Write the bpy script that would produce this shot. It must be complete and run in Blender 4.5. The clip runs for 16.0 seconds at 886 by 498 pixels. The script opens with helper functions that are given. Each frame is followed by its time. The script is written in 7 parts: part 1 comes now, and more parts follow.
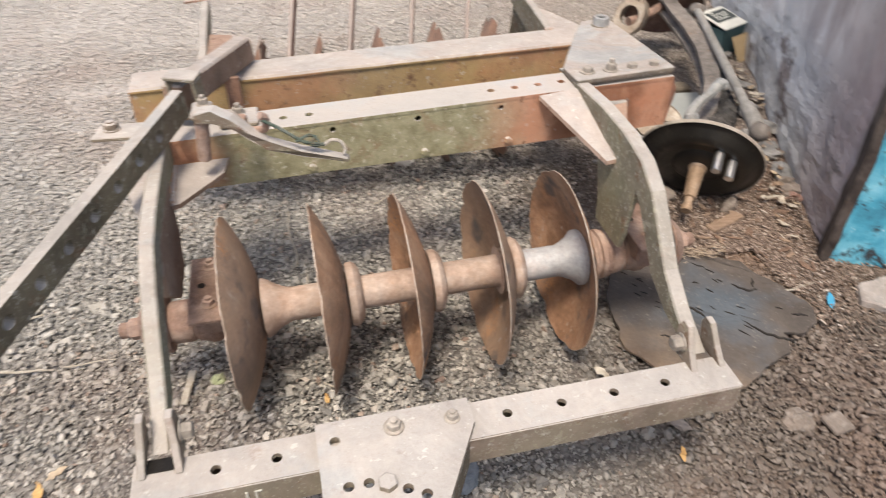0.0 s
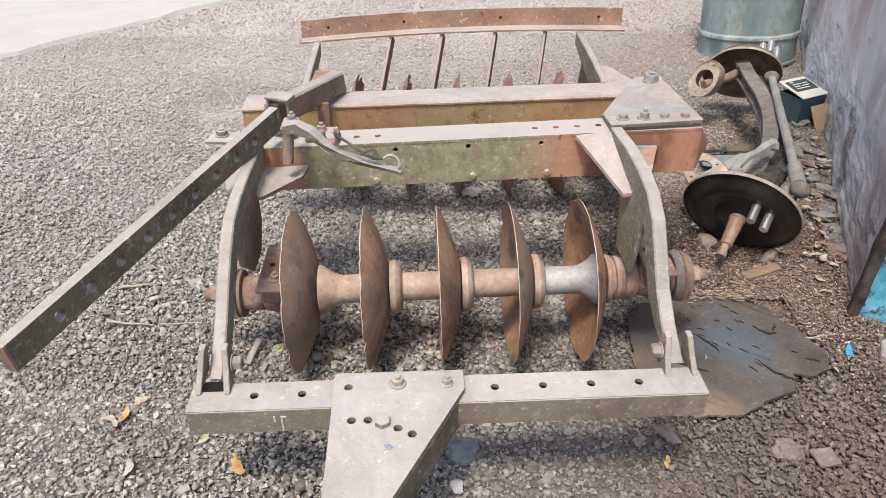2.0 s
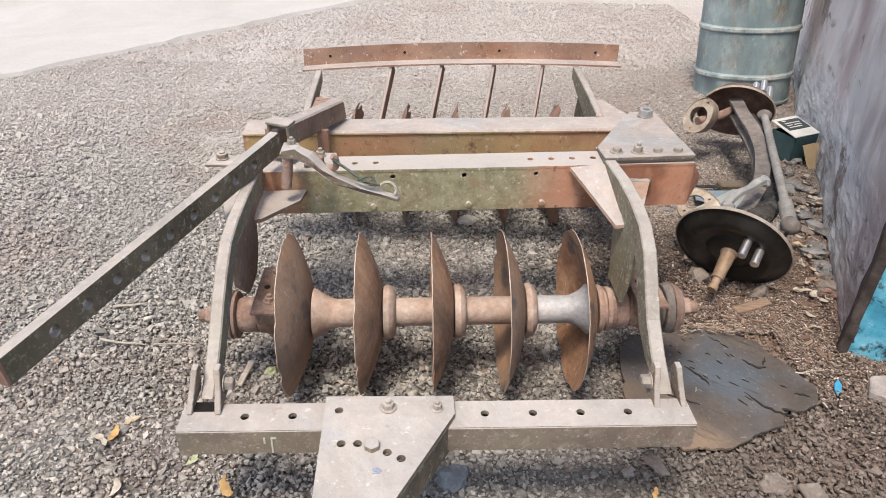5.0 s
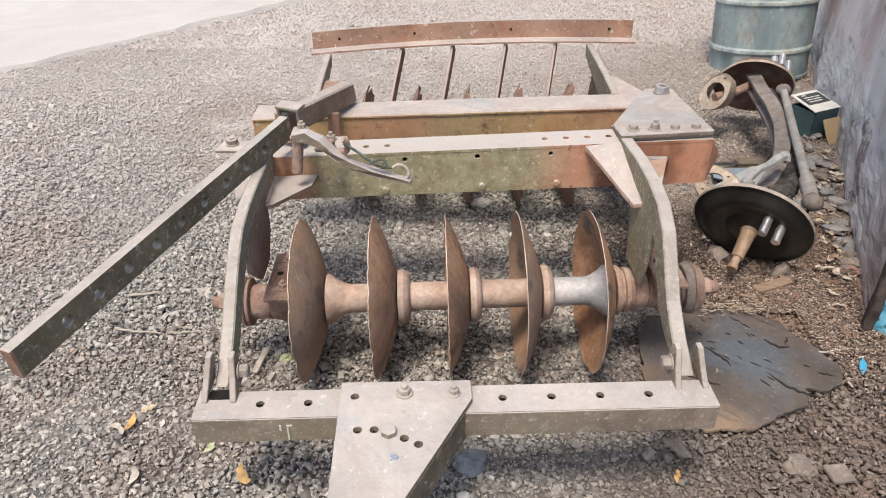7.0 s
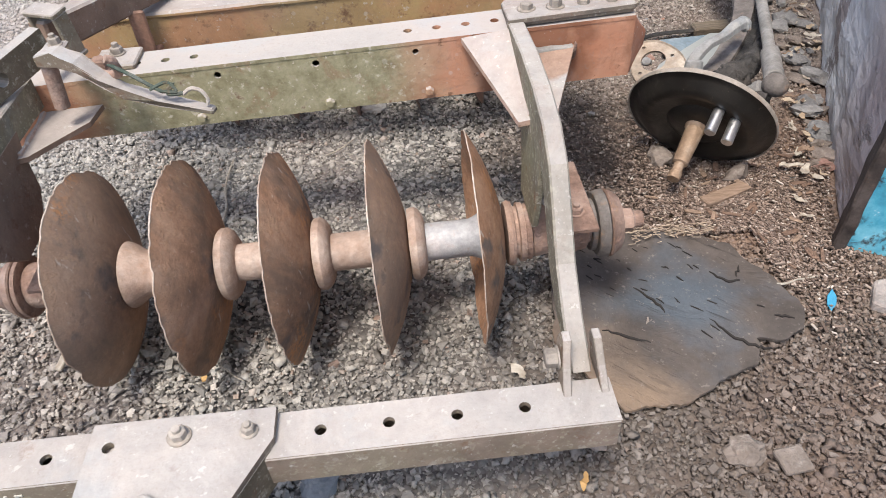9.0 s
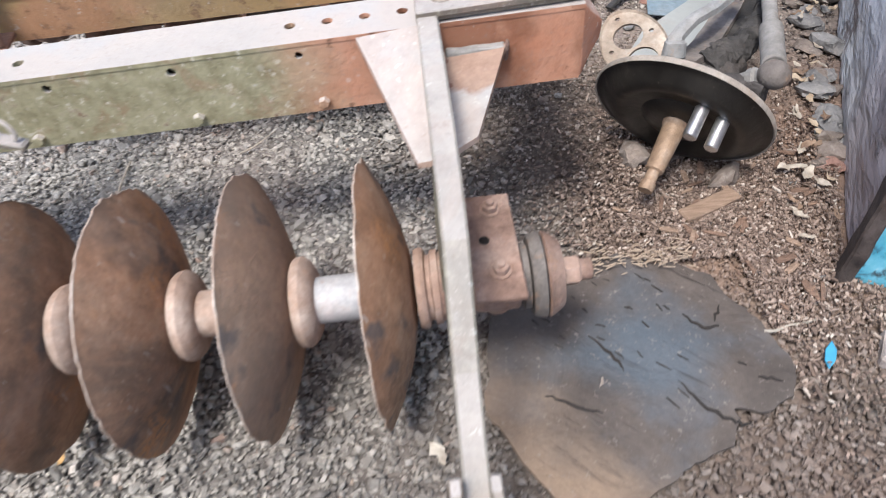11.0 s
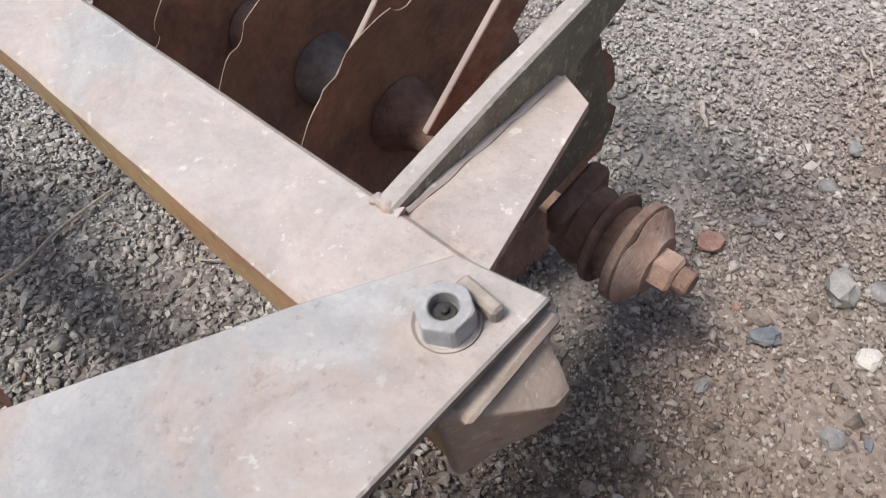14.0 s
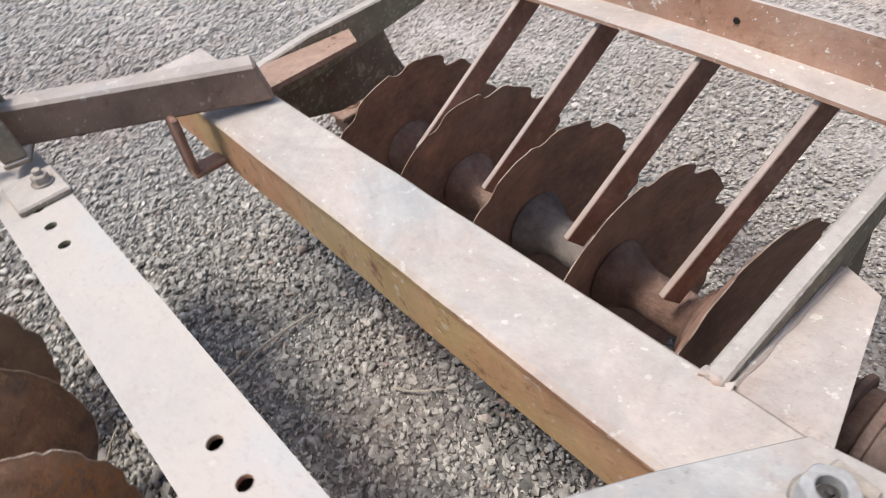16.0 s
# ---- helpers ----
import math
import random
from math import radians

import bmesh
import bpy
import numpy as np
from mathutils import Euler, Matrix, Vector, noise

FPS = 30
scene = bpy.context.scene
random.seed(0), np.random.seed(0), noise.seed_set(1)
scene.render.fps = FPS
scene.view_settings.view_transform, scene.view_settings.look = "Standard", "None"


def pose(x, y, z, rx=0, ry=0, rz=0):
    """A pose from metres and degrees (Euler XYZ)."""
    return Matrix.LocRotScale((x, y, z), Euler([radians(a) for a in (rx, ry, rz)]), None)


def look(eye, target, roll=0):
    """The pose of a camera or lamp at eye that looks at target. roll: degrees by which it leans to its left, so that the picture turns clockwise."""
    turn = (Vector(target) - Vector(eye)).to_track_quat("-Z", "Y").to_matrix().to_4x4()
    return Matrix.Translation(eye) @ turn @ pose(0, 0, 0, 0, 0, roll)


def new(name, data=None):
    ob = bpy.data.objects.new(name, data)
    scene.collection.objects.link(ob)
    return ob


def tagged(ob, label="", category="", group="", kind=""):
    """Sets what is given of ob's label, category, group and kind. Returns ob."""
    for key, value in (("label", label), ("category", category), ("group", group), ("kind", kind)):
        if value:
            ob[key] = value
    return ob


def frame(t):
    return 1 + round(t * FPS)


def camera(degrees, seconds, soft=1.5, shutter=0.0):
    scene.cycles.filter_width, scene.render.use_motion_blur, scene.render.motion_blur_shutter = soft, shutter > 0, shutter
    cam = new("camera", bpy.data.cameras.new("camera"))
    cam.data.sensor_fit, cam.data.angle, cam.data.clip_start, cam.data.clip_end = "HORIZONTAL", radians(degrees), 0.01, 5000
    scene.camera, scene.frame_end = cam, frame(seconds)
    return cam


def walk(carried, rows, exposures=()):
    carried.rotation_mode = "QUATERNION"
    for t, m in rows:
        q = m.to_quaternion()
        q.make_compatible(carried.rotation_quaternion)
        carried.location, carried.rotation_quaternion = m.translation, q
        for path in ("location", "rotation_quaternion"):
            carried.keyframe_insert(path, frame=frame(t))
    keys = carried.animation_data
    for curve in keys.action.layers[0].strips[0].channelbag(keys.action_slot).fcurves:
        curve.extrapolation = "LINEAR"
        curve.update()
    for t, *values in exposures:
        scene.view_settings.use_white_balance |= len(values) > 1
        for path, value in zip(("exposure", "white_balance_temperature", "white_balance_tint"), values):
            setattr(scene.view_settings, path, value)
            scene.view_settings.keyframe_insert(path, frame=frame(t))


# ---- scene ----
cam = camera(64.8, 16.0, soft=0.7, shutter=0.35)
PATH = [
    (0, (-0.2, -0.696, 1.212), (0.182, 0.833, -0.02), 0.8),
    (0.5, (-0.164, -0.824, 1.226), (-0.082, 0.8, 0.061), -0.4),
    (1, (-0.12, -0.954, 1.26), (-0.091, 0.675, 0.1), -0.4),
    (1.5, (-0.07, -0.986, 1.269), (-0.043, 0.683, 0.167), -0.6),
    (2, (-0.068, -0.984, 1.27), (0.02, 0.679, 0.162), 0.4),
    (2.5, (-0.07, -0.986, 1.277), (0.009, 0.685, 0.182), 0.2),
    (3, (-0.072, -1.005, 1.28), (0.005, 0.686, 0.215), 1.8),
    (3.5, (-0.071, -1.013, 1.276), (0.023, 0.695, 0.239), 2.2),
    (6, (-0.063, -0.996, 1.276), (0.04, 0.709, 0.235), 1.9),
    (6.5, (-0.065, -0.995, 1.27), (0.039, 0.697, 0.208), 1.9),
    (7, (-0.065, -0.983, 1.259), (-0.004, 0.702, 0.183), 0.3),
    (7.5, (-0.036, -0.904, 1.201), (0.029, 0.675, -0.025), -0.3),
    (8, (0.053, -0.742, 1.147), (0.185, 0.792, -0.13), 0.9),
    (8.3, (0.154, -0.664, 1.155), (0.231, 0.794, -0.211), -0.8),
    (8.5, (0.198, -0.634, 1.145), (0.235, 0.845, -0.201), -4.0),
    (8.7, (0.224, -0.597, 1.135), (0.293, 0.874, -0.219), -3.6),
    (10.8, (0.39, -0.304, 1.056), (0.429, 1.06, -0.406), -4.9),
    (11, (0.45, -0.222, 1.061), (0.468, 1.093, -0.446), -5.6),
    (11.4, (0.511, 0.031, 1.085), (0.635, 1.282, -0.47), 0.6),
    (11.5, (0.51, 0.069, 1.079), (0.626, 1.347, -0.454), -0.3),
    (12, (0.633, 0.316, 1.041), (0.657, 1.549, -0.533), 1.3),
    (12.2, (0.69, 0.377, 1.046), (0.596, 1.594, -0.539), -2.0),
    (12.5, (0.738, 0.458, 1.045), (0.456, 1.631, -0.55), -6.6),
    (13, (0.769, 0.641, 1.004), (0.157, 1.833, -0.481), -10.4),
    (13.5, (0.806, 0.784, 0.938), (0.164, 1.7, -0.72), -6.5),
    (14, (0.855, 0.885, 0.941), (-0.031, 1.642, -0.684), -11.1),
    (14.5, (0.873, 0.925, 0.945), (-0.055, 1.659, -0.667), -12.2),
    (15, (0.87, 0.931, 0.948), (-0.042, 1.682, -0.666), -11.1),
    (15.5, (0.785, 0.848, 1.001), (-0.389, 1.473, -0.492), -9.8),
    (15.7, (0.752, 0.797, 1.029), (-0.456, 1.479, -0.412), -10.2),
    (16, (0.693, 0.704, 1.043), (-0.468, 1.576, -0.333), -8.6),
]
walk(cam, [(t, look(eye, target, roll)) for t, eye, target, roll in PATH],
     exposures=[(0, 0.68, 7200, 10), (0.5, 0.70, 6900, 10), (1.0, 0.66, 6800, 10), (1.5, 0.62, 6800, 10), (3.7, 0.62, 6800, 10), (6.5, 0.60, 7000, 11), (7.4, 0.62, 6900, 11), (8.6, 0.70, 6700, 10), (11.0, 0.86, 6250, 10), (11.5, 0.79, 6250, 10), (12, 0.63, 6300, 10), (14.5, 0.58, 6500, 10), (15.5, 0.69, 6500, 8), (16, 0.67, 6550, 9)])

# ---- world and light ----
world = bpy.data.worlds.new("sky")
scene.world = world
world.use_nodes = True
wn = world.node_tree
sky = wn.nodes.new("ShaderNodeTexSky")
sky.sky_type, sky.sun_disc = "NISHITA", False
sky.sun_elevation, sky.sun_rotation = radians(68), radians(210)
sky.air_density, sky.dust_density = 1.0, 3.0
wn.links.new(sky.outputs["Color"], wn.nodes["Background"].inputs["Color"])
wn.nodes["Background"].inputs["Strength"].default_value = 0.15
sun = new("sun", bpy.data.lights.new("sun", "SUN"))
sun.data.energy, sun.data.angle, sun.data.color = 2.4, radians(14), (1.0, 0.95, 0.88)
sun.matrix_world = look((-1.0, -1.75, 5.0), (0, 0, 0))

# ---- materials ----


class Mat:
    """A node material put together from a few layers."""

    def __init__(self, name, rough=0.8, metal=0.0, spec=0.3):
        self.m = bpy.data.materials.new(name)
        self.m.use_nodes = True
        self.t = self.m.node_tree
        self.b = self.t.nodes["Principled BSDF"]
        self.b.inputs["Roughness"].default_value = rough
        self.b.inputs["Metallic"].default_value = metal
        self.b.inputs["Specular IOR Level"].default_value = spec
        self.co = self.t.nodes.new("ShaderNodeTexCoord").outputs["Object"]
        self.out = None

    def node(self, kind, **values):
        n = self.t.nodes.new(kind)
        for key, value in values.items():
            n.inputs[key].default_value = value
        return n

    def link(self, a, b):
        self.t.links.new(a, b)

    def noise(self, scale, detail=6.0, rough=0.6, stretch=None, dist=0.0):
        n = self.node("ShaderNodeTexNoise", Scale=scale, Detail=detail, Roughness=rough, Distortion=dist)
        src = self.co
        if stretch:
            mp = self.node("ShaderNodeMapping", Scale=stretch)
            self.link(self.co, mp.inputs["Vector"])
            src = mp.outputs["Vector"]
        self.link(src, n.inputs["Vector"])
        return n.outputs["Fac"]

    def spots(self, scale, size):
        """Scattered round spots of uneven size."""
        v = self.node("ShaderNodeTexVoronoi", Scale=scale)
        self.link(self.co, v.inputs["Vector"])
        some = self.step(self.math("MULTIPLY", v.outputs["Color"], 1.0), 0.58, 0.95)
        return self.step(self.math("SUBTRACT", self.math("MULTIPLY", some, size * 1.6), v.outputs["Distance"]), 0.0, 0.05)

    def step(self, value, lo, hi):
        n = self.node("ShaderNodeMapRange")
        n.inputs["From Min"].default_value, n.inputs["From Max"].default_value = lo, hi
        self.link(value, n.inputs["Value"])
        return n.outputs["Result"]

    def math(self, op, a, b):
        n = self.t.nodes.new("ShaderNodeMath")
        n.operation = op
        for k, v in enumerate((a, b)):
            if isinstance(v, (int, float)):
                n.inputs[k].default_value = v
            else:
                self.link(v, n.inputs[k])
        return n.outputs["Value"]

    def axis(self, name):
        n = self.t.nodes.new("ShaderNodeSeparateXYZ")
        self.link(self.co, n.inputs["Vector"])
        return n.outputs[name]

    def up(self):
        g = self.t.nodes.new("ShaderNodeNewGeometry")
        n = self.t.nodes.new("ShaderNodeSeparateXYZ")
        self.link(g.outputs["Normal"], n.inputs["Vector"])
        return n.outputs["Z"]

    def island(self):
        return self.t.nodes.new("ShaderNodeNewGeometry").outputs["Random Per Island"]

    def rand(self):
        return self.t.nodes.new("ShaderNodeObjectInfo").outputs["Random"]

    def ramp(self, value, stops):
        n = self.t.nodes.new("ShaderNodeValToRGB")
        els = n.color_ramp.elements
        while len(els) < len(stops):
            els.new(0.5)
        for e, (p, c) in zip(els, stops):
            e.position, e.color = p, (*c, 1)
        self.link(value, n.inputs["Fac"])
        return n.outputs["Color"]

    def over(self, colour, fac):
        """Lays a colour (a tuple or a socket) over what is there, by fac."""
        n = self.t.nodes.new("ShaderNodeMix")
        n.data_type = "RGBA"
        a, b = n.inputs[6], n.inputs[7]
        if self.out is not None:
            self.link(self.out, a)
        if isinstance(colour, tuple):
            b.default_value = (*colour, 1)
        else:
            self.link(colour, b)
        if isinstance(fac, (int, float)):
            n.inputs[0].default_value = fac
        else:
            self.link(fac, n.inputs[0])
        self.out = n.outputs[2]
        return self

    def base(self, value, stops):
        self.out = self.ramp(value, stops)
        return self

    def shade(self, value, lo, hi):
        """Multiplies the colour by lo..hi along value."""
        v = self.node("ShaderNodeMapRange")
        v.inputs["To Min"].default_value, v.inputs["To Max"].default_value = lo, hi
        self.link(value, v.inputs["Value"])
        n = self.t.nodes.new("ShaderNodeMix")
        n.data_type, n.blend_type = "RGBA", "MULTIPLY"
        n.inputs[0].default_value = 1.0
        self.link(self.out, n.inputs[6])
        self.link(v.outputs["Result"], n.inputs[7])
        self.out = n.outputs[2]
        return self

    def bump(self, value, strength, depth):
        n = self.node("ShaderNodeBump", Strength=strength, Distance=depth)
        self.link(value, n.inputs["Height"])
        if self.b.inputs["Normal"].is_linked:
            self.link(self.b.inputs["Normal"].links[0].from_socket, n.inputs["Normal"])
        self.link(n.outputs["Normal"], self.b.inputs["Normal"])
        return self

    def done(self):
        if self.out is not None:
            self.link(self.out, self.b.inputs["Base Color"])
        return self.m


DUST = (0.378, 0.353, 0.333)


def dusty_top(m, dust, warm=0.0):
    """Dust lying on what faces up: blotchy grey and pinkish, a painted bluish sky reflection, with specks and scuffs.
    """
    m.over(m.ramp(m.noise(4, 9, 0.65), [(0.28, (0.33, 0.298, 0.275)), (0.42, DUST), (0.53, (0.405, 0.368 - warm, 0.34 - warm)), (0.62, (0.380, 0.372, 0.363)), (0.74, (0.355, 0.365, 0.372))]), m.math("MULTIPLY", m.step(m.up(), 0.25, 0.85), dust))
    fine = m.math("MULTIPLY", m.step(m.noise(130, 5, 0.7), 0.54, 0.70), m.math("MULTIPLY", m.step(m.noise(6, 5), 0.35, 0.65), 0.40))
    m.over((0.25, 0.21, 0.185), fine)
    # round pale lichen spots
    m.over((0.56, 0.555, 0.53), m.math("MULTIPLY", m.spots(55, 0.20), m.math("MULTIPLY", m.step(m.noise(4.5, 4), 0.48, 0.62), 0.26)))
    m.over((0.60, 0.59, 0.57), m.math("MULTIPLY", m.spots(130, 0.17), m.math("MULTIPLY", m.step(m.noise(7, 4), 0.47, 0.64), 0.28)))


def painted(name, paint, paint2, dust=0.9, chips=0.45, green=0.0, warm=0.0, film=0.4, end=None, lichen=0.0, ochre=0.0, stain=None, worn=0.0):
    """Old paint with rust, lichen-like stains, pale chips and a layer of dust on what faces up."""
    m = Mat(name, 0.82)
    m.base(m.noise(9, 8), [(0.35, paint), (0.65, paint2)])
    if end:
        m.over(end, m.math("SUBTRACT", 1.0, m.step(m.math("ADD", m.axis("X"), m.math("MULTIPLY", m.noise(5, 6), 0.5)), 0.30, 0.65)))
    if ochre:
        m.over((0.37, 0.315, 0.13), m.math("MULTIPLY", m.math("MULTIPLY", m.step(m.noise(4.2, 7, 0.6), 0.41, 0.53), m.math("SUBTRACT", 1.0, m.step(m.math("ADD", m.axis("X"), m.math("MULTIPLY", m.noise(6, 5), 0.3)), 0.38, 0.62))), ochre))
    m.over((0.16, 0.075, 0.04), m.step(m.noise(26, 9, 0.7), 0.56, 0.68))
    if green:
        m.over((0.24, 0.24, 0.15), m.math("MULTIPLY", m.step(m.noise(5, 8), 0.40, 0.6), green))
        m.over((0.40, 0.38, 0.27), m.math("MULTIPLY", m.step(m.noise(75, 4), 0.57, 0.64), green))
        m.over((0.46, 0.44, 0.34), m.math("MULTIPLY", m.spots(60, 0.24), m.math("MULTIPLY", m.step(m.noise(6, 4), 0.42, 0.56), min(1.0, green * 1.6))))
        m.over((0.52, 0.50, 0.40), m.math("MULTIPLY", m.spots(150, 0.22), min(1.0, green * 1.3)))
    m.over(DUST, m.math("MULTIPLY", m.step(m.noise(3.2, 7), 0.4, 0.75), film))
    if lichen:
        m.over((0.36, 0.335, 0.26), m.math("MULTIPLY", m.step(m.noise(30, 7, 0.72), 0.57, 0.64), lichen))
        m.over((0.47, 0.45, 0.39), m.math("MULTIPLY", m.step(m.noise(62, 6, 0.7), 0.60, 0.66), lichen))
    dusty_top(m, dust, warm)
    m.over((0.62, 0.60, 0.56), m.math("MULTIPLY", m.step(m.noise(55, 3), 0.645, 0.69), chips))
    m.over((0.62, 0.60, 0.56), m.math("MULTIPLY", m.step(m.noise(160, 2), 0.70, 0.74), chips))
    m.over((0.23, 0.18, 0.155), m.math("MULTIPLY", m.step(m.noise(38, 6, 0.7), 0.60, 0.74), 0.55))
    if worn:
        # paint worn through to blue-grey steel, dark flecks in it, a rusty margin
        thin = m.noise(3.1, 9, 0.7, dist=0.5)
        m.over((0.33, 0.225, 0.17), m.math("MULTIPLY", m.math("MULTIPLY", m.step(thin, 0.47, 0.51), m.math("SUBTRACT", 1.0, m.step(thin, 0.53, 0.58))), worn * 0.35))
        m.over(m.ramp(m.noise(22, 8, 0.7), [(0.3, (0.235, 0.25, 0.262)), (0.55, (0.33, 0.343, 0.348)), (0.75, (0.41, 0.405, 0.395))]), m.math("MULTIPLY", m.step(thin, 0.51, 0.60), worn))
        m.over((0.14, 0.125, 0.115), m.math("MULTIPLY", m.step(m.noise(85, 7, 0.75), 0.58, 0.66), worn * 0.6))
    if stain is not None:
        # a rust-brown tide mark from standing water, pitted
        wet = m.step(m.math("ADD", m.axis("Y"), m.math("MULTIPLY", m.noise(14, 5), 0.10)), stain, stain + 0.012)
        m.over(m.ramp(m.noise(40, 7, 0.7), [(0.35, (0.22, 0.12, 0.08)), (0.65, (0.33, 0.21, 0.145))]), m.math("MULTIPLY", wet, 0.8))
        m.over((0.15, 0.065, 0.05), m.math("MULTIPLY", m.spots(70, 0.3), m.math("MULTIPLY", wet, 0.7)))
    m.over((0.20, 0.12, 0.08), m.math("MULTIPLY", m.step(m.noise(11, 9, 0.75), 0.63, 0.70), 0.5))
    # grime run down and scuffed across, in broad soft blotches
    m.shade(m.step(m.noise(3.4, 9, 0.72, dist=1.2), 0.36, 0.66), 1.10, 0.78)
    m.shade(m.noise(45, 8, 0.75), 0.80, 1.18)
    m.bump(m.noise(120, 6), 0.4, 0.004).bump(m.noise(14, 4), 0.3, 0.01)
    return m.done()


def rusty(name, a, b, c, rough=0.75, bump=0.5, metal=0.0, film=0.35, dust=0.0, scab=False):
    m = Mat(name, rough, metal)
    m.base(m.noise(13, 9, 0.7), [(0.28, a), (0.5, b), (0.72, c)])
    m.shade(m.noise(70, 5, 0.7), 0.5, 1.4)
    m.shade(m.step(m.noise(9, 7, 0.7, dist=0.8), 0.35, 0.7), 1.15, 0.75)
    m.over((0.40, 0.33, 0.28), m.math("MULTIPLY", m.step(m.noise(5, 6), 0.52, 0.75), film))
    m.over((0.36, 0.19, 0.09), m.math("MULTIPLY", m.step(m.noise(28, 8, 0.75), 0.58, 0.68), film))
    if scab:
        patch = m.step(m.noise(3.2, 6, 0.6), 0.44, 0.62)
        flake = m.math("MULTIPLY", m.step(m.noise(48, 8, 0.78), 0.52, 0.60), patch)
        m.over((0.43, 0.25, 0.145), m.math("MULTIPLY", flake, 0.8))
        m.over((0.10, 0.075, 0.06), m.math("MULTIPLY", m.step(m.noise(4.2, 7, 0.65, dist=0.7), 0.50, 0.64), 0.7))
        m.over((0.40, 0.20, 0.10), m.math("MULTIPLY", m.step(m.noise(6.5, 8, 0.7, dist=0.5), 0.58, 0.68), 0.55))
        m.over((0.50, 0.42, 0.35), m.math("MULTIPLY", m.step(m.noise(70, 6, 0.7), 0.63, 0.69), 0.5))
        m.over((0.27, 0.215, 0.17), m.math("MULTIPLY", m.step(m.rand(), 0.45, 0.95), 0.5))
        # blue-black oily smears, powdery orange bloom, short pale scores
        m.over((0.075, 0.078, 0.085), m.math("MULTIPLY", m.step(m.noise(9, 5, 0.55, dist=0.3), 0.59, 0.67), 0.7))
        bloom = m.math("MULTIPLY", m.step(m.noise(5.5, 4, 0.5), 0.58, 0.66), m.step(m.noise(95, 6, 0.75), 0.44, 0.56))
        m.over((0.50, 0.235, 0.10), m.math("MULTIPLY", bloom, 0.75))
        m.over((0.52, 0.47, 0.42), m.math("MULTIPLY", m.step(m.noise(46, 4, 0.6, (1, 1, 0.22)), 0.66, 0.70), 0.6))
        m.shade(m.noise(24, 8, 0.75), 0.72, 1.26)
        m.bump(flake, 0.6, 0.004)
    if dust:
        dusty_top(m, dust)
    m.bump(m.noise(150, 6), bump, 0.004).bump(m.noise(22, 5), bump * 0.6, 0.01)
    return m.done()


M_BAR = painted("dusty_bar_paint", (0.155, 0.120, 0.092), (0.245, 0.188, 0.150), 0.93, 0.4, 0.3, 0.0, 0.16, None, 0.4)
M_BEAM_RED = painted("orange_beam_paint", (0.42, 0.15, 0.07), (0.50, 0.22, 0.12), 0.95, 0.4)
M_BEAM_YEL = painted("ochre_beam_paint", (0.42, 0.19, 0.10), (0.44, 0.30, 0.14), 0.95, 0.4, 0.05, 0.01, 0.15, (0.43, 0.235, 0.128), 0.0, 0.48)
M_ARM = painted("arm_paint", (0.150, 0.130, 0.096), (0.23, 0.195, 0.145), 0.86, 0.40, 0.45, 0.0, 0.18, None, 0.6, worn=0.4)
M_GUSSET = painted("pinkish_plate_paint", (0.40, 0.26, 0.19), (0.46, 0.345, 0.285), 0.9, 0.5, 0.0, 0.012)
M_GUSSET_WET = painted("rust_stained_plate_paint", (0.40, 0.26, 0.19), (0.46, 0.345, 0.285), 0.9, 0.5, 0.0, 0.012, stain=0.645)
M_CORNER = painted("worn_corner_plate_paint", (0.115, 0.10, 0.088), (0.20, 0.155, 0.125), 0.93, 0.4, 0.2, 0.006, 0.12, None, 0.2, worn=0.62)
M_GUSSET_REAR = painted("worn_pinkish_plate_paint", (0.40, 0.24, 0.17), (0.46, 0.335, 0.275), 0.86, 0.5, 0.0, 0.014, worn=0.45)
M_DARKBAR = painted("dark_bar_paint", (0.100, 0.080, 0.056), (0.172, 0.137, 0.097), 0.85, 0.35, 0.15, 0.0, 0.04, None, 0.6)


def beam_material():
    """Front beam: olive with lichen to one end, red oxide to the other."""
    m = Mat("green_to_red_beam_paint", 0.85)
    m.base(m.noise(9, 8), [(0.35, (0.47, 0.212, 0.125)), (0.65, (0.54, 0.305, 0.205))])
    wob = m.math("ADD", m.axis("X"), m.math("MULTIPLY", m.noise(4, 6), 0.35))
    green = m.math("SUBTRACT", 1.0, m.step(wob, 0.36, 0.52))
    green = m.math("MULTIPLY", green, m.step(wob, -0.30, -0.16))
    m.over(m.ramp(m.noise(30, 8, 0.7), [(0.35, (0.21, 0.19, 0.11)), (0.55, (0.33, 0.305, 0.19)), (0.7, (0.43, 0.38, 0.28))]), green)
    m.over((0.55, 0.50, 0.40), m.math("MULTIPLY", m.step(m.noise(85, 4), 0.60, 0.66), m.math("MULTIPLY", green, 0.8)))
    m.over((0.14, 0.07, 0.04), m.step(m.noise(30, 9, 0.7), 0.60, 0.70))
    # rust bled from the gusset's weld and the beam's end
    for at, wide in ((0.495, 0.15), (0.60, 0.085), (0.70, 0.065)):
        off = m.math("ADD", m.math("ABSOLUTE", m.math("SUBTRACT", m.axis("X"), at), 0.0), m.math("MULTIPLY", m.noise(16, 6), 0.09))
        m.over((0.21, 0.085, 0.045), m.math("MULTIPLY", m.math("SUBTRACT", 1.0, m.step(off, wide - 0.03, wide)), 0.72))
    m.over((0.27, 0.125, 0.075), m.math("MULTIPLY", m.step(m.noise(11, 9, 0.75, dist=0.5), 0.53, 0.63), 0.4))
    dusty_top(m, 0.95)
    m.bump(m.noise(120, 6), 0.4, 0.004).bump(m.noise(14, 4), 0.3, 0.01)
    return m.done()


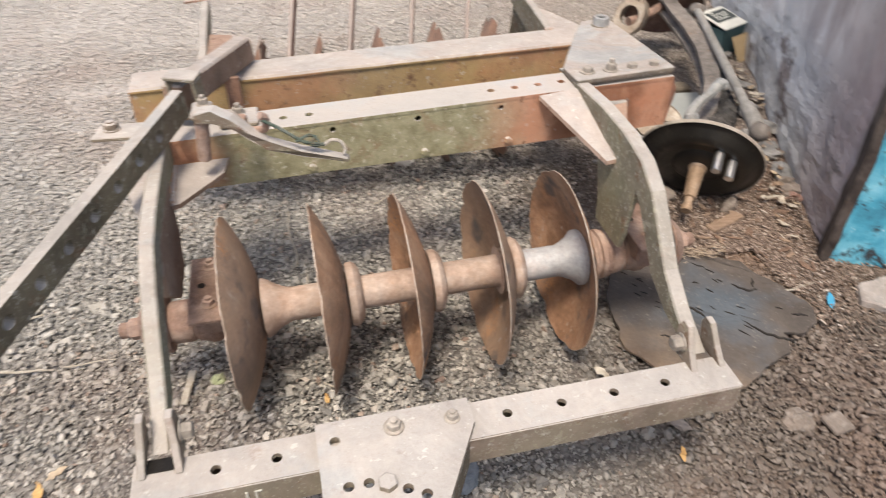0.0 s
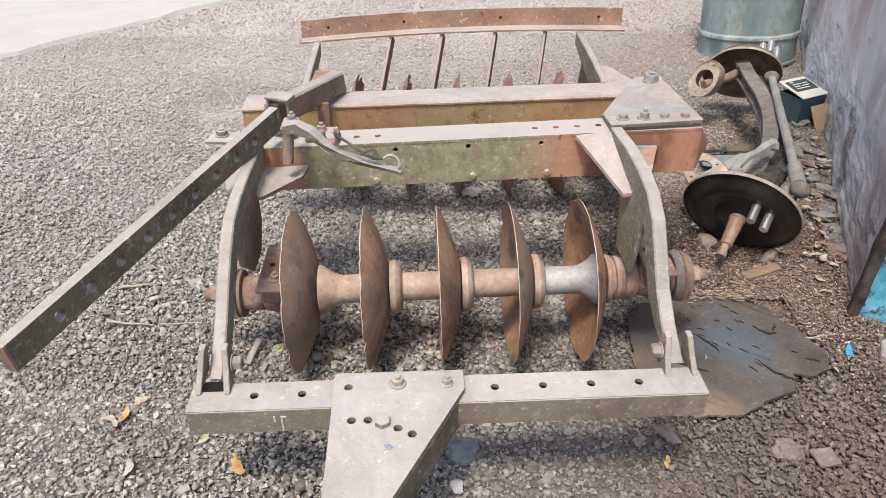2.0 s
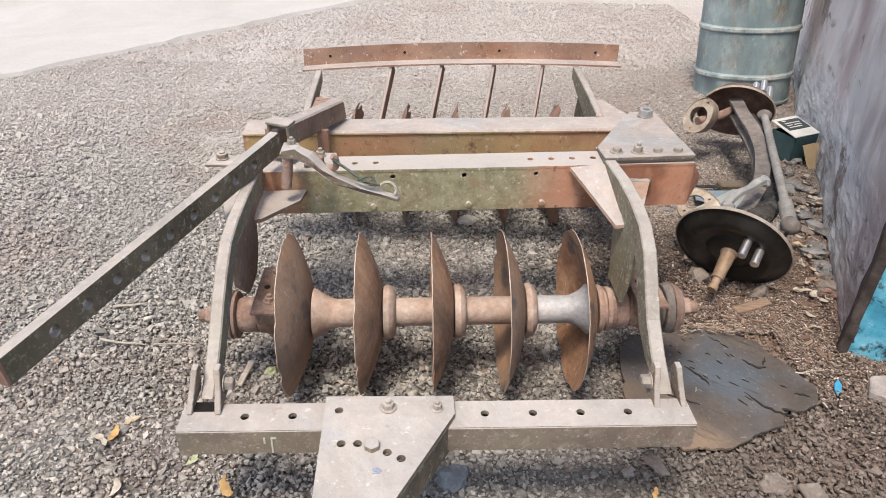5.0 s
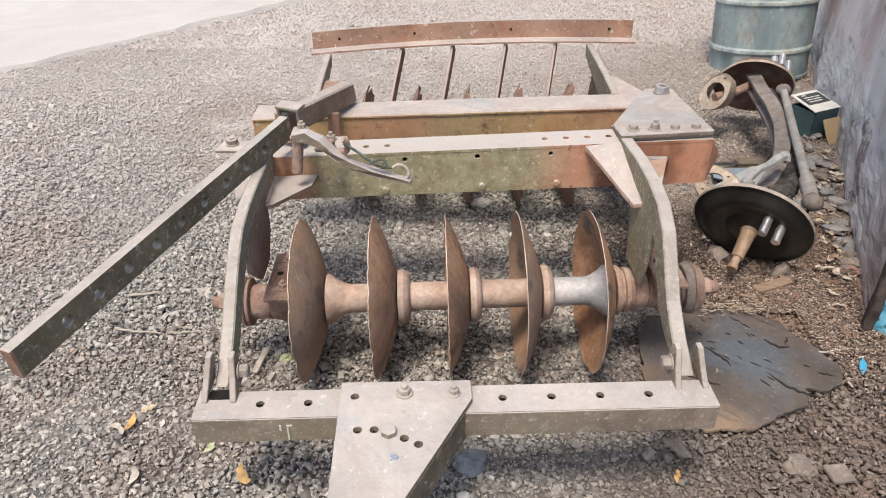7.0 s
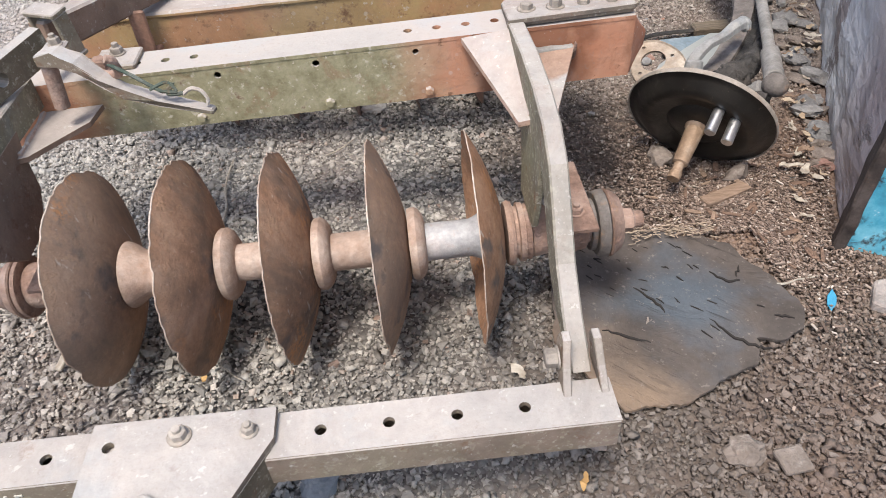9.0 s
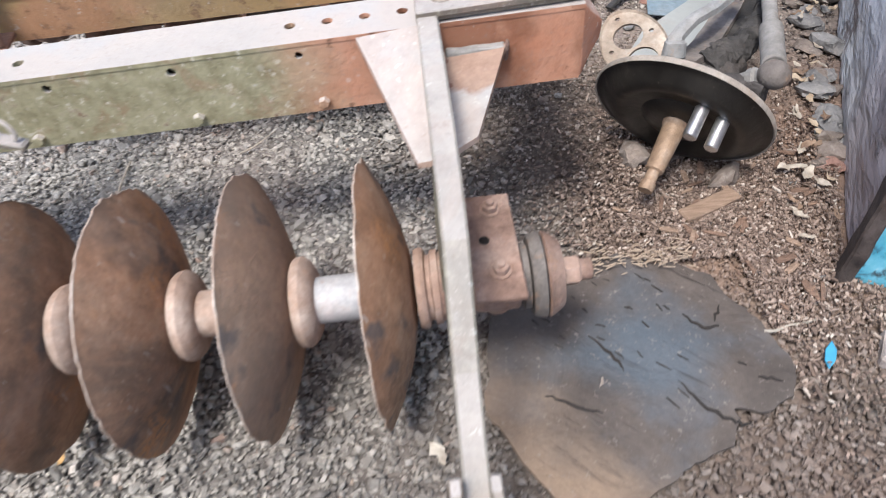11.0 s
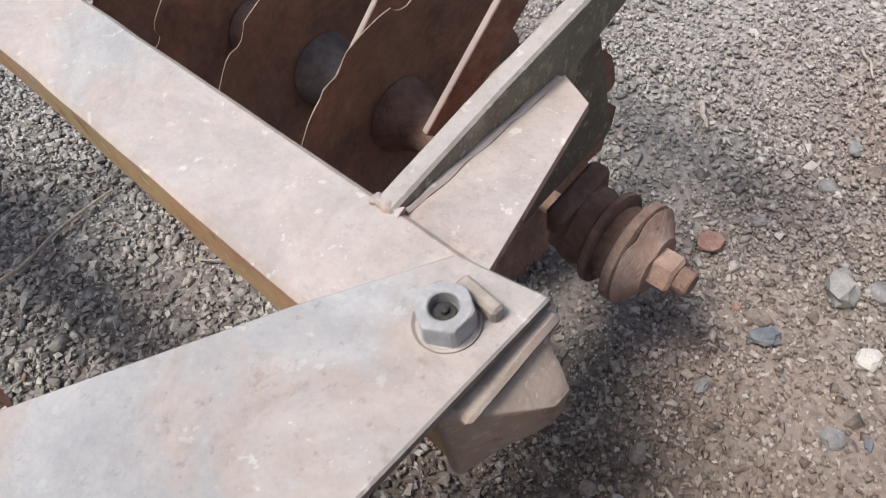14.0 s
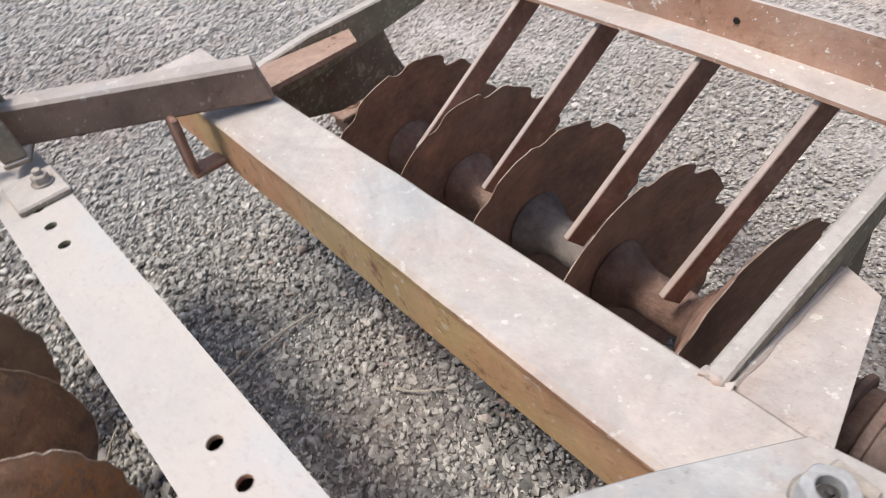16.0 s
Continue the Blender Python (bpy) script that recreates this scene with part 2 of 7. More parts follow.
M_BEAM = beam_material()
M_RIM = rusty("chipped_rust_edge", (0.26, 0.17, 0.125), (0.43, 0.335, 0.27), (0.62, 0.56, 0.50), 0.65, 0.5)
M_DISC = rusty("rusty_disc_steel", (0.20, 0.105, 0.062), (0.37, 0.205, 0.125), (0.47, 0.30, 0.20), 0.7, 0.35, 0.0, 0.45, 0.0, True)
M_DISC_DARK = rusty("dark_rust_disc_steel", (0.18, 0.115, 0.09), (0.28, 0.165, 0.12), (0.42, 0.228, 0.152), 0.6, 0.35, 0.0, 0.25)
M_EDGE = rusty("worn_bright_edge", (0.11, 0.075, 0.057), (0.21, 0.15, 0.115), (0.40, 0.33, 0.28), 0.6, 0.3)
M_TIE = rusty("grey_brown_rod_steel", (0.185, 0.175, 0.162), (0.27, 0.258, 0.242), (0.355, 0.345, 0.33), 0.65, 0.4, 0.1, 0.3)
M_SPOOL = rusty("worn_spool_steel", (0.31, 0.20, 0.148), (0.42, 0.312, 0.252), (0.51, 0.425, 0.372), 0.7, 0.5)
M_SPOOL_GREY = rusty("grey_spool_steel", (0.31, 0.30, 0.30), (0.41, 0.41, 0.42), (0.46, 0.41, 0.39), 0.6, 0.3, 0.15)
M_SCRAPER = rusty("red_rust_flat_bar", (0.15, 0.08, 0.055), (0.23, 0.125, 0.09), (0.33, 0.21, 0.16), 0.75, 0.4, 0.0, 0.3, 0.85)
M_RUST = rusty("rusty_casting", (0.15, 0.09, 0.067), (0.26, 0.167, 0.13), (0.39, 0.29, 0.24), 0.8, 0.8)
M_DARK_RUST = rusty("dark_red_rust_casting", (0.10, 0.060, 0.047), (0.165, 0.10, 0.078), (0.27, 0.19, 0.15), 0.85, 0.8)
M_RUST_PALE = rusty("pale_rusty_casting", (0.235, 0.142, 0.103), (0.35, 0.235, 0.185), (0.45, 0.352, 0.30), 0.8, 0.7)
M_BOLT = rusty("dusty_bolt_steel", (0.20, 0.17, 0.14), (0.34, 0.30, 0.26), (0.42, 0.38, 0.34), 0.7, 0.3, 0.1)
M_NUT = rusty("worn_grey_nut_steel", (0.24, 0.235, 0.23), (0.36, 0.37, 0.375), (0.44, 0.43, 0.42), 0.55, 0.4, 0.15, 0.35)
M_AXLE = rusty("greasy_axle_iron", (0.09, 0.079, 0.071), (0.165, 0.145, 0.132), (0.26, 0.235, 0.217), 0.75, 0.6)
M_BLACK = rusty("black_oily_steel", (0.008, 0.007, 0.006), (0.015, 0.013, 0.011), (0.032, 0.027, 0.023), 0.34, 0.25, 0.0, 0.0)
def plate_material():
    """Oily black pressing with thin brown dust dried on it in patches."""
    m = Mat("oily_black_pressing", 0.36, 0.0, 0.45)
    m.base(m.noise(14, 7, 0.65), [(0.35, (0.009, 0.008, 0.007)), (0.65, (0.022, 0.019, 0.016))])
    m.over((0.125, 0.105, 0.09), m.math("MULTIPLY", m.step(m.noise(7, 8, 0.7, dist=0.6), 0.50, 0.66), 0.42))
    m.over((0.16, 0.125, 0.10), m.math("MULTIPLY", m.step(m.noise(60, 6, 0.7), 0.62, 0.70), 0.4))
    m.bump(m.noise(30, 6), 0.4, 0.004)
    return m.done()


M_PLATE = plate_material()
M_GREASE = rusty("grey_black_grease", (0.016, 0.015, 0.014), (0.032, 0.030, 0.028), (0.065, 0.060, 0.055), 0.5, 0.5, 0.0, 0.03)
M_CRUST = rusty("dirt_crusted_iron", (0.028, 0.026, 0.025), (0.052, 0.049, 0.047), (0.115, 0.106, 0.10), 0.8, 1.0, 0.0, 0.06)
M_CHROME = rusty("bright_stud_steel", (0.55, 0.55, 0.55), (0.7, 0.7, 0.7), (0.75, 0.75, 0.74), 0.3, 0.1, 0.9)
M_BRASS = rusty("greased_spindle_steel", (0.17, 0.11, 0.07), (0.31, 0.215, 0.145), (0.46, 0.38, 0.31), 0.5, 0.4, 0.15)
M_WIRE_GREEN = rusty("green_cord", (0.03, 0.05, 0.04), (0.06, 0.085, 0.068), (0.26, 0.26, 0.23), 0.8, 0.2)
M_WIRE = rusty("pale_wire", (0.36, 0.31, 0.27), (0.48, 0.43, 0.38), (0.55, 0.5, 0.45), 0.6, 0.2)
M_SHEET = rusty("grey_sheet_metal", (0.205, 0.208, 0.20), (0.265, 0.266, 0.252), (0.34, 0.325, 0.295), 0.8, 0.2)


def gravel_material(name, ground):
    m = Mat(name, 0.95, 0.0, 0.15)
    if ground:
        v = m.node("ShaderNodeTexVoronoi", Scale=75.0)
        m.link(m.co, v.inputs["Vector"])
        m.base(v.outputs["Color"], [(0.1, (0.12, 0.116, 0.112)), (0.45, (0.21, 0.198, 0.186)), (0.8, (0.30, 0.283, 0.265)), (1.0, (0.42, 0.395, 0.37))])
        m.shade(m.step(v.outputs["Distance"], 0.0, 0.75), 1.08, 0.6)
        m.bump(m.math("SUBTRACT", 1.0, v.outputs["Distance"]), 0.9, 0.008).bump(m.noise(9, 5), 0.3, 0.02)
    else:
        m.base(m.island(), [(0.0, (0.155, 0.149, 0.139)), (0.20, (0.25, 0.238, 0.219)), (0.50, (0.355, 0.336, 0.306)), (0.80, (0.44, 0.416, 0.377)), (0.965, (0.52, 0.49, 0.447)), (0.985, (0.36, 0.285, 0.235)), (1.0, (0.30, 0.215, 0.175))])
        m.shade(m.noise(110, 6, 0.7), 0.6, 1.4)
        m.bump(m.noise(170, 5, 0.7), 0.7, 0.004)
    # bluish-green stone away from the shed, brown soil and litter towards it, paler dust further off
    wob = m.math("MULTIPLY", m.noise(2.2, 5), 0.9)
    cool = m.math("SUBTRACT", 1.0, m.step(m.math("ADD", m.axis("X"), wob), -0.6, 0.5))
    m.over((0.22, 0.25, 0.25), m.math("MULTIPLY", m.math("MULTIPLY", cool, m.step(m.axis("Y"), 0.1, 1.2)), 0.28))
    brown = m.math("MULTIPLY", m.step(m.math("ADD", m.axis("X"), wob), 0.70, 1.30), 0.66)
    brown = m.math("MULTIPLY", brown, m.math("MULTIPLY", m.step(m.math("ADD", m.axis("Y"), wob), -2.0, -0.2), m.math("SUBTRACT", 1.0, m.math("MULTIPLY", m.step(m.axis("X"), 2.2, 3.5), 0.6))))
    brown = m.math("MULTIPLY", brown, m.math("SUBTRACT", 1.0, m.math("MULTIPLY", m.step(m.axis("Y"), 0.75, 2.1), 0.88)))
    chips = m.island() if not ground else m.noise(60, 6, 0.7)
    m.over(m.ramp(chips, [(0.05, (0.098, 0.072, 0.058)), (0.5, (0.185, 0.141, 0.115)), (0.85, (0.275, 0.22, 0.185)), (1.0, (0.40, 0.355, 0.315))]), brown)
    tan = m.math("MULTIPLY", m.step(m.math("ADD", m.axis("X"), wob), 0.75, 1.25), m.math("MULTIPLY", m.step(m.axis("Y"), 0.9, 1.4), 0.7))
    tan = m.math("MULTIPLY", tan, m.math("SUBTRACT", 1.0, m.step(m.axis("Y"), 2.2, 3.2)))
    m.over(m.ramp(chips, [(0.05, (0.125, 0.106, 0.094)), (0.4, (0.245, 0.213, 0.19)), (0.75, (0.365, 0.328, 0.296)), (1.0, (0.56, 0.53, 0.495))]), m.math("MULTIPLY", tan, 0.78))
    soil = m.math("MULTIPLY", m.step(m.math("ADD", m.axis("X"), wob), 1.15, 1.5), m.step(m.math("ADD", m.axis("Y"), m.math("MULTIPLY", m.noise(3.0, 4), 0.4)), 0.45, 0.75))
    soil = m.math("MULTIPLY", soil, m.math("SUBTRACT", 0.7, m.math("MULTIPLY", m.step(m.axis("Y"), 0.9, 1.3), 0.5)))
    m.over(m.ramp(m.noise(45, 6, 0.7), [(0.3, (0.15, 0.094, 0.066)), (0.55, (0.27, 0.178, 0.128)), (0.75, (0.38, 0.285, 0.22))]), soil)
    # dark brown soil by the rear corner, the corner plate's shade painted in
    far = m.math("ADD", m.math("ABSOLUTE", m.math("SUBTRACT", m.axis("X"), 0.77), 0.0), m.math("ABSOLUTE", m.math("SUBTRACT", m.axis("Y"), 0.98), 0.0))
    shaded_soil = m.math("SUBTRACT", 1.0, m.step(m.math("ADD", far, m.math("MULTIPLY", m.noise(5, 6), 0.4)), 0.42, 0.70))
    m.over(m.ramp(chips, [(0.05, (0.075, 0.055, 0.043)), (0.5, (0.135, 0.101, 0.081)), (0.85, (0.205, 0.16, 0.132)), (1.0, (0.34, 0.29, 0.255))]), m.math("MULTIPLY", shaded_soil, 0.64))
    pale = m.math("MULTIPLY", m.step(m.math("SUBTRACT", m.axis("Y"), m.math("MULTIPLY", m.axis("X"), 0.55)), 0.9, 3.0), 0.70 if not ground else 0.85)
    dark = m.math("MULTIPLY", m.step(m.math("ADD", m.axis("X"), wob), 0.25, 0.95), m.math("SUBTRACT", 0.58, m.math("MULTIPLY", m.step(m.axis("Y"), 0.2, 0.6), 0.58)))
    m.over((0.105, 0.083, 0.070), dark)
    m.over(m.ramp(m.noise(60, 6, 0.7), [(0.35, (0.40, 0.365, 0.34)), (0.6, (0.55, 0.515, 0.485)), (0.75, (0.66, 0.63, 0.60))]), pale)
    m.over((0.28, 0.17, 0.13), m.math("MULTIPLY", m.step(m.noise(1.6, 5), 0.48, 0.68), 0.26))
    return m.done()


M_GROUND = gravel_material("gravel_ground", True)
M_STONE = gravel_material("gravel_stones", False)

# ---- building helpers ----
TILT = 0.045  # the frame leans, lower towards -x


def part(name, bm, material, parent, label="", smooth=False):
    me = bpy.data.meshes.new(name)
    bmesh.ops.recalc_face_normals(bm, faces=bm.faces)
    if smooth:
        for f in bm.faces:
            f.smooth = True
    bm.to_mesh(me)
    bm.free()
    me.materials.append(material)
    ob = new(name, me)
    ob.parent = parent
    if smooth:
        me.set_sharp_from_angle(angle=radians(38))
    if label:
        ob["label"] = label
    return ob


def thing(name, label, category, group="", kind="", at=(0, 0, 0)):
    ob = new(name)
    ob.empty_display_size = 0.1
    ob.location = at
    return tagged(ob, label, category, group, kind)


def single(name, bm, material, label, category, group="", kind="", smooth=False):
    ob = part(name, bm, material, None, "", smooth)
    return tagged(ob, label, category, group, kind)


def bevelled(bm, width, segments=1):
    if width:
        edges = [e for e in bm.edges if len(e.link_faces) == 2 and e.calc_face_angle(0) > 0.6]
        bmesh.ops.bevel(bm, geom=edges, offset=width, segments=segments, affect="EDGES", profile=0.6)
    return bm


def box(x0, x1, y0, y1, z0, z1, bev=0.003, bm=None):
    own = bmesh.new()
    vs = [own.verts.new((x, y, z)) for x in (x0, x1) for y in (y0, y1) for z in (z0, z1)]
    for q in ((0, 1, 3, 2), (4, 6, 7, 5), (0, 4, 5, 1), (2, 3, 7, 6), (0, 2, 6, 4), (1, 5, 7, 3)):
        own.faces.new([vs[i] for i in q])
    bmesh.ops.recalc_face_normals(own, faces=own.faces)
    bevelled(own, bev)
    return join(bm, own)


def join(bm, own):
    if bm is None:
        return own
    me = bpy.data.meshes.new("join")
    own.to_mesh(me)
    own.free()
    bm.from_mesh(me)
    bpy.data.meshes.remove(me)
    return bm


def moved(bm, m):
    bmesh.ops.transform(bm, matrix=m, verts=bm.verts)
    return bm


def sheared(bm, zx=TILT, yx=0.0):
    for v in bm.verts:
        v.co.z += zx * v.co.x
        v.co.y += yx * v.co.x
    return bm


def plate(outline, z0, z1, holes=(), bev=0.0, seg=14, bm=None):
    """A flat plate in xy with through holes (x, y, r)."""
    own = bmesh.new()
    loops = [[Vector((x, y, 0)) for x, y in outline]]
    for hx, hy, r in holes:
        loops.append([Vector((hx + r * math.cos(2 * math.pi * k / seg), hy + r * math.sin(2 * math.pi * k / seg), 0)) for k in range(seg)])
    rims = []
    edges = []
    for lp in loops:
        vs = [own.verts.new((p.x, p.y, z1)) for p in lp]
        rims.append(vs)
        edges += [own.edges.new((vs[i], vs[(i + 1) % len(vs)])) for i in range(len(vs))]
    bmesh.ops.triangle_fill(own, use_beauty=True, use_dissolve=False, edges=edges)
    low = {v: own.verts.new((v.co.x, v.co.y, z0)) for v in list(own.verts)}
    for f in list(own.faces):
        own.faces.new([low[v] for v in reversed(f.verts)])
    for vs in rims:
        for i in range(len(vs)):
            a, b = vs[i], vs[(i + 1) % len(vs)]
            own.faces.new((a, b, low[b], low[a]))
    bmesh.ops.recalc_face_normals(own, faces=own.faces)
    if bev and not holes:
        bevelled(own, bev)
    return join(bm, own)


def profile(points, x0, x1, bev=0.002, bm=None):
    """A flat bar or plate cut to an outline in (y, z), from x0 to x1."""
    own = bmesh.new()
    low = [own.verts.new((y, z, x0)) for y, z in points]
    top = [own.verts.new((y, z, x1)) for y, z in points]
    own.faces.new(low)
    own.faces.new(top)
    for i in range(len(points)):
        k = (i + 1) % len(points)
        own.faces.new((low[i], low[k], top[k], top[i]))
    for v in own.verts:
        v.co = Vector((v.co.z, v.co.x, v.co.y))
    bmesh.ops.recalc_face_normals(own, faces=own.faces)
    bevelled(own, bev)
    return join(bm, own)


def lathe(points, p0, p1, seg=28, bm=None, wobble=None):
    """A turned shape about the line p0-p1: points are (along, radius)."""
    own = bmesh.new()
    p0, p1 = Vector(p0), Vector(p1)
    turn = (p1 - p0).to_track_quat("Z", "Y").to_matrix()
    rings = []
    for a, r in points:
        ring = []
        for k in range(seg):
            w = 2 * math.pi * k / seg
            rr = r * (wobble(w, a) if wobble else 1.0)
            ring.append(own.verts.new(p0 + turn @ Vector((rr * math.cos(w), rr * math.sin(w), a))))
        rings.append(ring)
    for r0, r1 in zip(rings, rings[1:]):
        for k in range(seg):
            own.faces.new((r0[k], r0[(k + 1) % seg], r1[(k + 1) % seg], r1[k]))
    own.faces.new(list(reversed(rings[0])))
    own.faces.new(rings[-1])
    return join(bm, own)


def rod(p0, p1, r, seg=16, r1=None, bm=None, edge=0.15):
    h = (Vector(p1) - Vector(p0)).length
    r1 = r if r1 is None else r1
    e = min(r, r1) * edge
    return lathe([(0, r - e), (e, r), (h - e, r1), (h, r1 - e)], p0, p1, seg, bm)


def hexagon(at, axis, af, h, bm=None, bore=0.0, turn=0.0):
    """A hex head or nut: its seat at a point, along an axis, with a domed top."""
    at, axis = Vector(at), Vector(axis).normalized()
    q = axis.to_track_quat("Z", "Y").to_matrix()
    own = bmesh.new()
    rings = []
    rows = [(0, af / 2 / 0.866, 6), (h * 0.86, af / 2 / 0.866, 6), (h, af / 2 * 0.93, 6)]
    if bore:
        rows += [(h, bore, 6), (h * 0.35, bore * 0.98, 6)]
    for a, r, n in rows:
        rings.append([own.verts.new(at + q @ Vector((r * math.cos(math.pi * k / 3 + turn), r * math.sin(math.pi * k / 3 + turn), a))) for k in range(6)])
    for r0, r1 in zip(rings, rings[1:]):
        for k in range(6):
            own.faces.new((r0[k], r0[(k + 1) % 6], r1[(k + 1) % 6], r1[k]))
    own.faces.new(list(reversed(rings[0])))
    own.faces.new(rings[-1])
    return join(bm, own)


def bolt(at, parent, af=0.022, h=0.012, washer=0.0, stud=0.0, axis=(0, 0, 1), material=None, name="bolt", turn=0.3):
    """A bolt head or nut, with a washer under it and a stud's end above it."""
    at, axis = Vector(at), Vector(axis).normalized()
    bm = bmesh.new()
    lift = 0.0
    if washer:
        rod(at, at + axis * 0.003, washer, 20, bm=bm)
        lift = 0.003
    hexagon(at + axis * lift, axis, af, h, bm, turn=turn)
    if stud:
        rod(at + axis * (lift + h * 0.5), at + axis * (lift + h + stud), af * 0.30, 12, bm=bm)
    return part(name, bm, material or M_BOLT, parent)


def tube(points, r, seg=10, bm=None):
    """A bent rod along points, smoothed."""
    pts = [Vector(p) for p in points]
    fine = []
    for i in range(len(pts) - 1):
        a, b, c, d = pts[max(i - 1, 0)], pts[i], pts[i + 1], pts[min(i + 2, len(pts) - 1)]
        for k in range(6):
            t = k / 6
            fine.append(0.5 * ((2 * b) + (c - a) * t + (2 * a - 5 * b + 4 * c - d) * t * t + (3 * b - a - 3 * c + d) * t ** 3))
    fine.append(pts[-1])
    own = bmesh.new()
    rings = []
    for i, p in enumerate(fine):
        d = (fine[min(i + 1, len(fine) - 1)] - fine[max(i - 1, 0)]).normalized()
        q = d.to_track_quat("Z", "Y").to_matrix()
        rr = r(i / (len(fine) - 1)) if callable(r) else r
        rings.append([own.verts.new(p + q @ Vector((rr * math.cos(2 * math.pi * k / seg), rr * math.sin(2 * math.pi * k / seg), 0))) for k in range(seg)])
    for r0, r1 in zip(rings, rings[1:]):
        for k in range(seg):
            own.faces.new((r0[k], r0[(k + 1) % seg], r1[(k + 1) % seg], r1[k]))
    own.faces.new(list(reversed(rings[0])))
    own.faces.new(rings[-1])
    return join(bm, own)


def along(bm, p0, p1, up=(0, 0, 1)):
    """Lays a mesh built along +x from the origin onto the line p0-p1."""
    p0, p1 = Vector(p0), Vector(p1)
    x = (p1 - p0).normalized()
    y = Vector(up).cross(x).normalized()
    z = x.cross(y)
    m = Matrix((x, y, z)).transposed().to_4x4()
    m.translation = p0
    return moved(bm, m)


def sweep(section, path, up=(0, 0, 1), grow=None):
    """One mesh: an outline (across, height) carried along a path."""
    pts = [Vector(p) for p in path]
    own = bmesh.new()
    rings = []
    for i, p in enumerate(pts):
        x = (pts[min(i + 1, len(pts) - 1)] - pts[max(i - 1, 0)]).normalized()
        y = Vector(up).cross(x).normalized()
        z = x.cross(y)
        g = grow(i / (len(pts) - 1)) if grow else 1.0
        rings.append([own.verts.new(p + y * a * g + z * h * g) for a, h in section])
    n = len(section)
    for r0, r1 in zip(rings, rings[1:]):
        for k in range(n):
            own.faces.new((r0[k], r0[(k + 1) % n], r1[(k + 1) % n], r1[k]))
    own.faces.new(rings[0])
    own.faces.new(list(reversed(rings[-1])))
    return own


def smooth_path(points, n=8):
    pts = [Vector(p) for p in points]
    fine = []
    for i in range(len(pts) - 1):
        a, b, c, d = pts[max(i - 1, 0)], pts[i], pts[i + 1], pts[min(i + 2, len(pts) - 1)]
        for k in range(n):
            t = k / n
            fine.append(0.5 * ((2 * b) + (c - a) * t + (2 * a - 5 * b + 4 * c - d) * t * t + (3 * b - a - 3 * c + d) * t ** 3))
    return fine + [pts[-1]]


# ---- ground, road, shed ----
SHED = Vector((1.205, 0.525, 0))
SHED_A, SHED_B = Vector((0.405, 0.914, 0)).normalized(), Vector((0.914, -0.405, 0)).normalized()
ROAD_P, ROAD_D = Vector((-2.36, 2.88, 0)), Vector((0.655, 0.755, 0)).normalized()


def ground():
    bm = bmesh.new()
    near = [-1.9 + 0.05 * i for i in range(75)]
    xs = [-400, -120, -40, -15, -8, -5, -3.5, -2.6, -2.2] + near + [2.0, 2.3, 3, 5, 9, 18, 40, 120, 400]
    ys = [-400, -120, -40, -12, -5, -2.5, -1.6] + [-1.2 + 0.05 * i for i in range(80)] + [3.0, 3.4, 4, 5, 7, 10, 16, 40, 120, 400]
    rows = []
    for y in ys:
        row = []
        for x in xs:
            z = 0.010 * noise.noise((x * 1.6, y * 1.6, 0)) + 0.006 * noise.noise((x * 6, y * 6, 3)) if abs(x) < 3 and abs(y) < 4 else 0.0
            row.append(bm.verts.new((x, y, z - 0.006)))
        rows.append(row)
    for r0, r1 in zip(rows, rows[1:]):
        for a, b, c, d in zip(r0, r0[1:], r1[1:], r1):
            bm.faces.new((a, b, c, d))
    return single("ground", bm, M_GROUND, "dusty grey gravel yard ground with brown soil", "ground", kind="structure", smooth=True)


ground()


